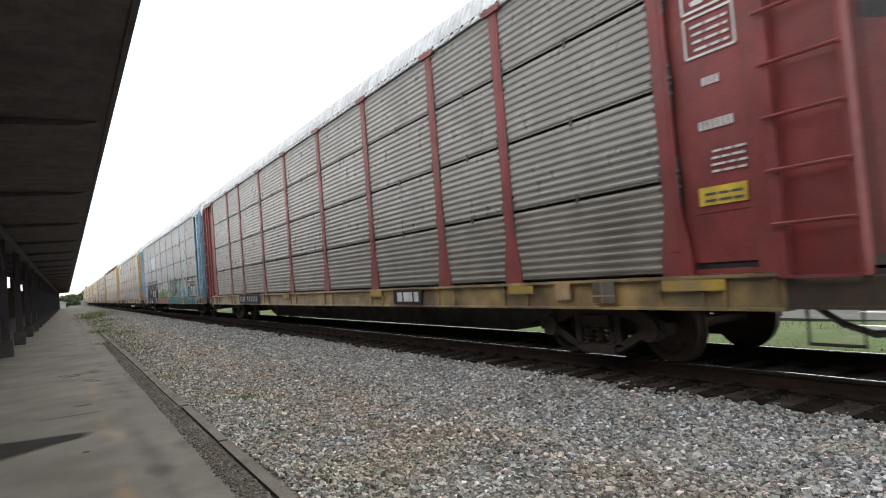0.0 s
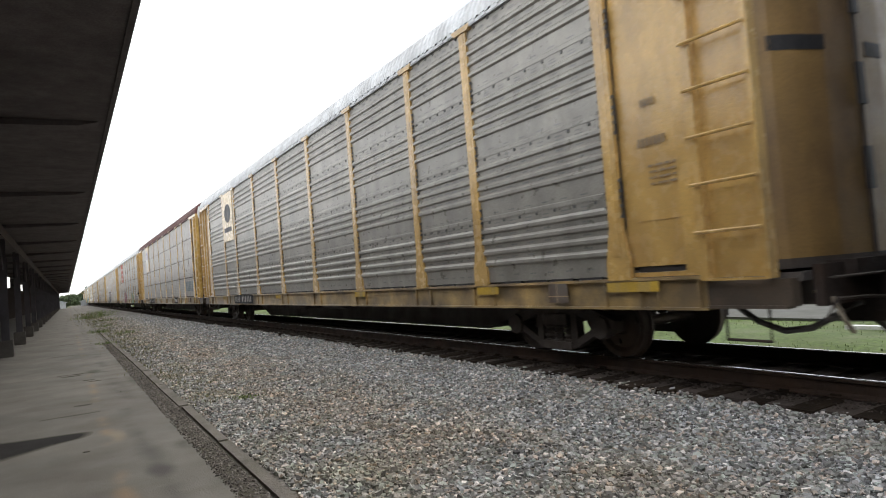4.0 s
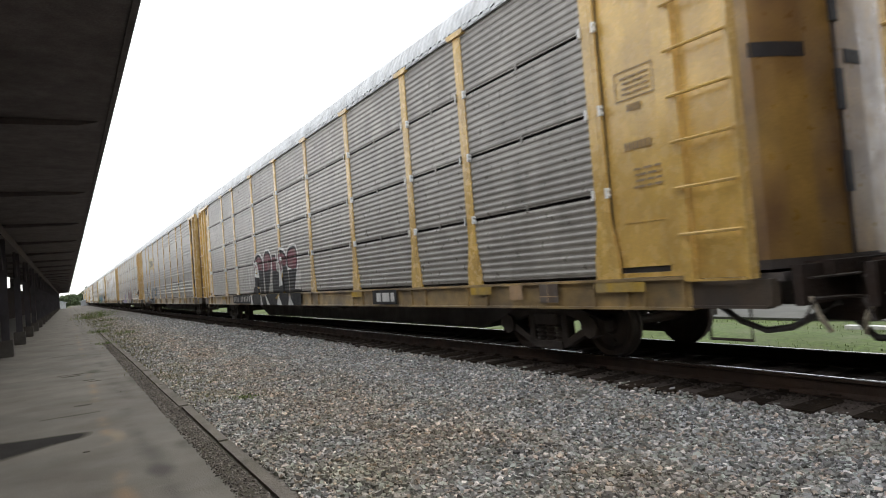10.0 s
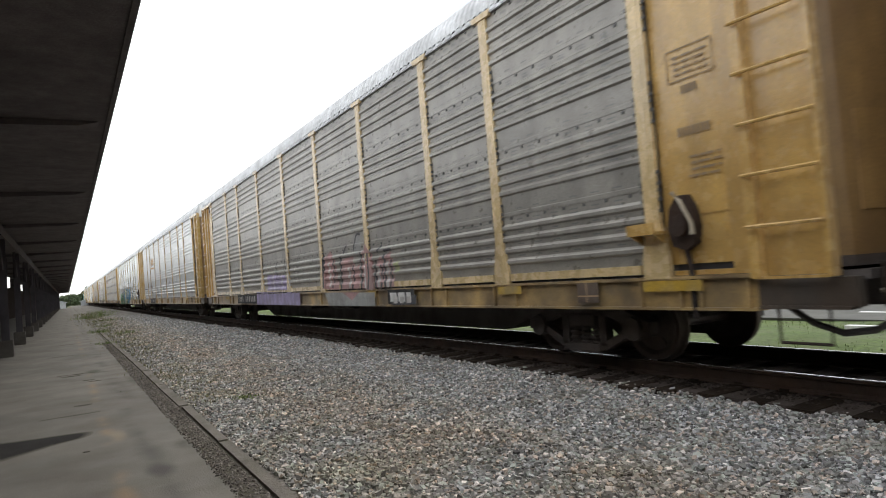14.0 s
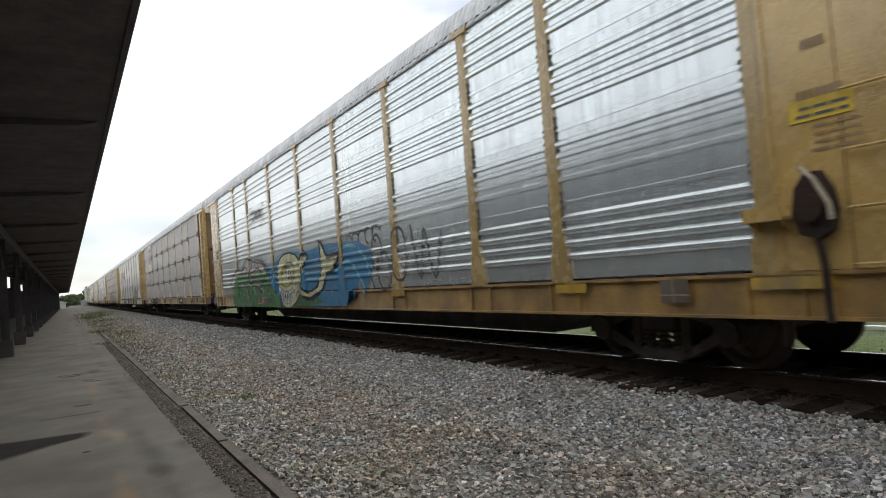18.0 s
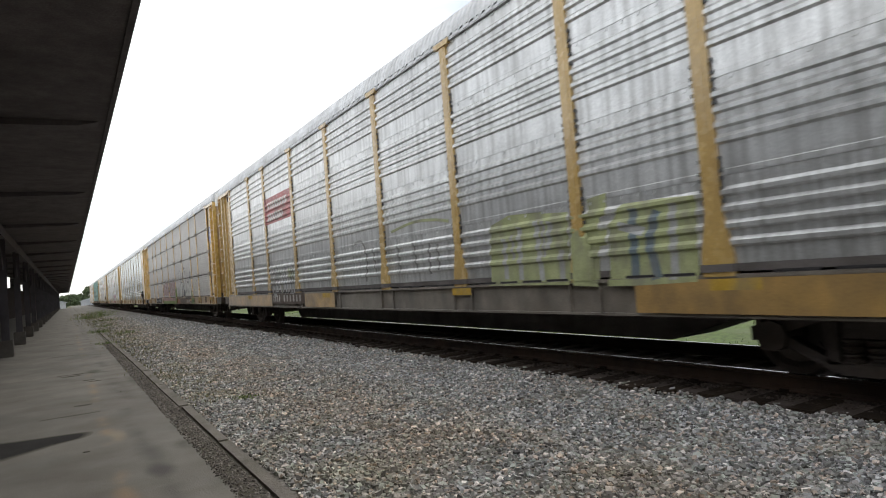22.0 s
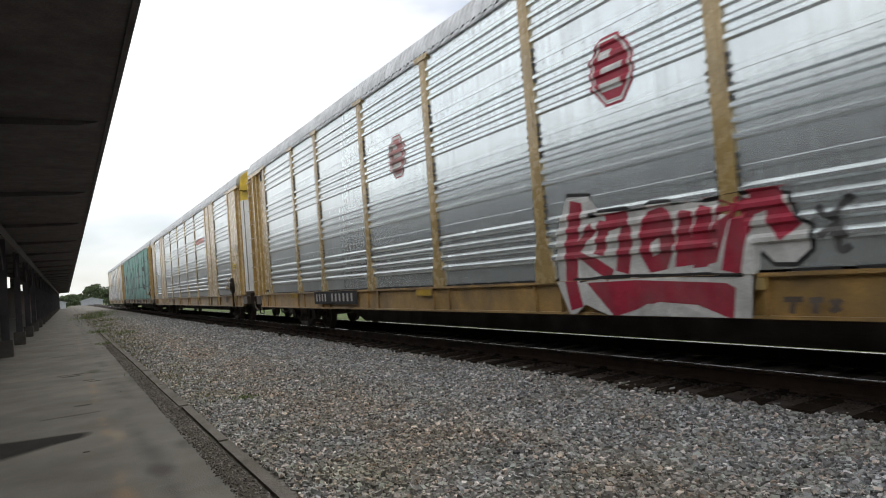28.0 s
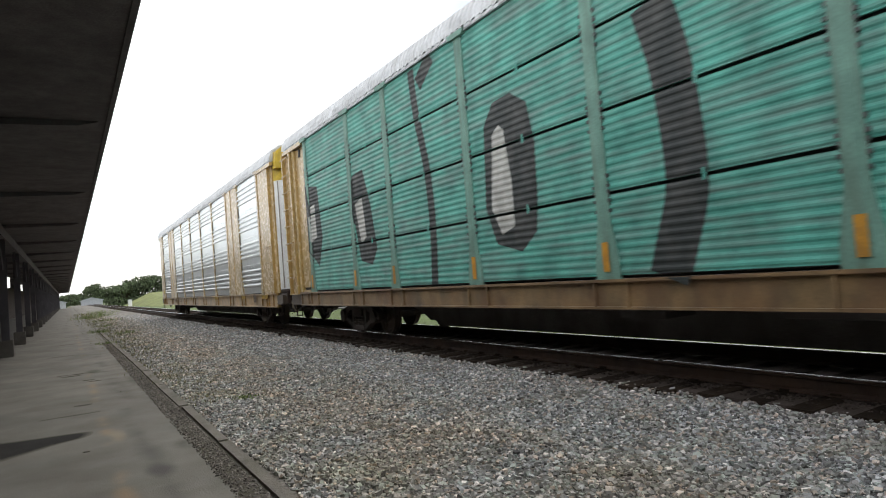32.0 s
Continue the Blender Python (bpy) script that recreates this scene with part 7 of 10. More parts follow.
on(1, "graffiti", "pale turquoise outlined graffiti letter", [
    (P_UMBER, [[(4.24, 1.15), (4.30, 1.91), (4.58, 2.25), (4.88, 2.18), (5.11, 2.22), (5.22, 2.07), (5.22, 1.67), (4.99, 1.17)]]),
    (P_TURQ, stroke([(4.24, 1.15), (4.30, 1.91), (4.58, 2.25), (4.88, 2.18), (5.11, 2.22), (5.22, 2.07), (5.22, 1.67), (4.99, 1.17)], 0.09))], 0.004)
on(1, "graffiti", "pale turquoise outlined graffiti letter", [
    (P_UMBER, [[(5.06, 1.15), (5.20, 1.50), (5.38, 1.62), (5.51, 1.52), (5.44, 1.15)]]),
    (P_TURQ, stroke([(5.06, 1.15), (5.20, 1.50), (5.38, 1.62), (5.51, 1.52), (5.44, 1.15)], 0.09))], 0.004)
on(1, "graffiti", "pale turquoise outlined graffiti letter", [
    (P_UMBER, [[(5.58, 1.13), (5.63, 1.40), (5.77, 1.82), (6.03, 2.14), (6.34, 2.12), (6.54, 1.98), (6.60, 1.41), (6.59, 1.09)]]),
    (P_TURQ, stroke([(5.58, 1.13), (5.63, 1.40), (5.77, 1.82), (6.03, 2.14), (6.34, 2.12), (6.54, 1.98), (6.60, 1.41), (6.59, 1.09)], 0.09))], 0.004)
on(1, "graffiti", "blue, lime and lilac swirls of the teal graffiti", [
    (P_BLUE, stroke([(5.80, 1.79), (6.01, 1.92), (6.26, 1.82), (6.45, 1.61)], 0.16)),
    (P_TURQ, stroke([(5.68, 1.56), (6.04, 1.75), (6.30, 1.68), (6.50, 1.33)], 0.1)),
    (P_SKY, stroke([(5.77, 1.29), (5.96, 1.48), (6.23, 1.51), (6.41, 1.33), (6.52, 1.11)], 0.16)),
    (P_LIME, [[(5.76, 1.13), (5.94, 1.26), (6.25, 1.26), (6.48, 1.10)], [(4.28, 1.17), (4.55, 1.31), (4.93, 1.26), (4.95, 1.15)]]),
    (P_LILAC, [[(5.96, 1.42), (6.12, 1.48), (6.27, 1.39), (6.16, 1.32)], [(1.77, 1.49), (2.06, 1.56), (2.08, 1.21), (1.65, 1.16)]])], 0.0068)
on(1, "graffiti", "sky blue fills of the teal graffiti", [
    (P_SKY, [[(4.68, 1.78), (5.06, 1.82), (5.07, 1.60), (4.70, 1.61)], [(2.61, 1.79), (2.98, 1.85), (3.07, 1.48), (2.70, 1.51)], [(3.73, 1.85), (3.92, 1.86), (3.96, 1.42), (3.72, 1.40)]]),
    (P_NAVY, stroke([(4.65, 1.46), (4.74, 1.62), (4.92, 1.57), (4.87, 1.40), (4.68, 1.41)], 0.08)),
    (P_PALE, [[(3.38, 2.16), (3.67, 2.19), (3.81, 2.10), (3.45, 2.08)], [(4.55, 1.97), (4.80, 2.08), (5.01, 2.02), (4.78, 1.94)]]),
    (P_LIME, [[(2.29, 1.30), (2.68, 1.40), (3.07, 1.26), (3.09, 1.13), (2.27, 1.14)]])], 0.0068)
on(1, "graffiti", "thin white outlines of small letters", [
    (P_PALE, stroke([(1.78, 1.48), (2.37, 2.24), (2.62, 2.28), (2.62, 1.47)], 0.045, False) + stroke([(2.90, 1.43), (3.45, 2.18), (3.97, 2.17), (4.04, 1.44)], 0.045, False) + stroke([(4.20, 1.40), (4.57, 2.20), (5.12, 2.19), (5.16, 1.43)], 0.045, False))], 0.0085)
on(4, "graffiti", "pale grey scrawled letters", [
    (P_PALE, stroke([(-9.04, 1.75), (-8.88, 1.08), (-8.44, 0.99)], 0.14) + stroke([(-8.37, 1.71), (-8.34, 1.12)], 0.14) + stroke([(-7.87, 1.70), (-7.92, 1.11)], 0.14) + stroke([(-7.52, 1.71), (-7.50, 1.10)], 0.14) + stroke([(-7.07, 1.73), (-7.09, 0.94), (-6.72, 0.66)], 0.14) + stroke([(-6.91, 1.42), (-6.46, 1.08)], 0.14))], 0.004)
on(4, "graffiti", "small pale letters", [
    (P_PALE, stroke([(1.73, 1.83), (1.74, 1.17)], 0.09) + stroke([(2.11, 1.88), (2.16, 1.21)], 0.09) + stroke([(2.50, 1.87), (2.57, 1.25)], 0.09) + stroke([(1.61, 1.12), (2.33, 1.17), (2.76, 1.09)], 0.07))], 0.004)
on(4, "graffiti", "rounded pale green graffiti letter", [
    (P_FERN, [[(4.59, 1.62), (4.91, 1.68), (5.19, 1.57), (5.09, 1.14), (4.61, 1.16)]]),
    (P_CHAR, stroke([(4.59, 1.62), (4.91, 1.68), (5.19, 1.57), (5.09, 1.14), (4.61, 1.16), (4.59, 1.62)], 0.04, False))], 0.004)
on(4, "graffiti", "rounded pale green graffiti letter", [
    (P_FERN, [[(5.28, 1.73), (5.63, 1.74), (5.55, 1.15), (5.20, 1.15)]]),
    (P_CHAR, stroke([(5.28, 1.73), (5.63, 1.74), (5.55, 1.15), (5.20, 1.15), (5.28, 1.73)], 0.04, False))], 0.004)
on(4, "graffiti", "rounded pale green graffiti letter", [
    (P_FERN, [[(5.75, 1.65), (6.13, 1.73), (6.41, 1.69), (6.57, 1.62), (6.75, 1.73), (6.73, 1.10), (5.80, 1.14)]]),
    (P_CHAR, stroke([(5.75, 1.65), (6.13, 1.73), (6.41, 1.69), (6.57, 1.62), (6.75, 1.73), (6.73, 1.10), (5.80, 1.14), (5.75, 1.65)], 0.04, False))], 0.004)
on(4, "graffiti", "pale green graffiti on the sill and post", [
    (P_FERN, [[(4.43, 1.05), (5.46, 1.03), (5.61, 0.67), (4.53, 0.66)], [(5.79, 1.02), (7.25, 1.02), (7.21, 0.72), (5.80, 0.65)], [(6.76, 1.46), (7.06, 1.44), (7.17, 1.09), (6.73, 1.08)]]),
    (P_PALE, [[(5.64, 1.86), (6.03, 1.86), (6.07, 1.72), (5.69, 1.73)]]),
    (P_CHAR, [[(6.32, 1.38), (6.53, 1.29), (6.30, 1.23)]])], 0.004)
on(5, "graffiti", "black band of graffiti on the sill", [
    (P_BLACK, [[(-5.01, 1.00), (0.38, 0.93), (0.35, 0.67), (-5.06, 0.64)]]),
    (P_OLIVE, stroke([(-0.22, 0.92), (0.37, 0.88)], 0.04, False))], 0.004)
on(5, "graffiti", "rounded graffiti letter, maroon above and black below", [
    (P_WHITE, stroke([(-4.35, 1.90), (-4.25, 2.13), (-3.97, 2.33), (-3.66, 2.32), (-3.40, 2.17), (-3.31, 1.97), (-3.30, 1.79), (-4.35, 1.90)], 0.16, False)),
    (P_BLACK, [[(-4.35, 1.91), (-3.30, 1.82), (-3.39, 1.40), (-3.38, 1.06), (-3.72, 1.03), (-3.80, 1.28), (-4.43, 1.31)], [(-4.35, 1.90), (-4.25, 2.13), (-3.97, 2.33), (-3.66, 2.32), (-3.40, 2.17), (-3.31, 1.97), (-3.30, 1.79)]]),
    (P_MAROON, [[(-4.26, 1.88), (-4.18, 2.08), (-3.94, 2.25), (-3.68, 2.24), (-3.45, 2.11), (-3.37, 1.95), (-3.37, 1.79)]])], 0.0052)
on(5, "graffiti", "rounded graffiti letter, maroon above and black below", [
    (P_WHITE, stroke([(-3.23, 1.76), (-3.17, 2.24), (-2.95, 2.38), (-2.61, 2.37), (-2.40, 2.22), (-2.33, 2.08), (-2.44, 1.83), (-2.68, 1.77), (-3.23, 1.76)], 0.16, False)),
    (P_BLACK, [[(-3.23, 1.79), (-2.41, 1.86), (-2.63, 1.42), (-2.87, 1.00), (-3.16, 1.09)], [(-3.23, 1.76), (-3.17, 2.24), (-2.95, 2.38), (-2.61, 2.37), (-2.40, 2.22), (-2.33, 2.08), (-2.44, 1.83), (-2.68, 1.77)]]),
    (P_MAROON, [[(-3.16, 1.77), (-3.11, 2.18), (-2.92, 2.30), (-2.63, 2.29), (-2.44, 2.16), (-2.38, 2.04), (-2.48, 1.83), (-2.69, 1.78)]])], 0.0052)
on(5, "graffiti", "rounded graffiti letter, maroon above and black below", [
    (P_WHITE, stroke([(-2.28, 1.75), (-2.26, 2.23), (-1.86, 2.21), (-1.83, 1.73), (-2.28, 1.75)], 0.16, False)),
    (P_BLACK, [[(-2.28, 1.76), (-1.83, 1.73), (-1.73, 1.35), (-1.72, 1.05), (-2.54, 0.69), (-3.17, 1.01), (-2.32, 1.07), (-2.36, 1.40)], [(-2.28, 1.75), (-2.26, 2.23), (-1.86, 2.21), (-1.83, 1.73)]]),
    (P_MAROON, [[(-2.25, 1.74), (-2.24, 2.15), (-1.89, 2.14), (-1.87, 1.72)]])], 0.0052)
on(5, "graffiti", "rounded graffiti letter, maroon above and black below", [
    (P_WHITE, stroke([(-1.65, 2.00), (-1.55, 2.22), (-1.30, 2.32), (-1.07, 2.27), (-0.84, 2.12), (-0.77, 2.02), (-0.81, 1.87), (-1.06, 1.84), (-1.17, 1.97), (-1.32, 1.55), (-1.65, 2.00)], 0.16, False)),
    (P_BLACK, [[(-1.83, 1.73), (-1.31, 1.56), (-1.55, 1.28), (-1.24, 1.32), (-1.18, 1.93), (-0.79, 1.81), (-0.68, 1.48), (-0.71, 0.97), (-0.94, 0.70), (-1.44, 0.70), (-1.62, 1.02), (-1.79, 1.12)], [(-1.65, 2.00), (-1.55, 2.22), (-1.30, 2.32), (-1.07, 2.27), (-0.84, 2.12), (-0.77, 2.02), (-0.81, 1.87), (-1.06, 1.84), (-1.17, 1.97), (-1.32, 1.55)]]),
    (P_MAROON, [[(-1.58, 1.97), (-1.50, 2.16), (-1.28, 2.24), (-1.09, 2.20), (-0.89, 2.07), (-0.82, 1.99), (-0.86, 1.86), (-1.07, 1.83), (-1.17, 1.94), (-1.30, 1.58)]])], 0.0052)
on(5, "graffiti", "rounded graffiti letter, maroon above and black below", [
    (P_WHITE, stroke([(-0.76, 1.81), (-0.76, 2.07), (-0.66, 2.24), (-0.38, 2.33), (-0.13, 2.34), (0.10, 2.30), (0.18, 2.17), (0.19, 1.89), (0.09, 1.73), (-0.29, 1.69), (-0.76, 1.81)], 0.16, False)),
    (P_BLACK, [[(-0.66, 1.70), (0.09, 1.71), (-0.10, 1.23), (0.40, 1.15), (0.35, 0.68), (-0.24, 0.69), (-0.61, 1.07)], [(-0.76, 1.81), (-0.76, 2.07), (-0.66, 2.24), (-0.38, 2.33), (-0.13, 2.34), (0.10, 2.30), (0.18, 2.17), (0.19, 1.89), (0.09, 1.73), (-0.29, 1.69)]]),
    (P_MAROON, [[(-0.68, 1.81), (-0.68, 2.04), (-0.60, 2.18), (-0.36, 2.26), (-0.14, 2.27), (0.06, 2.24), (0.13, 2.13), (0.13, 1.89), (0.04, 1.74), (-0.28, 1.71)]])], 0.0052)
on(5, "graffiti", "black round foot of the graffiti", [
    (P_BLACK, [[(-4.74, 1.08), (-4.57, 1.27), (-4.17, 1.31), (-3.87, 1.20), (-3.72, 0.97), (-3.94, 0.67), (-4.59, 0.66)]])], 0.0064)
on(5, "graffiti", "white wedges of the graffiti", [
    (P_WHITE, [[(-4.32, 1.62), (-3.99, 2.14), (-3.82, 1.58)], [(-1.56, 1.25), (-1.41, 1.96), (-1.21, 1.29)], [(-1.91, 0.71), (-1.69, 1.00), (-1.36, 0.70)], [(-0.79, 0.70), (-0.62, 1.01), (-0.28, 0.70)], [(-3.17, 1.02), (-3.07, 1.02), (-2.65, 0.70), (-2.96, 0.70)], [(-5.00, 1.04), (-4.89, 1.04), (-4.68, 0.69), (-4.97, 0.68)], [(-3.72, 1.02), (-3.65, 1.02), (-3.48, 0.70), (-3.74, 0.70)]]),
    (P_PALE, [[(-0.17, 1.15), (0.09, 1.67), (0.45, 1.66), (0.37, 1.13)]]),
    (P_WHITE, stroke([(-5.13, 1.95), (-5.08, 1.26)], 0.06) + stroke([(-4.79, 1.95), (-4.75, 1.49)], 0.06))], 0.0102)
on(6, "graffiti", "brown graffiti background on the sill", [
    (P_STEN, [[(-10.95, 0.82), (-7.11, 0.86), (-7.13, 0.69), (-10.97, 0.63)]]),
    (P_ROSE, [[(-9.26, 1.60), (-9.04, 1.60), (-8.99, 1.39), (-9.24, 1.41)]])], 0.0045)
on(6, "graffiti", "pale grey slanted graffiti letter with dark edges", [
    (P_CHAR, stroke([(-10.88, 1.35), (-10.65, 1.46), (-10.42, 2.03), (-9.86, 2.05), (-9.78, 1.97), (-9.96, 1.54), (-9.69, 1.26), (-9.39, 1.11), (-9.38, 0.86), (-9.99, 0.94), (-10.25, 1.08), (-10.47, 0.85), (-10.94, 0.87), (-10.88, 1.35)], 0.09, False)),
    (P_SILK, [[(-10.88, 1.35), (-10.65, 1.46), (-10.42, 2.03), (-9.86, 2.05), (-9.78, 1.97), (-9.96, 1.54), (-9.69, 1.26), (-9.39, 1.11), (-9.38, 0.86), (-9.99, 0.94), (-10.25, 1.08), (-10.47, 0.85), (-10.94, 0.87)]])], 0.0055)
on(6, "graffiti", "pale grey narrow graffiti letter with dark edges", [
    (P_CHAR, stroke([(-9.94, 2.13), (-9.54, 2.19), (-9.45, 1.93), (-9.65, 1.51), (-9.36, 1.33), (-9.30, 1.12), (-9.68, 1.39), (-9.80, 1.65), (-9.70, 1.93), (-9.94, 2.13)], 0.09, False)),
    (P_SILK, [[(-9.94, 2.13), (-9.54, 2.19), (-9.45, 1.93), (-9.65, 1.51), (-9.36, 1.33), (-9.30, 1.12), (-9.68, 1.39), (-9.80, 1.65), (-9.70, 1.93)]])], 0.0058)
on(6, "graffiti", "pale grey ball-topped graffiti letter with dark edges", [
    (P_CHAR, stroke([(-9.41, 1.98), (-9.26, 2.20), (-9.03, 2.27), (-8.86, 2.22), (-8.77, 2.06), (-8.80, 1.83), (-9.03, 1.66), (-9.32, 1.73), (-9.41, 1.98)], 0.09, False)),
    (P_SILK, [[(-9.41, 1.98), (-9.26, 2.20), (-9.03, 2.27), (-8.86, 2.22), (-8.77, 2.06), (-8.80, 1.83), (-9.03, 1.66), (-9.32, 1.73)]])], 0.0061)
on(6, "graffiti", "pale grey small angular graffiti letter with dark edges", [
    (P_CHAR, stroke([(-9.07, 1.62), (-8.88, 1.72), (-8.76, 1.63), (-8.59, 1.32), (-8.61, 1.20), (-8.87, 1.23), (-9.06, 1.40), (-9.07, 1.62)], 0.09, False)),
    (P_SILK, [[(-9.07, 1.62), (-8.88, 1.72), (-8.76, 1.63), (-8.59, 1.32), (-8.61, 1.20), (-8.87, 1.23), (-9.06, 1.40)]])], 0.0064)
on(6, "graffiti", "pale grey slanted graffiti letter with dark edges", [
    (P_CHAR, stroke([(-8.63, 1.92), (-8.46, 2.03), (-8.11, 2.05), (-7.96, 1.92), (-7.95, 1.76), (-8.04, 1.62), (-7.95, 1.46), (-7.68, 1.19), (-7.63, 0.94), (-8.28, 0.93), (-8.36, 1.24), (-8.60, 1.31), (-8.69, 1.71), (-8.63, 1.92)], 0.09, False)),
    (P_SILK, [[(-8.63, 1.92), (-8.46, 2.03), (-8.11, 2.05), (-7.96, 1.92), (-7.95, 1.76), (-8.04, 1.62), (-7.95, 1.46), (-7.68, 1.19), (-7.63, 0.94), (-8.28, 0.93), (-8.36, 1.24), (-8.60, 1.31), (-8.69, 1.71)]])], 0.0067)
on(6, "graffiti", "pale grey arrow-tipped graffiti letter with dark edges", [
    (P_CHAR, stroke([(-8.10, 2.12), (-7.79, 2.28), (-7.55, 1.99), (-7.28, 1.84), (-7.38, 1.63), (-7.66, 1.63), (-7.04, 1.61), (-7.11, 0.94), (-7.52, 0.89), (-7.56, 1.18), (-7.85, 1.45), (-7.90, 1.71), (-7.83, 1.89), (-8.10, 2.12)], 0.09, False)),
    (P_SILK, [[(-8.10, 2.12), (-7.79, 2.28), (-7.55, 1.99), (-7.28, 1.84), (-7.38, 1.63), (-7.66, 1.63), (-7.04, 1.61), (-7.11, 0.94), (-7.52, 0.89), (-7.56, 1.18), (-7.85, 1.45), (-7.90, 1.71), (-7.83, 1.89)]])], 0.007)
on(6, "graffiti", "dark cuts in the pale graffiti letters", [
    (P_CHAR, [[(-8.45, 1.51), (-8.41, 1.64), (-8.34, 1.47)], [(-10.40, 1.44), (-10.28, 1.62), (-10.12, 1.39)]] + stroke([(-7.91, 1.35), (-7.43, 1.37)], 0.05) + stroke([(-7.75, 1.71), (-7.66, 1.62)], 0.05)),
    (P_PALE, stroke([(-10.48, 0.79), (-10.01, 0.80)], 0.12))], 0.009)
on(6, "graffiti", "pale grey graffiti word of joined letters", [
    (P_SILK, stroke([(-2.92, 1.49), (-2.71, 1.62), (-2.39, 1.62)], 0.26) + stroke([(-2.54, 1.57), (-2.54, 1.06)], 0.2) + stroke([(-2.30, 1.54), (-2.31, 1.06)], 0.2) + stroke([(-2.29, 1.27), (-2.09, 1.32)], 0.15) + stroke([(-2.12, 1.79), (-2.10, 1.44)], 0.15) + stroke([(-2.14, 1.07), (-2.02, 1.55), (-1.97, 1.07)], 0.15) + stroke([(-1.84, 1.73), (-1.77, 1.33)], 0.15) + stroke([(-1.58, 1.77), (-1.77, 1.33), (-1.83, 1.07)], 0.15) + stroke([(-1.54, 1.70), (-1.41, 1.51), (-1.56, 1.26), (-1.72, 1.23)], 0.15))], 0.004)
on(6, "graffiti", "dark outlines of the pale graffiti word", [
    (P_CHAR, stroke([(-2.99, 1.48), (-2.74, 1.69), (-2.37, 1.68)], 0.03) + stroke([(-2.45, 1.55), (-2.44, 1.05)], 0.03) + stroke([(-2.24, 1.27), (-2.22, 1.06)], 0.03) + stroke([(-1.78, 1.72), (-1.73, 1.38)], 0.03) + stroke([(-1.50, 1.72), (-1.35, 1.51), (-1.53, 1.23)], 0.03))], 0.0066)
on(6, "graffiti", "dull blue and grey graffiti letter", [
    (P_PALE, stroke([(-6.40, 1.99), (-6.32, 1.57), (-6.46, 1.13)], 0.2)),
    (P_CHAR, stroke([(-6.17, 1.94), (-6.23, 1.15)], 0.04)),
    (P_STEEL, stroke([(-6.59, 0.97), (-6.38, 0.74)], 0.12))], 0.0045)
on(6, "graffiti", "dull blue and grey graffiti letter", [
    (P_STEEL, stroke([(-5.98, 1.90), (-5.90, 1.54), (-6.03, 1.12)], 0.2)),
    (P_CHAR, stroke([(-5.76, 1.90), (-5.81, 1.14)], 0.04)),
    (P_STEEL, stroke([(-6.15, 0.97), (-5.95, 0.74)], 0.12))], 0.0045)
on(6, "graffiti", "dull blue and grey graffiti letter", [
    (P_PALE, stroke([(-5.57, 1.81), (-5.49, 1.51), (-5.61, 1.11)], 0.2)),
    (P_CHAR, stroke([(-5.36, 1.86), (-5.41, 1.13)], 0.04)),
    (P_STEEL, stroke([(-5.72, 0.96), (-5.54, 0.74)], 0.12))], 0.0045)
on(6, "graffiti", "dull blue and grey graffiti letter", [
    (P_STEEL, stroke([(-5.17, 1.87), (-5.11, 1.49), (-5.22, 1.09)], 0.2)),
    (P_CHAR, stroke([(-4.99, 1.83), (-5.03, 1.11)], 0.04)),
    (P_STEEL, stroke([(-5.33, 0.95), (-5.16, 0.74)], 0.12))], 0.0045)
on(6, "graffiti", "dull blue and grey graffiti letter", [
    (P_PALE, stroke([(-4.81, 1.79), (-4.75, 1.47), (-4.86, 1.08)], 0.2)),
    (P_CHAR, stroke([(-4.64, 1.79), (-4.68, 1.10)], 0.04)),
    (P_STEEL, stroke([(-4.96, 0.95), (-4.80, 0.75)], 0.12))], 0.0045)
on(6, "graffiti", "dull blue and grey graffiti letter", [
    (P_STEEL, stroke([(-4.48, 1.71), (-4.42, 1.44), (-4.52, 1.07)], 0.2)),
    (P_CHAR, stroke([(-4.31, 1.76), (-4.35, 1.09)], 0.04)),
    (P_STEEL, stroke([(-4.61, 0.94), (-4.46, 0.75)], 0.12))], 0.0045)
on(6, "graffiti", "dull blue and grey graffiti letter", [
    (P_PALE, stroke([(-4.18, 1.77), (-4.13, 1.43), (-4.22, 1.07)], 0.2)),
    (P_CHAR, stroke([(-4.03, 1.73), (-4.07, 1.08)], 0.04)),
    (P_STEEL, stroke([(-4.31, 0.94), (-4.17, 0.75)], 0.12))], 0.0045)
on(6, "graffiti", "faded dull blue graffiti patch", [
    (P_STEEL, [[(-3.96, 1.82), (-3.10, 1.79), (-3.06, 1.29), (-3.97, 1.21)]]),
    (P_GREY, stroke([(-3.86, 1.48), (-3.08, 1.53)], 0.1))], 0.004)
on(6, "graffiti", "small pale graffiti letter with a dark edge", [
    (P_SILK, [[(4.49, 1.49), (4.63, 1.93), (5.39, 1.95), (5.57, 1.50)]]),
    (P_CHAR, stroke([(4.63, 1.93), (5.39, 1.95)], 0.05, False) + stroke([(5.39, 1.95), (5.57, 1.50)], 0.05, False))], 0.004)
on(6, "graffiti", "small pale graffiti letter with a dark edge", [
    (P_SILK, [[(5.58, 1.54), (5.64, 1.91), (6.18, 1.94), (6.23, 1.57)]]),
    (P_CHAR, stroke([(5.64, 1.91), (6.18, 1.94)], 0.05, False) + stroke([(6.18, 1.94), (6.23, 1.57)], 0.05, False))], 0.004)
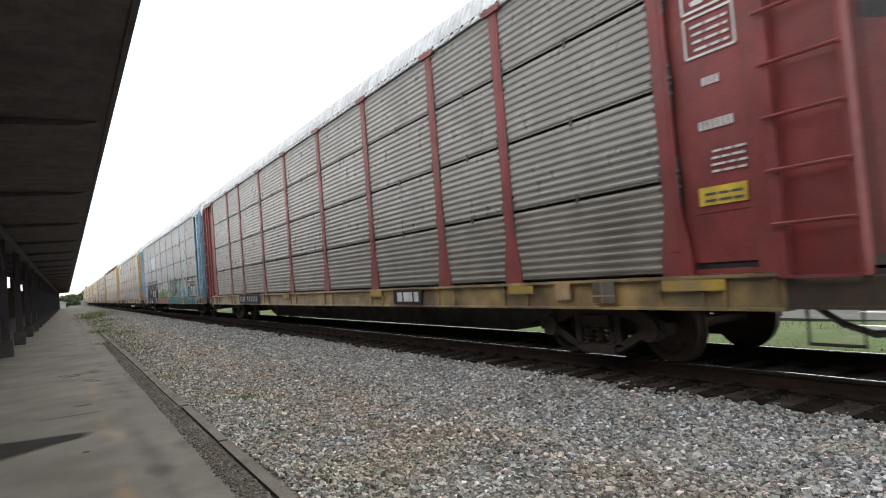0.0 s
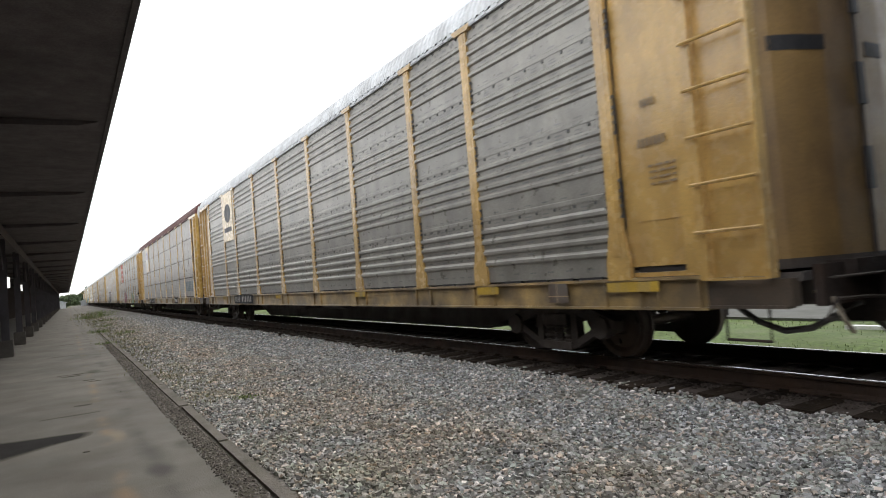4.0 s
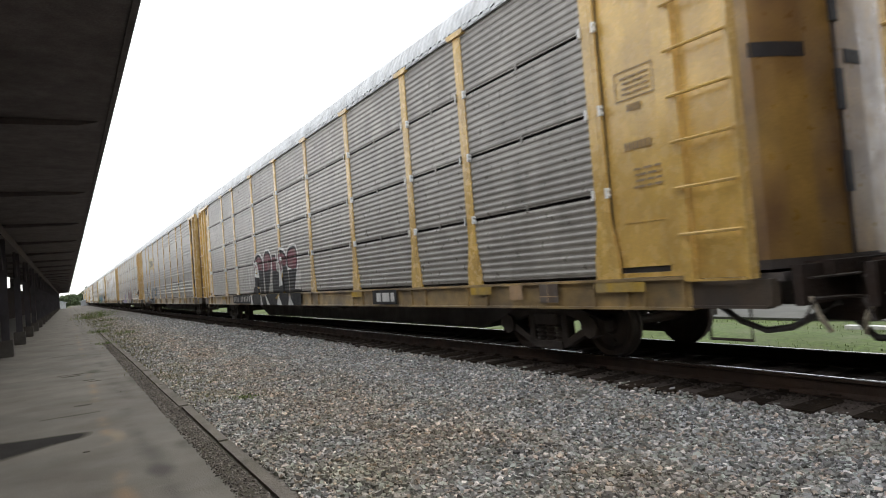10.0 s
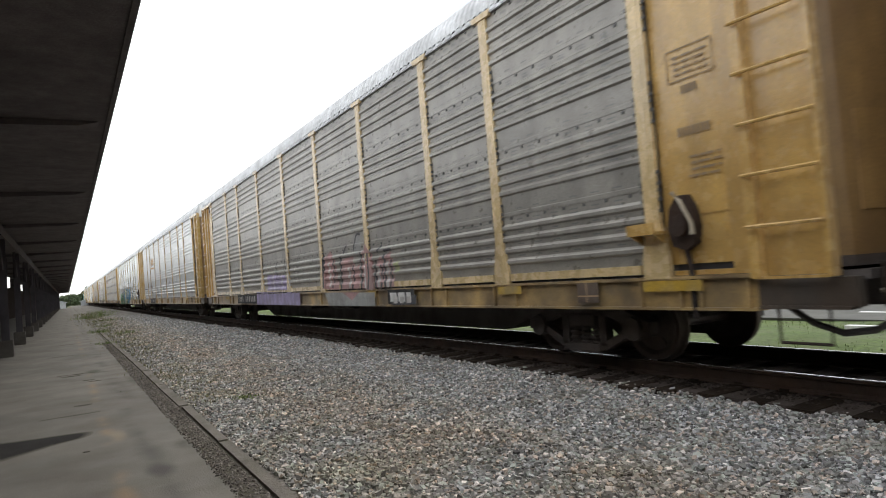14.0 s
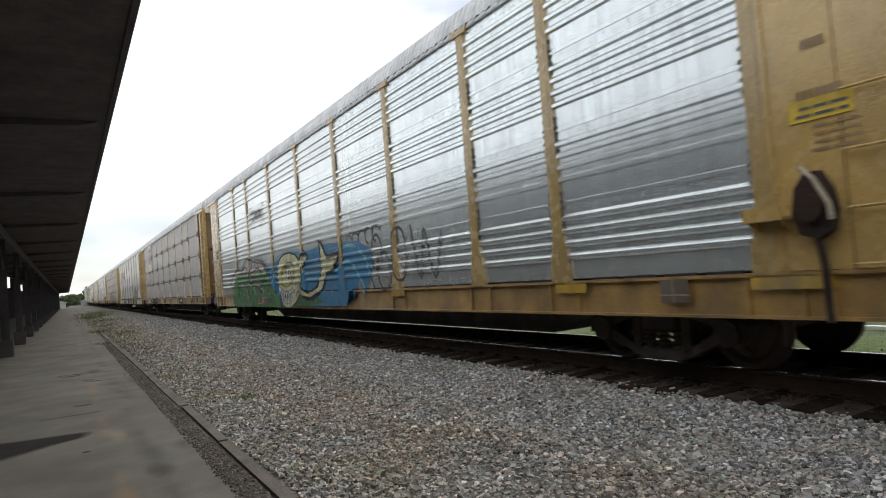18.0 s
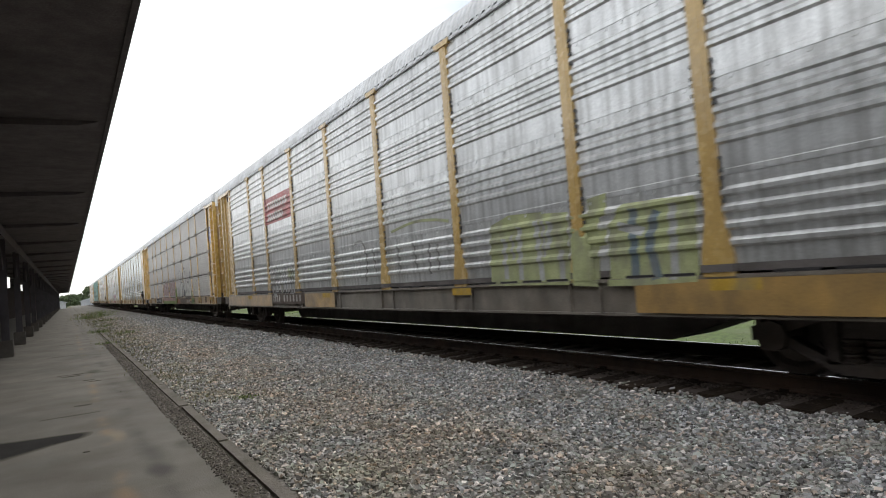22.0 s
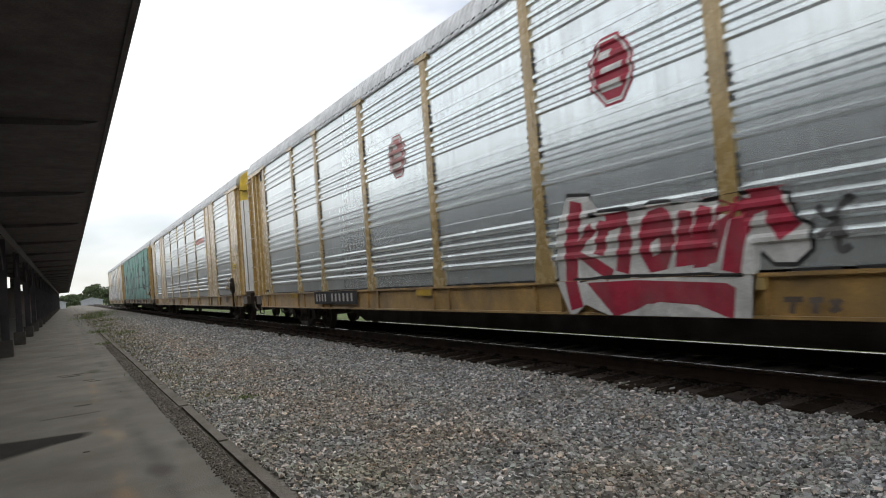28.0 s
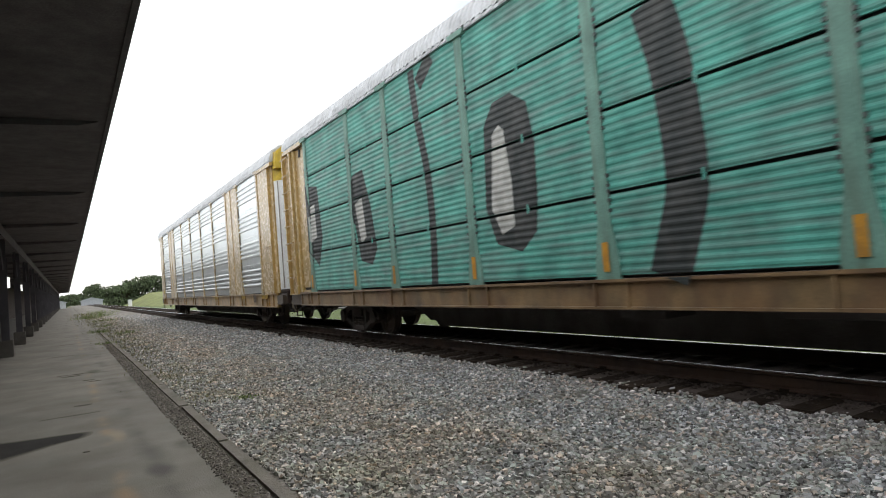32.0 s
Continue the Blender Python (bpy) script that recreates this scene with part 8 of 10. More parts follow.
on(6, "graffiti", "small pale graffiti letter with a dark edge", [
    (P_SILK, [[(6.34, 1.59), (6.51, 1.90), (7.00, 1.92), (7.11, 1.57)]]),
    (P_CHAR, stroke([(6.51, 1.90), (7.00, 1.92)], 0.05, False) + stroke([(7.00, 1.92), (7.11, 1.57)], 0.05, False))], 0.004)
on(6, "graffiti", "small pale graffiti letter with a dark edge", [
    (P_SILK, [[(7.24, 1.51), (7.20, 1.94), (7.74, 1.95), (7.71, 1.52)]]),
    (P_CHAR, stroke([(7.20, 1.94), (7.74, 1.95)], 0.05, False) + stroke([(7.74, 1.95), (7.71, 1.52)], 0.05, False))], 0.004)
on(6, "graffiti", "small pale graffiti letter with a dark edge", [
    (P_SILK, [[(7.73, 1.53), (7.79, 2.02), (8.28, 1.88), (8.50, 1.57), (8.76, 1.24), (8.37, 1.36)]]),
    (P_CHAR, stroke([(7.79, 2.02), (8.28, 1.88)], 0.05, False) + stroke([(8.28, 1.88), (8.50, 1.57)], 0.05, False))], 0.004)
on(6, "graffiti", "thin white looping scribble", [
    (P_PALE, stroke([(9.43, 2.03), (9.37, 1.79), (9.22, 1.48), (9.25, 1.23), (9.50, 1.06), (9.98, 0.97)], 0.07) + stroke([(9.43, 2.07), (9.57, 2.09), (9.68, 1.92)], 0.07) + stroke([(9.37, 1.83), (9.91, 1.74), (9.99, 1.93), (10.06, 2.03), (10.09, 1.80)], 0.07) + stroke([(9.43, 1.55), (9.94, 1.51)], 0.07) + stroke([(9.68, 1.45), (9.69, 1.06)], 0.07) + stroke([(10.05, 1.50), (10.05, 1.05)], 0.07))], 0.004)
on(7, "graffiti", "pink and pale graffiti letter with dark strokes", [
    (P_BLUSH, [[(1.41, 1.12), (1.62, 1.86), (1.99, 2.00), (2.28, 1.71), (2.31, 1.36), (2.50, 1.07)]]),
    (P_PALE, stroke([(1.86, 1.74), (1.91, 1.15)], 0.12)),
    (P_CHAR, stroke([(1.55, 1.92), (1.45, 1.13)], 0.09) + stroke([(2.13, 1.77), (2.19, 1.45), (2.07, 1.12)], 0.07))], 0.004)
on(7, "graffiti", "pink and pale graffiti letter with dark strokes", [
    (P_BLUSH, [[(2.58, 1.07), (2.68, 1.76), (3.32, 1.79), (3.42, 1.54), (3.68, 1.60), (3.67, 1.06)]]),
    (P_PALE, stroke([(3.09, 1.56), (3.14, 1.11)], 0.12)),
    (P_CHAR, stroke([(2.62, 1.82), (2.61, 1.10)], 0.09) + stroke([(3.31, 1.59), (3.36, 1.38), (3.27, 1.08)], 0.07))], 0.004)
on(7, "graffiti", "pink and pale graffiti letter with dark strokes", [
    (P_BLUSH, [[(3.73, 1.05), (3.83, 1.81), (4.09, 2.01), (4.34, 1.76), (4.41, 1.04)]]),
    (P_PALE, stroke([(3.98, 1.80), (3.98, 1.08)], 0.12)),
    (P_CHAR, stroke([(3.79, 1.86), (3.76, 1.07)], 0.09) + stroke([(4.17, 1.81), (4.18, 1.34), (4.10, 1.06)], 0.07))], 0.004)
on(7, "graffiti", "pink and pale graffiti letter with dark strokes", [
    (P_BLUSH, [[(4.46, 1.06), (4.53, 1.60), (4.80, 1.71), (4.93, 1.56), (4.82, 1.06)]]),
    (P_PALE, stroke([(4.61, 1.52), (4.63, 1.06)], 0.12)),
    (P_CHAR, stroke([(4.50, 1.64), (4.48, 1.05)], 0.09) + stroke([(4.77, 1.54), (4.80, 1.30), (4.73, 1.04)], 0.07))], 0.004)
on(7, "graffiti", "pink and pale graffiti letter with dark strokes", [
    (P_BLUSH, [[(4.92, 1.08), (4.95, 1.70), (5.19, 1.77), (5.29, 1.53), (5.32, 1.07)]]),
    (P_PALE, stroke([(5.04, 1.59), (5.05, 1.05)], 0.12)),
    (P_CHAR, stroke([(4.91, 1.74), (4.93, 1.03)], 0.09) + stroke([(5.19, 1.61), (5.21, 1.28), (5.14, 1.03)], 0.07))], 0.004)
on(7, "graffiti", "grey swirl above the pink graffiti", [
    (P_GREY, [[(3.40, 1.92), (3.57, 2.19), (3.76, 2.22), (3.80, 1.97), (3.58, 1.82)]]),
    (P_CHAR, stroke([(3.38, 1.91), (3.57, 2.22), (3.79, 2.23)], 0.05) + stroke([(2.77, 1.88), (3.01, 2.06)], 0.05) + stroke([(4.61, 1.80), (4.83, 1.92)], 0.05) + stroke([(4.91, 1.80), (5.28, 1.81)], 0.05)),
    (P_MOSS, [[(5.33, 1.53), (5.55, 1.57), (5.54, 1.38), (5.36, 1.36)]])], 0.005)
on(7, "graffiti", "grey and pink graffiti on the sill", [
    (P_GREY, [[(1.49, 1.02), (4.40, 0.99), (4.36, 0.68), (1.79, 0.66)]]),
    (P_BLUSH, [[(2.64, 1.01), (3.60, 1.00), (3.19, 0.83)]])], 0.0045)
on(7, "number_board", "black board with three pale bars on the sill", [
    (P_CHAR, [[(5.13, 0.91), (6.19, 0.92), (6.14, 0.75), (5.15, 0.73)]]),
    (P_PALE, [[(5.26, 0.88), (5.43, 0.89), (5.41, 0.77), (5.24, 0.76)], [(5.53, 0.89), (5.69, 0.89), (5.67, 0.77), (5.51, 0.77)], [(5.79, 0.89), (5.98, 0.90), (5.96, 0.78), (5.78, 0.77)]])], 0.0048)
on(7, "graffiti", "faded lilac graffiti", [
    (P_LILAC, [[(-4.88, 1.12), (-0.40, 1.06), (-0.47, 0.65), (-4.98, 0.60)], [(-3.58, 1.65), (-1.64, 1.55), (-1.55, 1.14), (-3.61, 1.15)]]),
    (P_PALE, stroke([(-2.98, 2.01), (-2.89, 1.23)], 0.09) + stroke([(-2.16, 2.01), (-2.00, 1.21)], 0.09) + stroke([(-1.44, 1.89), (-1.19, 1.24)], 0.09) + stroke([(-0.78, 1.79), (-0.61, 1.28)], 0.09)),
    (P_CHAR, stroke([(-2.55, 1.97), (-2.51, 1.47)], 0.05) + stroke([(-1.70, 2.03), (-1.64, 1.55)], 0.05))], 0.0045)
on(8, "graffiti", "hazy black bracketed letters", [
    (P_CHAR, stroke([(-3.10, 1.76), (-3.30, 1.74), (-3.33, 1.17)], 0.13, False) + stroke([(-2.94, 1.53), (-2.64, 1.53), (-2.63, 1.25), (-2.92, 1.24), (-2.94, 1.53)], 0.13, False) + stroke([(-2.19, 1.54), (-2.17, 1.14)], 0.13, False) + stroke([(-3.60, 1.43), (-3.35, 1.45)], 0.08))], 0.004)
on(8, "graffiti", "dark hazy graffiti scrawl", [
    (P_CHAR, stroke([(-11.30, 1.80), (-9.45, 1.74)], 0.07) + stroke([(-10.49, 1.71), (-10.54, 1.17)], 0.07) + stroke([(-9.70, 1.72), (-9.75, 1.15)], 0.07) + stroke([(-8.54, 1.74), (-8.48, 1.24), (-8.07, 1.13)], 0.07) + stroke([(-7.74, 1.78), (-7.72, 1.19)], 0.07) + stroke([(-7.37, 1.84), (-6.85, 1.97), (-6.59, 1.60), (-6.55, 1.15)], 0.07) + stroke([(-6.63, 1.86), (-6.24, 1.91), (-6.03, 1.64), (-6.07, 1.14)], 0.1) + stroke([(-6.60, 1.51), (-6.09, 1.52)], 0.1))], 0.004)
on(8, "graffiti", "thin black loops", [
    (P_CHAR, stroke([(-0.17, 1.71), (0.10, 1.75), (0.21, 1.59), (-0.06, 1.54), (-0.17, 1.63), (-0.17, 1.71)], 0.08) + stroke([(-0.14, 1.43), (0.19, 1.45)], 0.08) + stroke([(2.14, 1.88), (2.39, 1.95), (2.53, 1.85)], 0.06) + stroke([(2.58, 1.98), (2.84, 2.04), (3.13, 1.97)], 0.06) + stroke([(2.57, 1.47), (2.66, 1.17)], 0.06))], 0.004)
on(8, "graffiti", "black scribble on the sill", [
    (P_CHAR, stroke([(3.17, 0.98), (3.28, 1.00), (3.32, 0.76)], 0.09) + stroke([(3.40, 0.76), (3.49, 0.97), (3.63, 0.96), (3.62, 0.76)], 0.09))], 0.004)
on(11, "graffiti", "faded yellow-green graffiti patch", [
    (P_MOSS, [[(5.11, 1.04), (5.24, 1.88), (5.69, 1.94), (6.13, 1.96), (6.74, 1.91), (6.70, 1.00)]]),
    (P_WORN, stroke([(5.39, 1.69), (5.36, 1.11)], 0.1) + stroke([(5.75, 1.82), (5.70, 1.09)], 0.1) + stroke([(6.12, 1.87), (6.15, 1.07)], 0.1) + stroke([(6.40, 1.83), (6.33, 1.47)], 0.1) + stroke([(6.57, 1.45), (6.55, 1.06)], 0.1)),
    (P_GREY, stroke([(5.57, 1.73), (5.57, 1.38)], 0.06) + stroke([(6.26, 1.85), (6.24, 1.38)], 0.06))], 0.004)
on(11, "graffiti", "faded yellow-green patch on the post and beside it", [
    (P_MOSS, [[(6.82, 1.62), (6.94, 1.67), (7.07, 1.31), (7.20, 0.97), (6.77, 0.99)], [(7.10, 2.02), (7.42, 2.05), (7.39, 1.80), (7.11, 1.76)], [(7.12, 1.62), (7.38, 1.63), (7.36, 1.45), (7.15, 1.44)]])], 0.005)
on(11, "graffiti", "ghostly grey outlined letters", [
    (P_GREY, stroke([(-0.08, 2.04), (0.33, 2.05), (0.56, 1.69), (0.43, 1.22)], 0.06) + stroke([(0.88, 1.90), (0.97, 1.38)], 0.06) + stroke([(2.65, 1.86), (2.71, 1.38)], 0.06) + stroke([(3.20, 1.80), (3.19, 1.27)], 0.06) + stroke([(3.48, 1.77), (3.51, 1.33)], 0.06) + stroke([(2.01, 1.84), (2.06, 1.33)], 0.06)),
    (P_MOSS, stroke([(1.75, 2.13), (2.63, 2.22), (3.37, 2.19), (3.90, 2.11)], 0.05))], 0.004)
on(11, "graffiti", "pale rubbed-out graffiti patch", [
    (P_WORN, [[(-6.64, 1.59), (-6.46, 1.63), (-6.39, 1.33), (-6.59, 1.25)], [(-6.42, 1.09), (-6.14, 1.13), (-6.12, 0.94), (-6.39, 0.93)], [(-6.22, 1.64), (-5.81, 1.67), (-5.84, 1.41), (-6.20, 1.41)], [(-6.38, 1.43), (-6.24, 1.43), (-6.22, 1.18), (-6.36, 1.16)]]),
    (P_GREY, stroke([(-6.69, 1.61), (-6.68, 1.16)], 0.08) + stroke([(-6.44, 1.55), (-6.41, 1.14)], 0.08) + stroke([(-6.12, 1.31), (-5.86, 1.20)], 0.08))], 0.004)
on(12, "graffiti", "silver-white tall letter with black edges", [
    (P_CHAR, stroke([(2.91, 2.46), (3.17, 2.48), (3.34, 2.13), (3.22, 1.61), (3.06, 1.07), (2.71, 1.12), (2.87, 1.99), (2.91, 2.46)], 0.09)),
    (P_SILK, [[(2.91, 2.46), (3.17, 2.48), (3.34, 2.13), (3.22, 1.61), (3.06, 1.07), (2.71, 1.12), (2.87, 1.99)]])], 0.004)
on(12, "graffiti", "silver-white arched letter with black edges", [
    (P_CHAR, stroke([(3.25, 1.09), (3.26, 1.60), (3.47, 1.80), (3.77, 1.86), (4.00, 1.71), (3.97, 1.07), (3.72, 1.07), (3.66, 1.49), (3.49, 1.08), (3.25, 1.09)], 0.09)),
    (P_SILK, [[(3.25, 1.09), (3.26, 1.60), (3.47, 1.80), (3.77, 1.86), (4.00, 1.71), (3.97, 1.07), (3.72, 1.07), (3.66, 1.49), (3.49, 1.08)]])], 0.004)
on(12, "graffiti", "silver-white tall letter with black edges", [
    (P_CHAR, stroke([(4.11, 1.94), (4.43, 2.51), (4.93, 2.55), (4.66, 2.18), (4.70, 2.03), (4.94, 1.91), (5.08, 1.62), (5.20, 1.25), (5.13, 1.04), (4.34, 1.00), (4.11, 1.54), (4.11, 1.94)], 0.09)),
    (P_SILK, [[(4.11, 1.94), (4.43, 2.51), (4.93, 2.55), (4.66, 2.18), (4.70, 2.03), (4.94, 1.91), (5.08, 1.62), (5.20, 1.25), (5.13, 1.04), (4.34, 1.00), (4.11, 1.54)]])], 0.004)
on(12, "graffiti", "silver-white rounded letter with black edges", [
    (P_CHAR, stroke([(5.19, 1.06), (5.30, 1.53), (5.51, 1.77), (5.80, 1.82), (6.01, 1.66), (6.07, 1.40), (6.01, 1.06), (5.19, 1.06)], 0.09)),
    (P_SILK, [[(5.19, 1.06), (5.30, 1.53), (5.51, 1.77), (5.80, 1.82), (6.01, 1.66), (6.07, 1.40), (6.01, 1.06)]])], 0.004)
on(12, "graffiti", "silver-white tall curved letter with black edges", [
    (P_CHAR, stroke([(6.07, 1.64), (6.16, 2.03), (6.34, 2.25), (6.52, 2.29), (6.41, 2.06), (6.34, 1.82), (6.57, 1.48), (6.57, 1.06), (6.08, 1.06), (6.07, 1.64)], 0.09)),
    (P_SILK, [[(6.07, 1.64), (6.16, 2.03), (6.34, 2.25), (6.52, 2.29), (6.41, 2.06), (6.34, 1.82), (6.57, 1.48), (6.57, 1.06), (6.08, 1.06)]])], 0.004)
on(12, "graffiti", "black counters and tips of the silver letters", [
    (P_CHAR, [[(4.27, 1.65), (4.40, 1.97), (4.54, 1.78), (4.43, 1.63)], [(4.31, 1.21), (4.43, 1.44), (4.71, 1.45), (4.83, 1.27), (4.66, 1.09), (4.42, 1.08)], [(5.48, 1.29), (5.58, 1.61), (5.72, 1.42), (5.65, 1.28)], [(6.33, 2.06), (6.44, 2.20), (6.55, 2.28), (6.47, 2.05)], [(4.72, 2.42), (4.93, 2.53), (4.75, 2.21)], [(3.52, 1.08), (3.64, 1.33), (3.75, 1.07)]])], 0.0075)
on(12, "graffiti", "silver tail of the letters", [
    (P_GREY, [[(2.06, 1.58), (2.76, 1.62), (2.69, 1.10), (2.17, 1.09)]])], 0.0045)
on(12, "graffiti", "brown and black graffiti on the sill", [
    (P_STEN, [[(2.05, 1.01), (4.99, 1.00), (4.95, 0.69), (2.18, 0.66)]]),
    (P_CHAR, stroke([(2.41, 0.97), (2.63, 0.74)], 0.08) + stroke([(4.02, 0.99), (4.24, 0.71)], 0.08) + stroke([(5.34, 0.82), (6.09, 0.91)], 0.08)),
    (P_GREY, [[(5.19, 0.91), (5.50, 0.92), (5.48, 0.76), (5.21, 0.76)], [(5.59, 0.91), (5.76, 0.92), (5.74, 0.78), (5.60, 0.77)], [(5.85, 0.92), (6.03, 0.93), (6.01, 0.78), (5.85, 0.78)]])], 0.0052)
on(12, "graffiti", "thin pink and grey angular letter", [
    (P_BLUSH, [[(-3.84, 1.87), (-3.05, 1.90), (-3.11, 1.23), (-3.90, 1.21)]]),
    (P_CHAR, stroke([(-4.06, 1.23), (-3.80, 2.06), (-3.24, 2.08), (-3.25, 1.29)], 0.05, False) + stroke([(-3.72, 1.70), (-3.07, 1.77)], 0.05, False)),
    (P_PALE, stroke([(-3.71, 1.35), (-3.45, 1.82)], 0.05, False))], 0.004)
on(12, "graffiti", "thin pink and grey angular letter", [
    (P_BLUSH, [[(-2.81, 1.99), (-2.09, 2.02), (-2.18, 1.22), (-2.89, 1.20)]]),
    (P_CHAR, stroke([(-3.04, 1.20), (-2.77, 2.17), (-2.27, 2.18), (-2.31, 1.26)], 0.05, False) + stroke([(-2.73, 1.65), (-2.15, 1.72)], 0.05, False)),
    (P_PALE, stroke([(-2.72, 1.31), (-2.46, 1.94)], 0.05, False))], 0.004)
on(12, "graffiti", "thin pink and grey angular letter", [
    (P_BLUSH, [[(-1.92, 1.89), (-1.27, 1.92), (-1.35, 1.21), (-1.99, 1.19)]]),
    (P_CHAR, stroke([(-2.12, 1.18), (-1.88, 2.07), (-1.43, 2.08), (-1.46, 1.24)], 0.05, False) + stroke([(-1.84, 1.60), (-1.32, 1.67)], 0.05, False)),
    (P_PALE, stroke([(-1.84, 1.29), (-1.60, 1.85)], 0.05, False))], 0.004)
on(12, "graffiti", "thin pink and grey angular letter", [
    (P_BLUSH, [[(-1.08, 2.00), (-0.50, 2.02), (-0.59, 1.20), (-1.17, 1.18)]]),
    (P_CHAR, stroke([(-1.29, 1.16), (-1.05, 2.16), (-0.64, 2.17), (-0.70, 1.22)], 0.05, False) + stroke([(-1.04, 1.56), (-0.57, 1.63)], 0.05, False)),
    (P_PALE, stroke([(-1.04, 1.26), (-0.79, 1.95)], 0.05, False))], 0.004)
on(12, "graffiti", "thin pink and grey angular letter", [
    (P_BLUSH, [[(-0.35, 1.91), (0.17, 1.94), (0.09, 1.19), (-0.43, 1.18)]]),
    (P_CHAR, stroke([(-0.55, 1.14), (-0.33, 2.07), (0.05, 2.08), (-0.01, 1.20)], 0.05, False) + stroke([(-0.32, 1.52), (0.11, 1.59)], 0.05, False)),
    (P_PALE, stroke([(-0.31, 1.24), (-0.10, 1.87)], 0.05, False))], 0.004)
on(12, "graffiti", "thin pink and grey angular letter", [
    (P_BLUSH, [[(0.34, 2.01), (0.82, 2.03), (0.72, 1.19), (0.24, 1.17)]]),
    (P_CHAR, stroke([(0.13, 1.13), (0.36, 2.16), (0.70, 2.17), (0.63, 1.18)], 0.05, False) + stroke([(0.34, 1.49), (0.74, 1.56)], 0.05, False)),
    (P_PALE, stroke([(0.35, 1.22), (0.57, 1.97)], 0.05, False))], 0.004)
on(12, "graffiti", "thin pink and grey angular letter", [
    (P_BLUSH, [[(0.94, 1.93), (1.38, 1.95), (1.29, 1.18), (0.85, 1.16)]]),
    (P_CHAR, stroke([(0.75, 1.11), (0.96, 2.07), (1.27, 2.09), (1.21, 1.16)], 0.05, False) + stroke([(0.95, 1.46), (1.31, 1.52)], 0.05, False)),
    (P_PALE, stroke([(0.95, 1.20), (1.15, 1.89)], 0.05, False))], 0.004)
on(12, "graffiti", "pink and green band on the sill", [
    (P_BLUSH, [[(-4.12, 1.14), (1.30, 1.09), (1.33, 0.89), (-4.18, 0.89)]]),
    (P_MOSSY, [[(-3.77, 0.86), (1.22, 0.88), (1.24, 0.69), (-3.73, 0.65)]])], 0.0045)
on(12, "graffiti", "faint cream ring emblem", [
    (P_CREAM, stroke([(7.65, 1.65), (7.78, 1.82), (8.00, 1.81), (8.13, 1.64), (8.11, 1.45), (7.95, 1.36), (7.71, 1.43), (7.65, 1.65)], 0.05) + stroke([(7.73, 1.62), (8.08, 1.62)], 0.05) + stroke([(7.75, 1.52), (8.07, 1.52)], 0.05) + stroke([(7.91, 1.36), (7.91, 1.11)], 0.05))], 0.004)
on(14, "graffiti", "white outline and swash of the red word", [
    (P_BLACK, stroke([(1.90, 2.11), (2.30, 2.06), (2.29, 1.72), (2.44, 1.84), (2.87, 1.83), (3.03, 1.73), (3.20, 1.85), (3.45, 1.83), (3.58, 1.68), (3.89, 1.77), (4.42, 1.79), (4.71, 1.72), (4.75, 1.52), (4.87, 1.43), (4.86, 1.23), (4.72, 1.12), (4.52, 1.13), (4.41, 1.24)], 0.06, False)),
    (P_WHITE, [[(1.90, 2.09), (2.28, 2.05), (2.28, 1.70), (2.44, 1.83), (2.87, 1.81), (3.02, 1.71), (3.19, 1.83), (3.45, 1.82), (3.58, 1.66), (3.89, 1.76), (4.42, 1.78), (4.70, 1.72), (4.74, 1.51), (4.86, 1.43), (4.85, 1.24), (4.71, 1.13), (4.52, 1.14), (4.40, 1.27), (4.32, 1.07), (4.27, 0.59), (3.28, 0.62), (2.64, 0.58), (2.12, 0.76), (1.85, 0.59), (1.64, 1.04), (1.66, 1.62)]])], 0.004)
on(14, "graffiti", "red graffiti letter k", [
    (P_RED, stroke([(2.07, 2.01), (1.92, 1.45), (1.88, 1.10), (1.97, 0.71)], 0.22, False) + stroke([(2.32, 1.68), (2.00, 1.40), (2.33, 1.22), (2.56, 1.09)], 0.15, False))], 0.0072)
on(14, "graffiti", "red graffiti letter n", [
    (P_RED, stroke([(2.50, 1.73), (2.40, 1.34)], 0.17, False) + stroke([(2.53, 1.70), (2.81, 1.72), (2.82, 1.51), (2.72, 1.12)], 0.2, False))], 0.0072)
on(14, "graffiti", "red graffiti letter o", [
    (P_RED, [[(3.03, 1.59), (3.15, 1.76), (3.35, 1.79), (3.47, 1.69), (3.48, 1.40), (3.35, 1.13), (3.12, 1.10), (3.01, 1.28)]]),
    (P_WHITE, [[(3.16, 1.42), (3.27, 1.47), (3.30, 1.32), (3.18, 1.27)]])], 0.0072)
on(14, "graffiti", "red graffiti letter w", [
    (P_RED, stroke([(3.65, 1.71), (3.53, 1.15), (3.68, 1.21), (3.88, 1.72)], 0.17, False) + stroke([(3.88, 1.72), (3.75, 1.13), (3.90, 1.22), (4.12, 1.74)], 0.17, False))], 0.0072)
on(14, "graffiti", "red graffiti letter n with a hooked end", [
    (P_RED, stroke([(4.32, 1.74), (4.18, 1.34), (4.11, 1.07)], 0.2, False) + stroke([(4.34, 1.70), (4.55, 1.71), (4.60, 1.53), (4.70, 1.39)], 0.24, False))], 0.0072)
on(14, "graffiti", "red swash with a white arc", [
    (P_RED, [[(2.17, 1.02), (2.94, 1.03), (4.05, 0.97), (4.14, 0.92), (4.09, 0.62), (3.71, 0.76), (3.23, 0.79), (2.58, 0.62), (2.32, 0.89)]]),
    (P_WHITE, [[(2.69, 0.60), (3.07, 0.77), (3.51, 0.77), (3.90, 0.60), (3.69, 0.55), (3.29, 0.66), (2.89, 0.57)]]),
    (P_BLACK, stroke([(2.05, 1.04), (2.61, 1.08), (4.23, 1.04)], 0.035))], 0.0072)
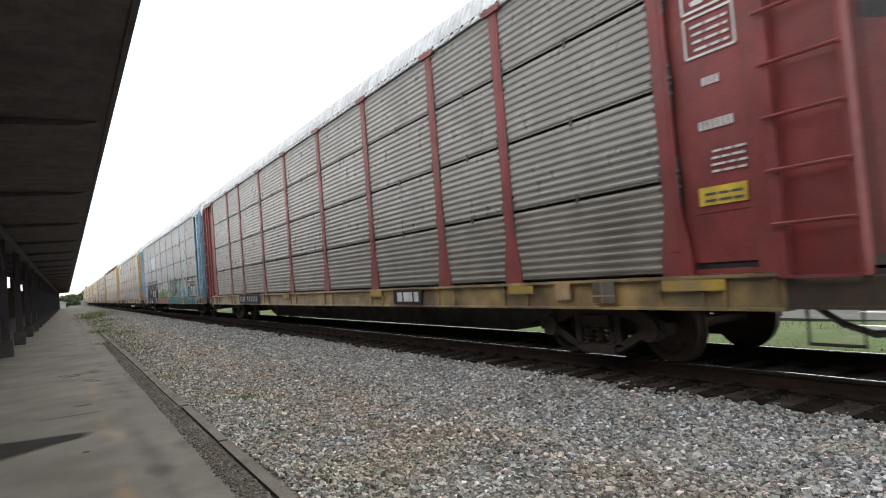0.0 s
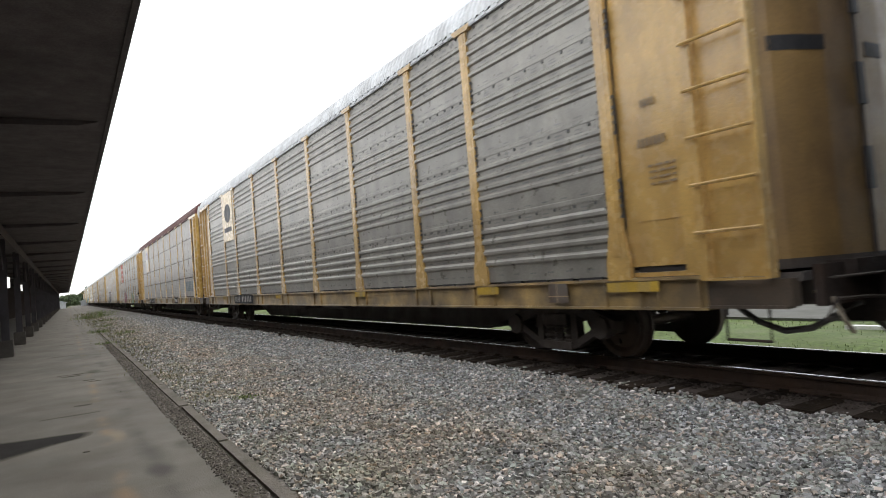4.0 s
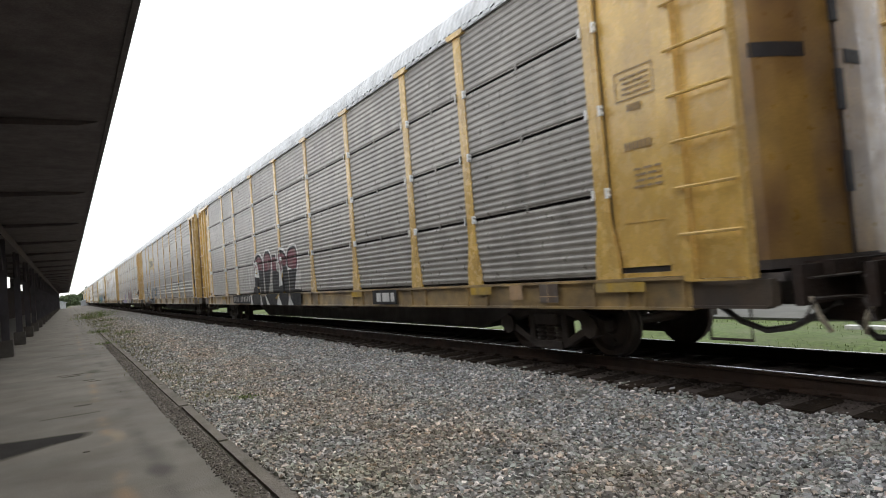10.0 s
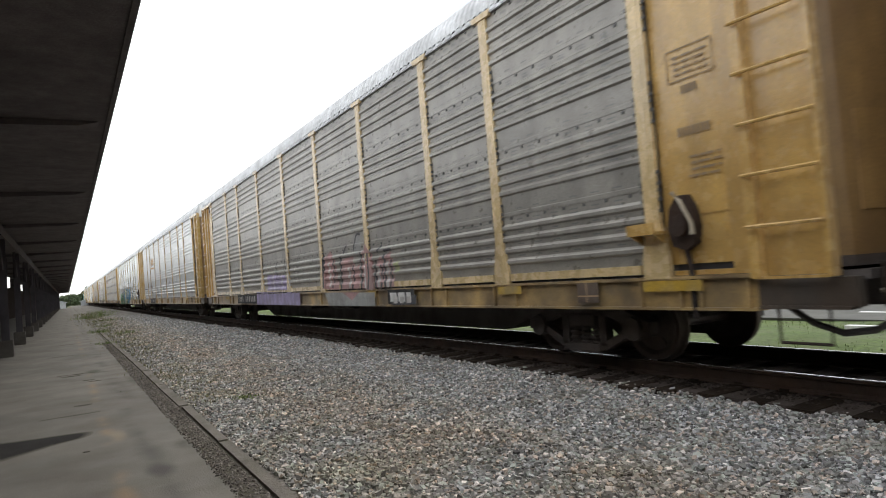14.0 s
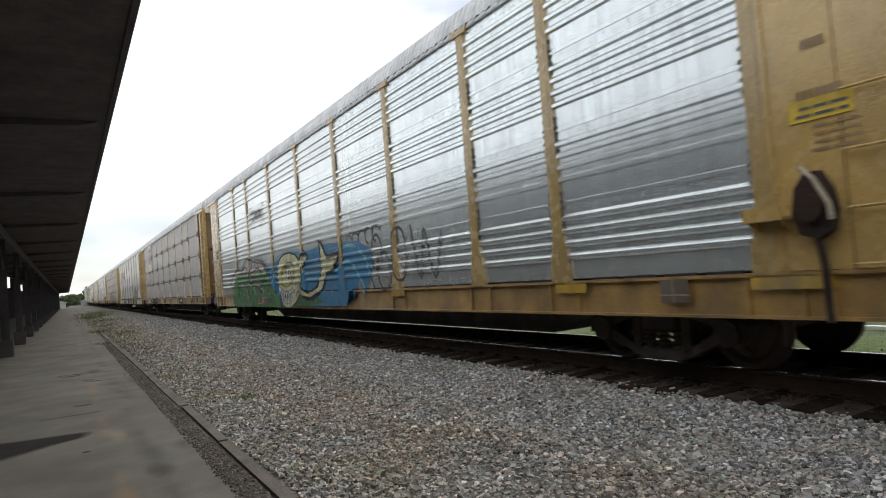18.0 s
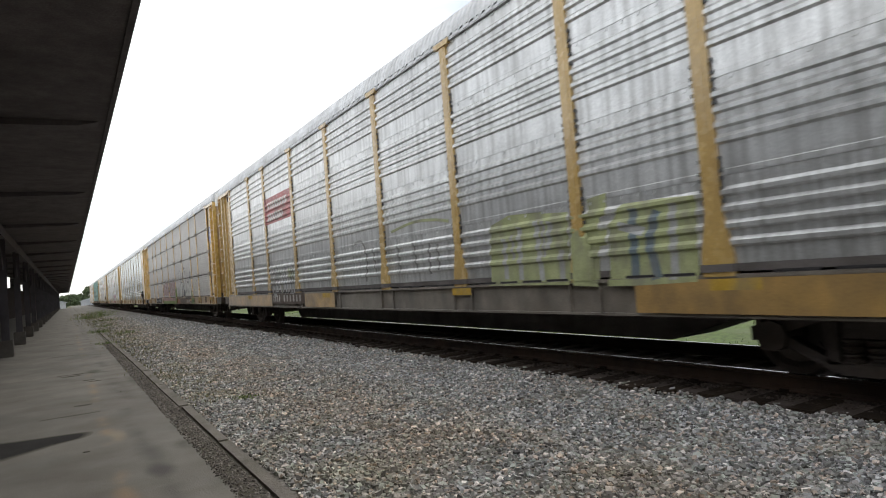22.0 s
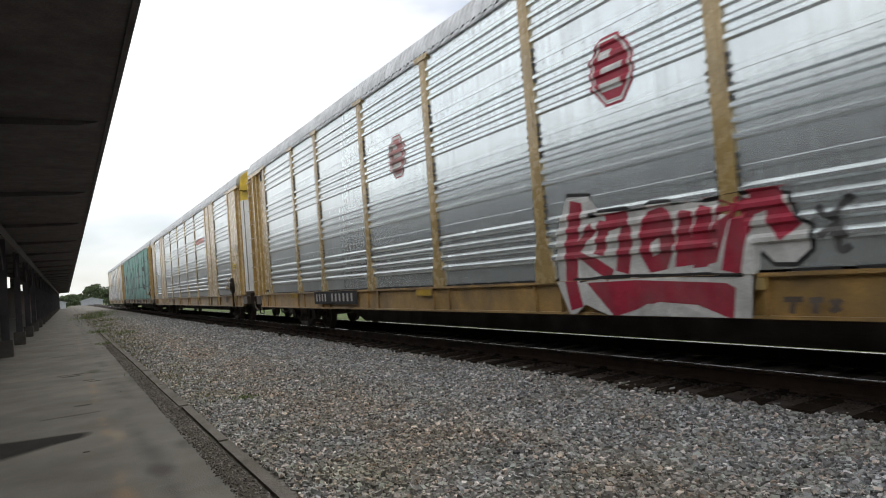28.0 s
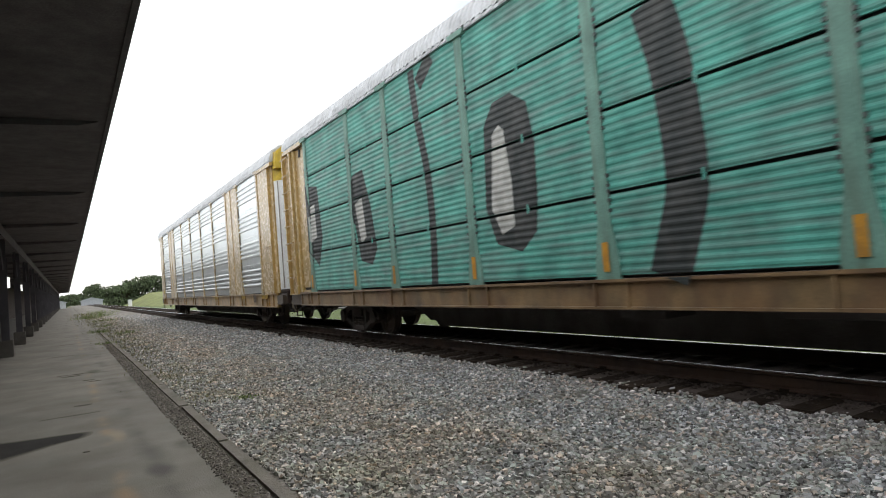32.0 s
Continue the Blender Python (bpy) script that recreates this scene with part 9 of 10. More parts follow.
on(14, "graffiti", "small dark tag", [
    (P_CHAR, stroke([(4.93, 1.59), (5.04, 1.48), (5.14, 1.58), (5.23, 1.64)], 0.06) + stroke([(4.93, 1.33), (5.07, 1.41), (5.15, 1.31)], 0.06) + stroke([(5.08, 1.50), (5.08, 1.22), (5.17, 1.24)], 0.06))], 0.004)
on(14, "graffiti", "brown scribble on the sill", [
    (P_UMBER, stroke([(4.59, 0.81), (4.76, 0.81)], 0.05, False) + stroke([(4.68, 0.81), (4.65, 0.69)], 0.05, False) + stroke([(4.81, 0.80), (4.93, 0.81)], 0.05, False) + stroke([(4.87, 0.80), (4.85, 0.69)], 0.05, False) + stroke([(4.99, 0.81), (5.05, 0.71)], 0.05, False) + stroke([(5.07, 0.81), (4.98, 0.70)], 0.05, False))], 0.004)
on(16, "graffiti", "dark grey ring figure on teal", [
    (P_SMOKE, [[(-3.64, 3.38), (-3.38, 3.67), (-2.97, 3.70), (-2.62, 3.48), (-2.51, 2.92), (-2.54, 2.17), (-2.61, 1.73), (-2.95, 1.48), (-3.53, 1.63), (-3.74, 2.17)]]),
    (P_SILK, [[(-3.45, 3.21), (-3.29, 3.32), (-3.17, 3.23), (-3.07, 2.48), (-3.07, 1.85), (-3.38, 1.75), (-3.59, 2.15)]])], 0.004)
on(16, "graffiti", "broad dark grey stroke on teal", [
    (P_SMOKE, stroke([(-0.48, 3.98), (-0.30, 3.31), (-0.22, 2.59), (-0.21, 1.95), (-0.37, 1.45), (-0.52, 1.04)], 0.52))], 0.004)
on(16, "graffiti", "narrow dark grey stroke on teal", [
    (P_SMOKE, stroke([(-5.74, 4.89), (-5.65, 4.11), (-5.41, 3.07), (-5.35, 2.09), (-5.43, 1.08)], 0.22) + stroke([(-5.51, 4.57), (-5.02, 4.91)], 0.3))], 0.004)
on(16, "graffiti", "dark grey ring figure with a pale middle", [
    (P_SMOKE, [[(-8.68, 3.51), (-8.12, 3.56), (-7.83, 2.81), (-7.64, 1.87), (-7.91, 1.56), (-8.47, 1.66), (-8.74, 2.69)]]),
    (P_SILK, [[(-8.61, 2.89), (-8.23, 2.98), (-8.12, 2.14), (-8.41, 2.02)]])], 0.004)
on(16, "graffiti", "dark grey bent figure with a pale middle", [
    (P_SMOKE, [[(-11.73, 3.75), (-10.89, 3.64), (-10.72, 2.37), (-11.06, 1.67), (-11.85, 2.18)]]),
    (P_SILK, [[(-11.64, 3.18), (-11.15, 3.23), (-11.11, 2.40), (-11.52, 2.30)]])], 0.004)
on(16, "graffiti", "dark grey box figure with a pale edge", [
    (P_SMOKE, [[(3.07, 3.74), (3.96, 3.70), (3.95, 2.11), (3.15, 1.83)]] + stroke([(2.87, 4.94), (3.02, 4.26), (3.18, 3.60)], 0.25)),
    (P_SILK, [[(3.15, 3.30), (3.48, 3.35), (3.59, 2.26), (3.30, 2.06)]])], 0.004)
on(16, "graffiti", "dark grey angular figure", [
    (P_SMOKE, [[(7.01, 3.66), (8.50, 3.65), (8.56, 3.23), (7.05, 3.33)], [(6.93, 2.48), (7.31, 2.48), (7.36, 2.25), (8.62, 2.19), (8.59, 1.75), (6.92, 1.94)], [(8.49, 4.65), (8.73, 4.55), (8.76, 3.69), (8.51, 2.25), (8.62, 2.19), (8.43, 2.22), (8.47, 3.27)]]),
    (P_SILK, [[(8.40, 1.96), (8.65, 2.00), (8.63, 1.90)]])], 0.004)
on(16, "graffiti", "white painted post in the graffiti", [
    (P_WHITE, [[(8.64, 4.59), (8.87, 4.49), (8.91, 1.53), (8.71, 1.55)]])], 0.0065)
on(16, "graffiti", "jagged dark grey figure over pale grey", [
    (P_GREY, [[(9.04, 3.73), (9.23, 3.72), (9.29, 2.98), (9.01, 3.12)], [(9.05, 1.96), (9.31, 1.99), (9.28, 1.40), (9.07, 1.35)]]),
    (P_SMOKE, stroke([(9.06, 4.34), (9.15, 3.63), (9.56, 3.55), (9.53, 2.92), (9.08, 2.77), (9.12, 2.35), (9.38, 2.37), (9.28, 1.93), (9.31, 1.47), (9.53, 1.39), (9.33, 1.08)], 0.22, False))], 0.004)
on(16, "graffiti", "pale grey jagged figure beside the end post", [
    (P_GREY, [[(11.41, 4.72), (11.70, 4.70), (11.60, 3.56), (11.36, 3.70)], [(11.34, 3.45), (11.61, 3.47), (11.42, 1.75), (11.21, 1.94)]]),
    (P_SMOKE, stroke([(11.00, 4.42), (11.23, 3.83), (10.93, 3.20), (11.12, 2.55), (10.84, 1.97), (11.08, 1.26)], 0.14, False) + stroke([(11.45, 4.62), (11.51, 4.00)], 0.14, False))], 0.0045)
on(16, "graffiti", "grey looping spray lines on the end panel", [
    (P_CHAR, stroke([(11.76, 4.42), (12.11, 3.98), (12.11, 4.46)], 0.025) + stroke([(12.00, 4.10), (12.02, 3.77)], 0.025) + stroke([(11.94, 3.23), (12.04, 2.96)], 0.025))], 0.0045)
on(15, "lettering", "white letters TR on the end panel", [
    (P_PALE, stroke([(12.40, 2.85), (12.66, 2.85)], 0.055, False) + stroke([(12.53, 2.85), (12.56, 2.61)], 0.055, False) + stroke([(12.70, 2.84), (12.74, 2.60)], 0.055, False) + stroke([(12.70, 2.84), (12.83, 2.82), (12.83, 2.70), (12.72, 2.70), (12.83, 2.59)], 0.055, False))], 0.005)
on(1, "graffiti", "navy and lilac strokes of the white and green graffiti", [
    (P_NAVY, [[(-2.47, 1.54), (-2.24, 1.61), (-1.87, 1.44), (-2.07, 1.12), (-2.32, 1.39)], [(-2.94, 1.36), (-2.67, 1.36), (-2.40, 1.19), (-2.64, 1.12), (-2.85, 1.14)], [(-0.66, 1.59), (-0.59, 1.67), (-0.41, 1.68), (-0.25, 1.58), (-0.33, 1.49), (-0.57, 1.49)], [(-0.53, 1.18), (-0.39, 1.25), (-0.11, 1.31), (0.10, 1.24), (0.17, 1.09), (-0.47, 1.09)], [(0.84, 1.63), (0.90, 1.71), (1.04, 1.67), (1.05, 1.58), (0.95, 1.54), (0.86, 1.54)], [(0.80, 1.43), (1.07, 1.32), (1.16, 1.15), (0.84, 1.10)], [(1.21, 1.42), (1.47, 1.50), (1.50, 1.48), (1.48, 1.28), (1.37, 1.31)]] + stroke([(-2.60, 2.13), (-2.73, 1.85), (-2.82, 1.59)], 0.2) + stroke([(-2.04, 2.09), (-2.27, 1.80), (-2.41, 1.55)], 0.17) + stroke([(-1.73, 1.63), (-1.58, 1.49)], 0.12) + stroke([(-1.05, 2.07), (-1.06, 1.76), (-1.06, 1.44), (-0.89, 1.18)], 0.24) + stroke([(-0.07, 2.03), (0.02, 1.80), (0.22, 1.58), (0.43, 1.42)], 0.2) + stroke([(-1.33, 2.02), (-1.31, 1.66), (-1.32, 1.21)], 0.06)),
    (P_PURPLE, stroke([(0.57, 1.97), (0.50, 1.62), (0.44, 1.40)], 0.17)),
    (P_LILAC, [[(-2.34, 1.50), (-2.23, 1.54), (-2.02, 1.40), (-2.13, 1.26)], [(-2.85, 1.31), (-2.68, 1.32), (-2.54, 1.21), (-2.75, 1.17)], [(-0.53, 1.58), (-0.42, 1.61), (-0.37, 1.55), (-0.46, 1.52)], [(-0.41, 1.13), (-0.31, 1.21), (-0.06, 1.23), (0.06, 1.11)], [(0.86, 1.34), (1.00, 1.29), (1.08, 1.18), (0.89, 1.14)], [(-3.59, 1.69), (-3.34, 1.71), (-3.38, 1.19), (-3.63, 1.18)]]),
    (P_SKY, [[(0.13, 1.83), (0.31, 1.89), (0.37, 1.77), (0.33, 1.62), (0.17, 1.66)]]),
    (P_TEAL, [[(-1.10, 2.16), (-0.87, 2.18), (-0.87, 2.06), (-1.08, 2.04)], [(-3.53, 2.06), (-3.29, 2.06), (-3.31, 1.91), (-3.56, 1.91)], [(-2.50, 2.01), (-2.30, 2.02), (-2.28, 1.95), (-2.46, 1.93)]]),
    (P_WHITE, stroke([(-0.15, 1.53), (0.22, 1.52), (0.40, 1.39)], 0.05))], 0.0072)
on(1, "graffiti", "cream painted post in the graffiti", [
    (P_CREAM, [[(-1.59, 2.01), (-1.38, 2.05), (-1.35, 1.68), (-1.63, 1.68)]]),
    (P_LIME, [[(-1.63, 1.67), (-1.35, 1.66), (-1.36, 1.21), (-1.68, 1.24)]])], 0.0062)
on(1, "graffiti", "lilac and navy slants over the orange sill", [
    (P_LILAC, [[(-3.68, 1.03), (-3.36, 1.03), (-3.18, 0.74), (-3.58, 0.74)], [(-2.93, 1.02), (-2.65, 1.02), (-2.41, 0.74), (-2.67, 0.74)], [(-1.19, 0.75), (-0.89, 0.99), (-0.58, 0.75)], [(0.46, 0.75), (0.55, 0.99), (0.67, 0.75)], [(0.83, 1.04), (1.12, 1.06), (1.40, 0.76), (1.07, 0.76)]]),
    (P_NAVY, stroke([(-3.34, 1.03), (-3.12, 0.74)], 0.09, False) + stroke([(-2.93, 1.02), (-2.67, 0.74)], 0.09, False) + stroke([(1.16, 1.06), (1.42, 0.81)], 0.09, False) + stroke([(-0.88, 1.00), (-0.53, 0.75)], 0.09, False) + stroke([(0.55, 1.01), (0.69, 0.75)], 0.09, False)),
    (P_WHITE, stroke([(-1.25, 0.75), (-0.89, 1.02)], 0.035, False) + stroke([(-0.78, 1.00), (-0.34, 0.75)], 0.035, False) + stroke([(0.42, 0.75), (0.53, 1.01)], 0.035, False) + stroke([(0.76, 1.05), (0.99, 0.76)], 0.035, False) + stroke([(-2.63, 1.01), (-1.89, 0.74)], 0.035, False)),
    (P_UMBER, [[(-1.65, 1.11), (-1.37, 1.19), (-1.16, 1.10), (-1.60, 1.01)]])], 0.0066)
on(1, "graffiti", "dark, teal and pale fills of the outlined graffiti", [
    (P_TEAL, [[(7.48, 1.08), (10.88, 1.05), (10.84, 0.73), (7.42, 0.71)], [(8.95, 1.56), (9.47, 1.50), (9.81, 1.38), (9.99, 1.17), (9.10, 1.15), (8.99, 1.31)], [(10.11, 1.53), (10.38, 1.54), (10.28, 1.14), (10.12, 1.15)], [(7.37, 1.53), (7.80, 1.51), (8.08, 1.18), (7.32, 1.19)]]),
    (P_UMBER, [[(10.19, 2.15), (10.56, 2.17), (10.54, 1.87), (10.16, 1.89)], [(9.52, 1.89), (10.16, 1.87), (10.95, 1.85), (10.94, 1.54), (10.40, 1.56), (10.12, 1.54), (9.48, 1.58)], [(8.80, 1.94), (8.89, 2.10), (9.17, 2.16), (9.42, 2.05), (9.50, 1.89), (9.31, 1.75), (8.85, 1.80)], [(8.22, 2.13), (8.61, 2.16), (8.67, 1.75), (8.36, 1.47), (8.19, 1.61)]]),
    (P_PALE, [[(9.18, 1.70), (9.54, 1.56), (10.11, 1.53), (10.07, 1.18), (9.82, 1.46), (9.48, 1.55)], [(10.40, 1.54), (10.96, 1.53), (10.93, 1.13), (10.35, 1.14)]]),
    (P_SKY, [[(8.44, 1.47), (8.87, 1.48), (8.92, 1.15), (8.50, 1.15)], [(9.41, 1.06), (10.00, 1.06), (10.04, 0.93), (9.45, 0.92)]]),
    (P_STEEL, [[(7.80, 0.92), (8.29, 1.00), (8.58, 0.74), (7.94, 0.73)], [(10.33, 1.00), (10.56, 1.00), (10.68, 0.74), (10.36, 0.74)]]),
    (M_ORANGE, [[(8.99, 1.03), (9.41, 1.03), (9.39, 0.92), (8.97, 0.91)]]),
    (P_NAVY, [[(10.06, 1.08), (10.27, 1.08), (10.21, 0.74), (10.07, 0.74)]] + stroke([(9.02, 1.58), (9.59, 1.51), (9.86, 1.33), (10.03, 1.11)], 0.1) + stroke([(8.91, 1.23), (9.09, 1.07)], 0.1) + stroke([(7.54, 1.11), (7.85, 0.73)], 0.08, False) + stroke([(8.45, 1.04), (8.77, 0.74)], 0.08, False) + stroke([(9.22, 1.06), (9.43, 0.74)], 0.08, False) + stroke([(10.83, 1.05), (10.86, 0.75)], 0.08, False) + stroke([(10.36, 1.49), (10.28, 1.14)], 0.08, False))], 0.0052)
on(1, "graffiti", "white outlines of the crossed and curved letters", [
    (P_WHITE, stroke([(8.59, 2.19), (8.70, 1.98), (8.81, 1.53), (8.91, 1.27)], 0.06) + stroke([(8.72, 1.92), (8.89, 2.10), (9.17, 2.17), (9.42, 2.07), (9.52, 1.90)], 0.06) + stroke([(8.89, 1.88), (9.52, 1.89), (10.13, 1.89), (10.16, 2.16), (10.58, 2.17), (10.55, 1.88), (10.96, 1.87), (10.94, 1.54), (10.40, 1.54), (10.33, 1.14)], 0.055, False) + stroke([(9.03, 1.78), (9.16, 1.59), (10.12, 1.54), (10.01, 1.15)], 0.055, False) + stroke([(8.58, 2.18), (8.22, 2.13), (8.26, 1.61), (8.19, 1.18)], 0.055, False) + stroke([(7.44, 1.99), (7.79, 2.00), (7.81, 1.55), (8.08, 1.18)], 0.055, False)),
    (P_PALE, stroke([(9.51, 1.77), (10.93, 1.70)], 0.03, False) + stroke([(7.81, 1.55), (8.60, 1.54)], 0.03, False))], 0.0095)
on(1, "graffiti", "lilac and purple clouded letter", [
    (P_LILAC, [[(11.11, 1.69), (11.33, 1.76), (11.57, 1.73), (11.60, 1.61), (11.39, 1.54), (11.12, 1.53)], [(10.99, 1.41), (11.34, 1.43), (11.58, 1.49), (11.67, 1.27), (11.36, 1.27), (10.98, 1.15)], [(10.88, 1.03), (11.41, 1.05), (11.56, 0.97), (11.56, 0.82), (11.46, 0.74), (10.86, 0.73)]]),
    (P_PURPLE, [[(11.10, 1.56), (11.39, 1.55), (11.36, 1.43), (11.11, 1.46)], [(11.03, 1.37), (11.25, 1.38), (11.27, 1.32), (11.04, 1.31)], [(11.06, 1.26), (11.29, 1.27), (11.29, 1.21), (11.05, 1.19)]]),
    (P_PALE, [[(11.38, 1.62), (11.54, 1.61), (11.57, 1.50), (11.40, 1.49)]]),
    (P_LILAC, stroke([(11.57, 1.18), (11.76, 1.08), (11.93, 0.99)], 0.1))], 0.0062)
on(4, "graffiti", "faded mauve clouded graffiti over sheets, post and sill", [
    (P_MAUVE, [[(8.16, 1.29), (8.25, 1.52), (8.48, 1.68), (8.74, 1.75), (9.05, 1.77), (9.28, 1.79), (9.48, 1.69), (9.52, 1.44), (9.91, 1.38), (10.45, 1.29), (10.89, 1.28), (11.03, 1.14), (10.97, 1.03), (9.10, 1.02), (9.01, 0.91), (8.45, 0.92), (8.39, 1.10)], [(8.11, 0.92), (10.91, 0.96), (10.82, 0.71), (9.34, 0.68), (8.25, 0.69)]]),
    (P_STEN, [[(9.92, 0.94), (10.17, 0.96), (10.20, 0.75), (10.01, 0.71), (9.83, 0.79)], [(8.81, 1.40), (8.93, 1.33), (8.84, 1.13)], [(9.16, 0.91), (9.38, 0.93), (9.29, 0.74)]] + stroke([(8.39, 1.42), (8.59, 1.28)], 0.05) + stroke([(9.29, 1.33), (9.35, 1.12)], 0.05) + stroke([(10.03, 1.29), (10.15, 1.24)], 0.05) + stroke([(9.64, 1.31), (9.68, 1.15)], 0.05) + stroke([(10.85, 0.93), (10.77, 0.75)], 0.05)),
    (P_BLUSH, [[(10.67, 1.19), (10.99, 1.19), (10.97, 1.05), (10.65, 1.04)]]),
    (M_ORANGE, [[(10.91, 0.98), (11.34, 1.01), (11.33, 0.79), (10.91, 0.76)]]),
    (P_PALE, [[(11.09, 1.15), (11.19, 1.18), (11.20, 1.10), (11.10, 1.08)]]),
    (P_SILK, stroke([(8.48, 1.68), (8.40, 1.46), (8.16, 1.29), (8.41, 1.19)], 0.05) + stroke([(8.81, 1.70), (8.66, 1.45), (8.81, 1.18), (8.59, 0.74)], 0.05) + stroke([(9.03, 1.60), (8.90, 1.26), (8.91, 0.74)], 0.05) + stroke([(9.17, 1.72), (9.28, 1.50), (9.15, 1.17)], 0.05) + stroke([(9.81, 1.54), (9.84, 1.34), (9.68, 1.15)], 0.05) + stroke([(9.97, 1.53), (10.01, 1.41)], 0.05) + stroke([(10.29, 1.43), (10.40, 1.31)], 0.05) + stroke([(8.45, 0.92), (8.58, 0.70), (8.85, 0.92)], 0.05) + stroke([(9.38, 0.95), (9.55, 0.70), (9.72, 0.95)], 0.05) + stroke([(10.11, 0.98), (10.20, 0.71), (10.35, 0.97)], 0.05) + stroke([(10.50, 1.19), (10.42, 1.01), (10.55, 0.75)], 0.05) + stroke([(10.69, 0.97), (10.72, 0.75)], 0.05))], 0.005)
on(4, "graffiti", "dark drips and pale top of the green graffiti", [
    (P_CHAR, [[(6.24, 1.34), (6.48, 1.34), (6.41, 1.23)]] + stroke([(5.40, 1.75), (5.31, 1.24)], 0.05) + stroke([(5.78, 1.67), (5.81, 1.12)], 0.05) + stroke([(4.91, 1.78), (5.10, 1.60)], 0.05) + stroke([(4.33, 1.03), (4.51, 0.73)], 0.05) + stroke([(5.39, 0.90), (5.74, 0.68)], 0.05) + stroke([(6.14, 0.89), (6.46, 0.68)], 0.05)),
    (P_PALE, [[(5.46, 1.75), (5.94, 1.86), (6.16, 1.70), (5.90, 1.63)]])], 0.0075)
on(4, "graffiti", "magenta graffiti letters with broad pale outlines", [
    (P_ROSE, [[(-3.75, 1.78), (-3.56, 1.85), (-3.34, 1.77), (-3.05, 1.99), (-2.87, 1.76), (-2.66, 1.84), (-2.39, 1.77), (-2.24, 1.92), (-2.06, 1.96), (-1.88, 1.80), (-1.60, 1.88), (-1.37, 1.71), (-1.15, 1.51), (-0.98, 1.47), (-0.93, 1.38), (-0.96, 1.28), (-1.09, 1.20), (-1.05, 0.70), (-3.66, 0.66), (-3.81, 0.90), (-3.79, 1.28)]]),
    (P_UMBER, [[(-3.51, 1.38), (-3.29, 1.31), (-3.25, 1.22), (-3.50, 1.21)], [(-2.56, 1.32), (-2.40, 1.29), (-2.39, 1.08), (-2.52, 1.12)]]),
    (P_TAN, [[(-3.54, 1.18), (-3.26, 1.18), (-3.27, 1.04), (-3.53, 1.04)]]),
    (P_WORN, [[(-1.90, 1.96), (-1.70, 1.97), (-1.68, 1.81), (-1.80, 1.76), (-1.89, 1.84)], [(-1.45, 1.55), (-1.30, 1.34), (-1.49, 1.33)], [(-1.46, 1.16), (-1.27, 1.25), (-1.41, 0.96)], [(-2.12, 1.17), (-1.99, 1.18), (-2.00, 1.07), (-2.11, 1.04)], [(-1.75, 1.18), (-1.64, 1.19), (-1.64, 1.05), (-1.76, 1.04)], [(-1.25, 0.93), (-1.05, 0.95), (-1.10, 0.75)]]),
    (P_PALE, stroke([(-3.79, 1.05), (-3.80, 1.40), (-3.77, 1.78), (-3.56, 1.88), (-3.37, 1.81), (-3.22, 1.87), (-3.04, 2.06), (-2.94, 1.83), (-2.95, 1.52), (-2.89, 1.24), (-2.95, 0.72)], 0.085) + stroke([(-3.07, 1.78), (-3.07, 1.53), (-2.96, 1.42)], 0.085) + stroke([(-2.61, 2.03), (-2.64, 1.66)], 0.085) + stroke([(-2.50, 1.98), (-2.37, 1.77), (-2.20, 1.91), (-1.93, 2.05), (-1.82, 1.98), (-1.69, 1.93)], 0.085) + stroke([(-1.68, 1.54), (-1.64, 1.35)], 0.085) + stroke([(-3.62, 1.42), (-3.24, 1.33), (-3.21, 1.11), (-3.35, 0.91)], 0.085) + stroke([(-2.53, 1.35), (-2.40, 1.31), (-2.35, 1.05)], 0.085) + stroke([(-1.98, 0.94), (-1.76, 0.78)], 0.085) + stroke([(-1.48, 0.99), (-1.51, 0.76), (-1.27, 0.69)], 0.085) + stroke([(-1.07, 1.03), (-1.04, 0.76), (-0.92, 0.73)], 0.085) + stroke([(-1.50, 1.79), (-1.08, 1.51)], 0.055) + stroke([(-1.17, 1.32), (-1.03, 1.45), (-0.94, 1.49), (-0.91, 1.35), (-0.99, 1.22), (-1.04, 1.14)], 0.055) + stroke([(-1.94, 1.28), (-1.71, 1.24), (-1.65, 1.14)], 0.055) + stroke([(-2.19, 1.65), (-2.12, 1.45), (-2.12, 1.13), (-2.09, 0.72)], 0.055) + stroke([(-2.69, 0.82), (-2.45, 0.72)], 0.055) + stroke([(-2.80, 1.54), (-2.51, 1.58), (-2.25, 1.49)], 0.055))], 0.0045)
on(4, "graffiti", "large pale grey rounded letter over pink", [
    (P_PALE, [[(0.57, 1.88), (0.34, 1.88), (0.22, 1.80), (0.15, 1.69), (-0.03, 1.59), (-0.13, 1.39), (-0.15, 1.17), (-0.11, 1.04), (0.10, 1.02), (0.22, 1.10), (0.19, 1.22), (0.10, 1.26), (0.12, 1.39), (0.19, 1.47), (0.26, 1.62), (0.27, 1.50), (0.42, 1.48), (0.55, 1.63)]]),
    (P_BLUSH, [[(0.19, 1.22), (0.43, 1.33), (0.48, 1.20), (0.42, 1.07), (0.34, 1.02), (0.12, 1.02)]]),
    (P_RED, [[(-0.34, 1.14), (-0.22, 1.15), (-0.20, 1.03), (-0.35, 1.02)]]),
    (P_PINK, [[(0.16, 1.12), (0.31, 1.14), (0.34, 1.03), (0.17, 1.03)]]),
    (P_CHAR, [[(0.22, 1.61), (0.27, 1.50), (0.42, 1.48), (0.37, 1.38), (0.30, 1.26), (0.19, 1.23), (0.10, 1.26), (0.12, 1.39), (0.17, 1.45)]])], 0.0045)

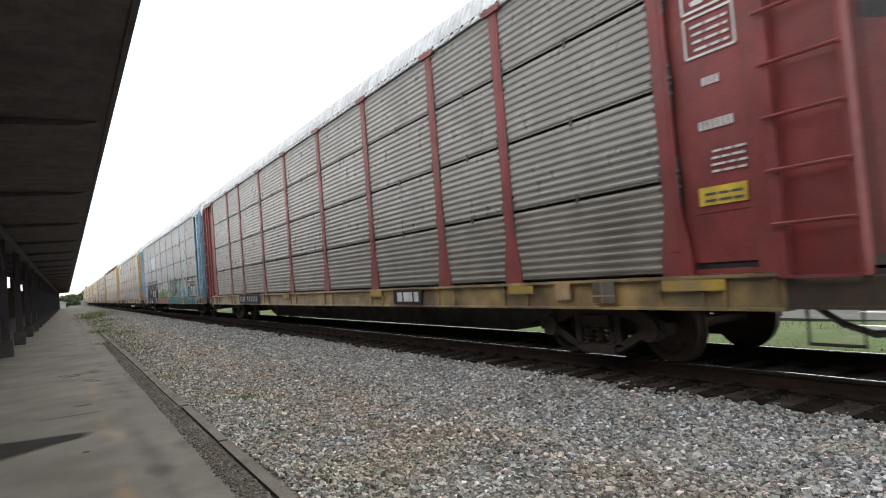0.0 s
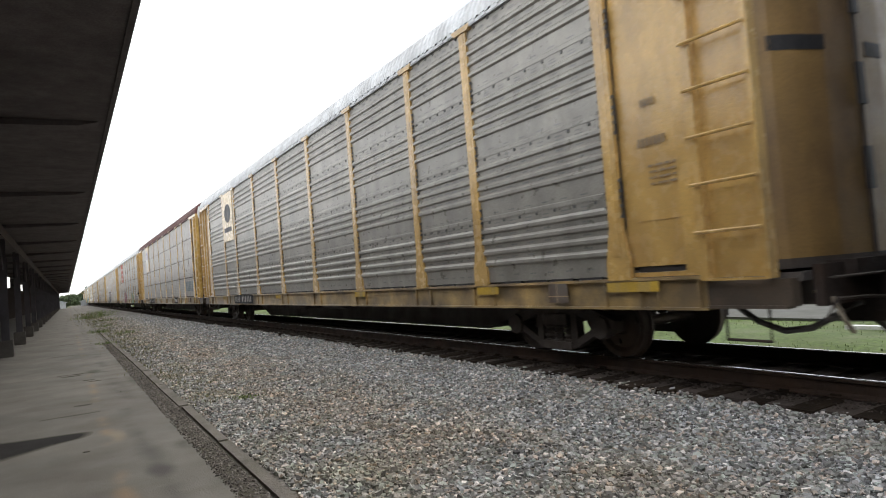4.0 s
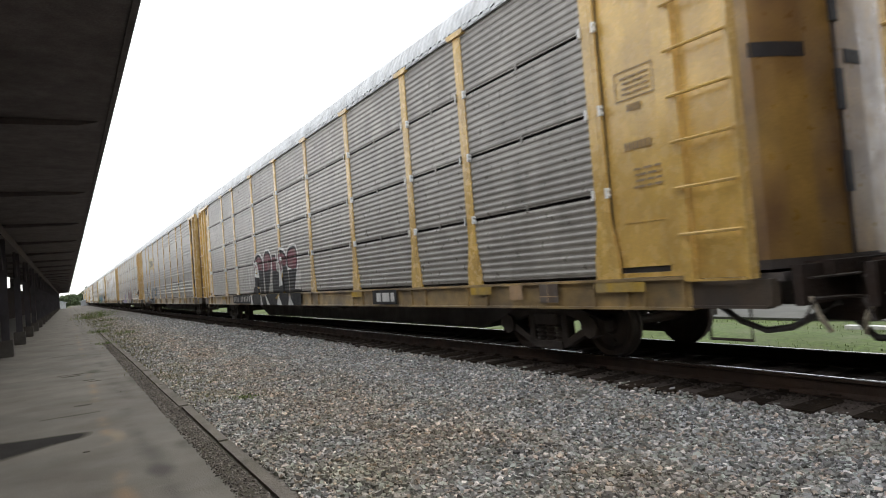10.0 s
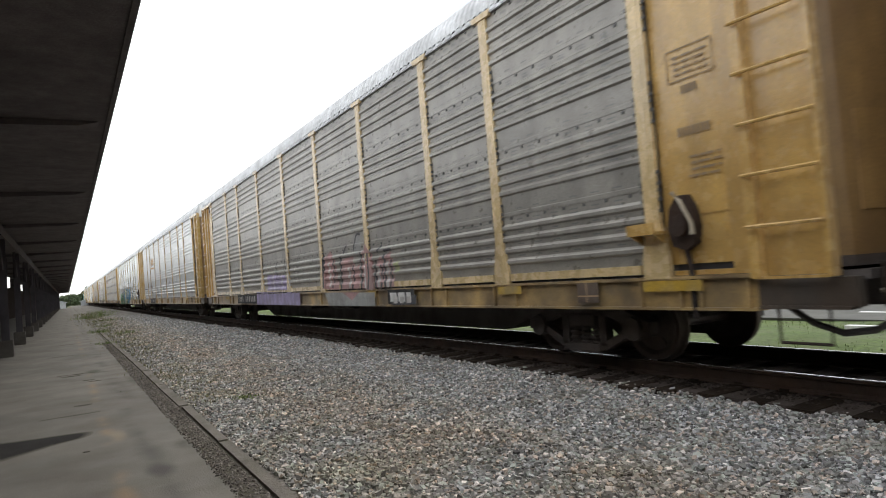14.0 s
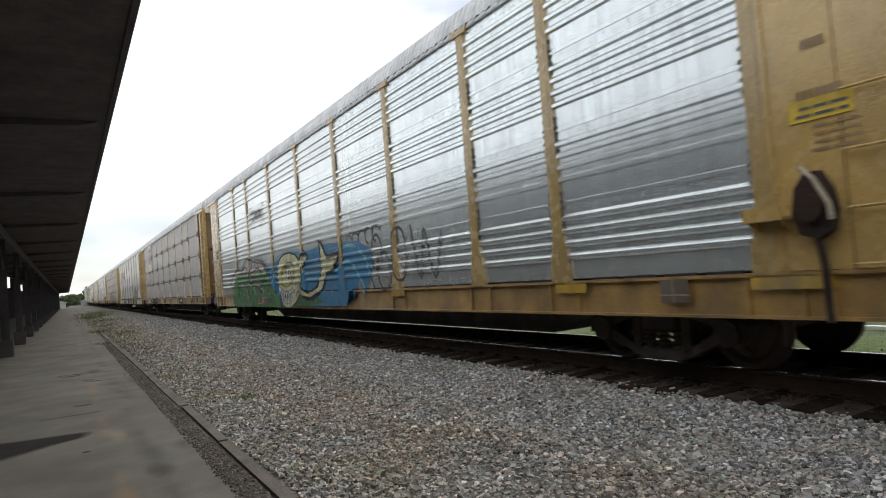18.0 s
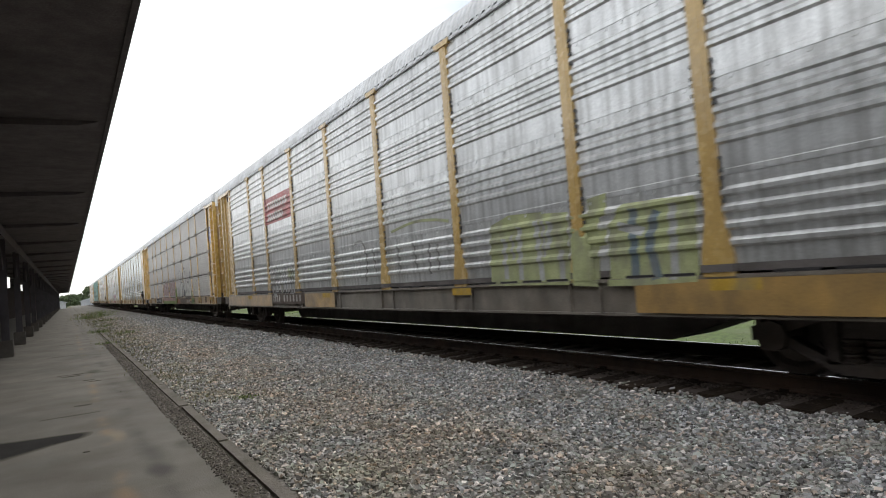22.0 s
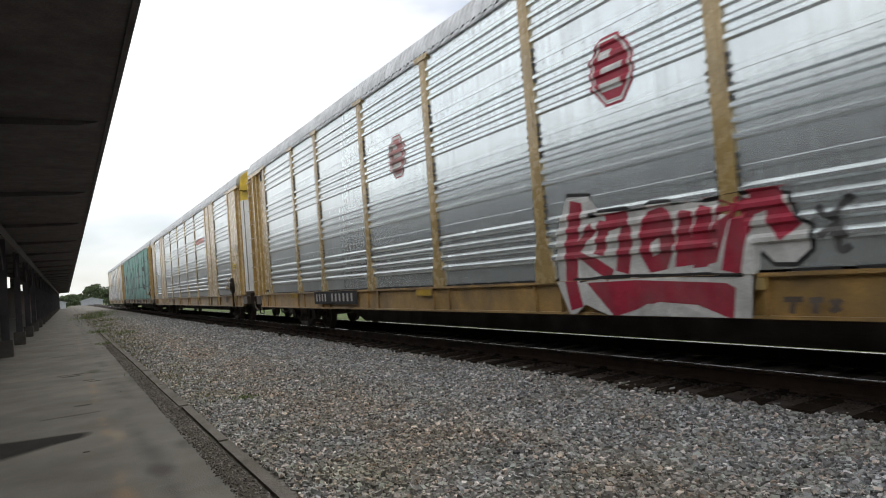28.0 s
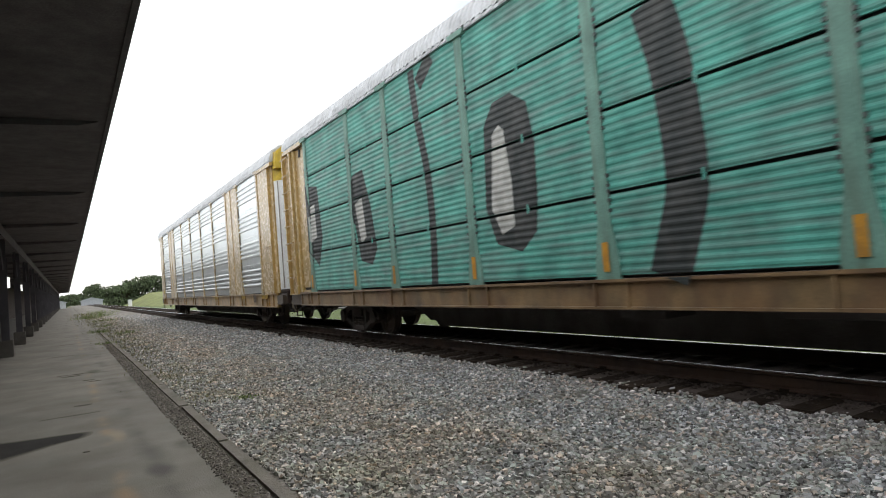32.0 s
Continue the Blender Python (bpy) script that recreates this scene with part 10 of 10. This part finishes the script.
on(12, "graffiti", "green patches on the post foot and sill", [
    (P_MOSSY, [[(6.72, 1.35), (7.02, 1.37), (7.12, 1.03), (6.67, 1.03)], [(6.73, 0.99), (7.52, 1.00), (7.55, 0.73), (6.78, 0.72)], [(1.36, 1.44), (1.77, 1.71), (1.81, 0.69), (1.30, 0.68)]]),
    (P_CREAM, [[(6.76, 1.12), (6.93, 1.13), (6.93, 1.04), (6.75, 1.04)]]),
    (P_DKGREEN, [[(6.87, 0.90), (7.04, 0.92), (7.06, 0.78), (6.89, 0.77)], [(7.17, 0.91), (7.46, 0.93), (7.48, 0.81), (7.19, 0.79)]])], 0.006)
on(12, "graffiti", "dark brown and rust graffiti on the sill", [
    (P_STEN, [[(4.99, 0.98), (6.70, 0.99), (6.74, 0.72), (5.01, 0.70)]]),
    (P_RUST, [[(5.25, 0.93), (5.74, 0.94), (5.81, 0.75), (5.28, 0.74)], [(2.23, 0.97), (2.92, 0.98), (3.12, 0.73), (2.37, 0.71)]]),
    (P_WORN, stroke([(5.92, 0.92), (5.92, 0.75)], 0.05, False) + stroke([(5.91, 0.83), (6.08, 0.91)], 0.05, False) + stroke([(6.14, 0.92), (6.14, 0.76)], 0.05, False) + stroke([(6.26, 0.92), (6.37, 0.78)], 0.05, False)),
    (M_ORANGE, [[(6.31, 0.95), (6.64, 0.96), (6.65, 0.87), (6.32, 0.86)]])], 0.0058)
on(11, "graffiti", "faded yellow-green graffiti with grey-blue streaks", [
    (P_MOSS, [[(7.42, 1.67), (7.64, 1.89), (8.12, 1.88), (8.62, 1.85), (8.57, 0.99), (7.86, 0.97), (7.36, 0.97)], [(6.79, 1.84), (7.28, 1.85), (7.20, 1.02), (6.79, 1.01)], [(5.07, 1.91), (5.53, 2.01), (6.27, 1.97), (6.14, 1.01), (4.97, 1.03)]]),
    (P_STEEL, stroke([(7.80, 1.82), (7.75, 1.04)], 0.12, False) + stroke([(8.11, 1.76), (7.99, 1.42), (8.06, 1.03)], 0.12, False)),
    (P_WORN, stroke([(8.33, 1.81), (8.28, 1.02)], 0.1, False) + stroke([(7.57, 1.65), (7.93, 1.55)], 0.1, False))], 0.0045)
on(11, "touch_up", "worn ochre paint left on the grey sill", [(M_SILL2, [rect(7.75, 12.6, 0.67, 1.012), rect(-12.6, -6.7, 0.67, 1.012), rect(-3.55, -1.4, 0.67, 1.012)])], 0.003)

on(6, "grime", "sooty brown grime at the sill's end", [(P_STEN, [[(11.82, 0.71), (11.95, 0.88), (11.9, 1.012), (12.69, 1.012), (12.69, 0.71)]])], 0.0062)

on(11, "graffiti", "whitish rubbed lettering with a yellow-green stain", [
    (P_PALE, stroke([(-6.55, 1.76), (-6.51, 1.41), (-6.61, 1.09)], 0.1)),
    (P_WORN, stroke([(-6.28, 1.81), (-6.26, 1.43), (-6.29, 1.08)], 0.1) + stroke([(-6.38, 1.67), (-6.11, 1.70)], 0.08) + stroke([(-6.01, 1.86), (-5.99, 1.45), (-6.08, 1.07)], 0.1)),
    (P_PALE, stroke([(-5.74, 1.74), (-5.71, 1.39), (-5.74, 1.06)], 0.1)),
    (P_WORN, stroke([(-5.82, 1.61), (-5.59, 1.63)], 0.08) + stroke([(-5.47, 1.78), (-5.45, 1.40), (-5.53, 1.05)], 0.1) + stroke([(-5.20, 1.82), (-5.19, 1.42), (-5.22, 1.04)], 0.1) + stroke([(-5.27, 1.70), (-5.07, 1.72)], 0.08)),
    (P_PALE, stroke([(-4.96, 1.72), (-4.94, 1.36), (-5.02, 1.03)], 0.1)),
    (P_WORN, stroke([(-4.70, 1.76), (-4.69, 1.38), (-4.72, 1.02)], 0.1) + stroke([(-4.76, 1.64), (-4.59, 1.67)], 0.08) + stroke([(-4.46, 1.79), (-4.46, 1.39), (-4.53, 1.01)], 0.1)),
    (P_MOSS, stroke([(-4.84, 1.75), (-4.82, 1.61), (-4.85, 1.50)], 0.07) + stroke([(-4.73, 1.66), (-4.72, 1.53), (-4.75, 1.42)], 0.07) + stroke([(-4.61, 1.74), (-4.60, 1.61), (-4.63, 1.50)], 0.07) + stroke([(-4.50, 1.65), (-4.48, 1.52), (-4.51, 1.42)], 0.07) + stroke([(-5.60, 1.34), (-5.58, 1.19), (-5.62, 1.06)], 0.07))], 0.0062)

# ---- pieces of the setting: ties and kerb stones
rng = random.Random(11)
for i in range(150):
    y = -12 + 0.495 * i + rng.uniform(-0.03, 0.03)
    tie = part("tie", shared(("tie", i % 4), M_TIE, lambda b: (box(b, -1.34 - 0.035 * (i % 4), 1.3, -0.115, 0.115, -0.36, -0.185), box(b, -0.85, -0.62, -0.10, 0.10, -0.186, -0.176), box(b, 0.62, 0.85, -0.10, 0.10, -0.186, -0.176), box(b, -0.86, -0.82, -0.05, 0.05, -0.18, -0.15))), M_TIE, track, at=(XC + rng.uniform(-0.05, 0.05), y, rng.uniform(-0.01, 0.004)))
    tie.rotation_euler = (0, 0, rng.uniform(-0.02, 0.02))
bm = bmesh.new()
for i in range(600):
    y = -12 + 0.495 * (150 + i)
    box(bm, XC - 1.3, XC + 1.3, y - 0.115, y + 0.115, -0.36, -0.185)
tagged(part("far_ties", bm, M_TIE, track), kind="stuff")
for i in range(70):
    y = -2 + 2.45 * i
    st = part("kerb_stone", shared(("kerb_stone", i % 5), M_KERB, lambda b: (box(b, 0, 0.155 + 0.006 * (i % 3), -1.222, 1.222, -0.5, 0.0), bmesh.ops.bevel(b, geom=[e for e in b.edges if abs(e.verts[0].co.z) < 0.01 and abs(e.verts[1].co.z) < 0.01], offset=0.02 + 0.004 * (i % 5), segments=2, affect="EDGES"))), M_KERB, kerb, at=(1.18 + rng.uniform(-0.006, 0.006), y, PLAT_Z + 0.012 + rng.uniform(-0.006, 0.006)))
    st.rotation_euler = (0, rng.uniform(-0.02, 0.02), rng.uniform(-0.004, 0.004))
solid("edge_bed", M_DIRT, (1.165, 1.22, -30, 186, -0.7, PLAT_Z - 0.02), parent=platform, label="dirt strip between slab and kerb")


def run(t):
    """How far along y the first car's middle stands at t seconds."""
    return 15.906 - 13.7106 * t - 0.017593 * t * t - 0.0000984 * t ** 3


def motions():
    for k, (ob, wheels) in enumerate(TRAIN):
        off = PITCH_Y * k + SHIFT[k]
        walk(ob, [(0.5 * i, pose(XC, run(0.5 * i) + off, 0)) for i in range(65)])
        for w, y in wheels:
            y0, z0 = w.location.y, w.location.z
            near = [i for i in range(961) if -5 < run(i / 30) + off + y < 24]
            if not near:
                walk(w, [(0.0, pose(0, y0, z0)), (32.0, pose(0, y0, z0))])
                continue
            a, b = near[0], near[-1]
            def turn(i):
                return math.degrees((run(a / 30) - run(i / 30)) / 0.42)
            rows = [(i / 30, pose(0, y0, z0, turn(i))) for i in range(a, b + 1)]
            if a > 0:
                rows.insert(0, (0.0, pose(0, y0, z0)))
            if b < 960:
                rows.append((32.0, pose(0, y0, z0, turn(b))))
            walk(w, rows)


motions()
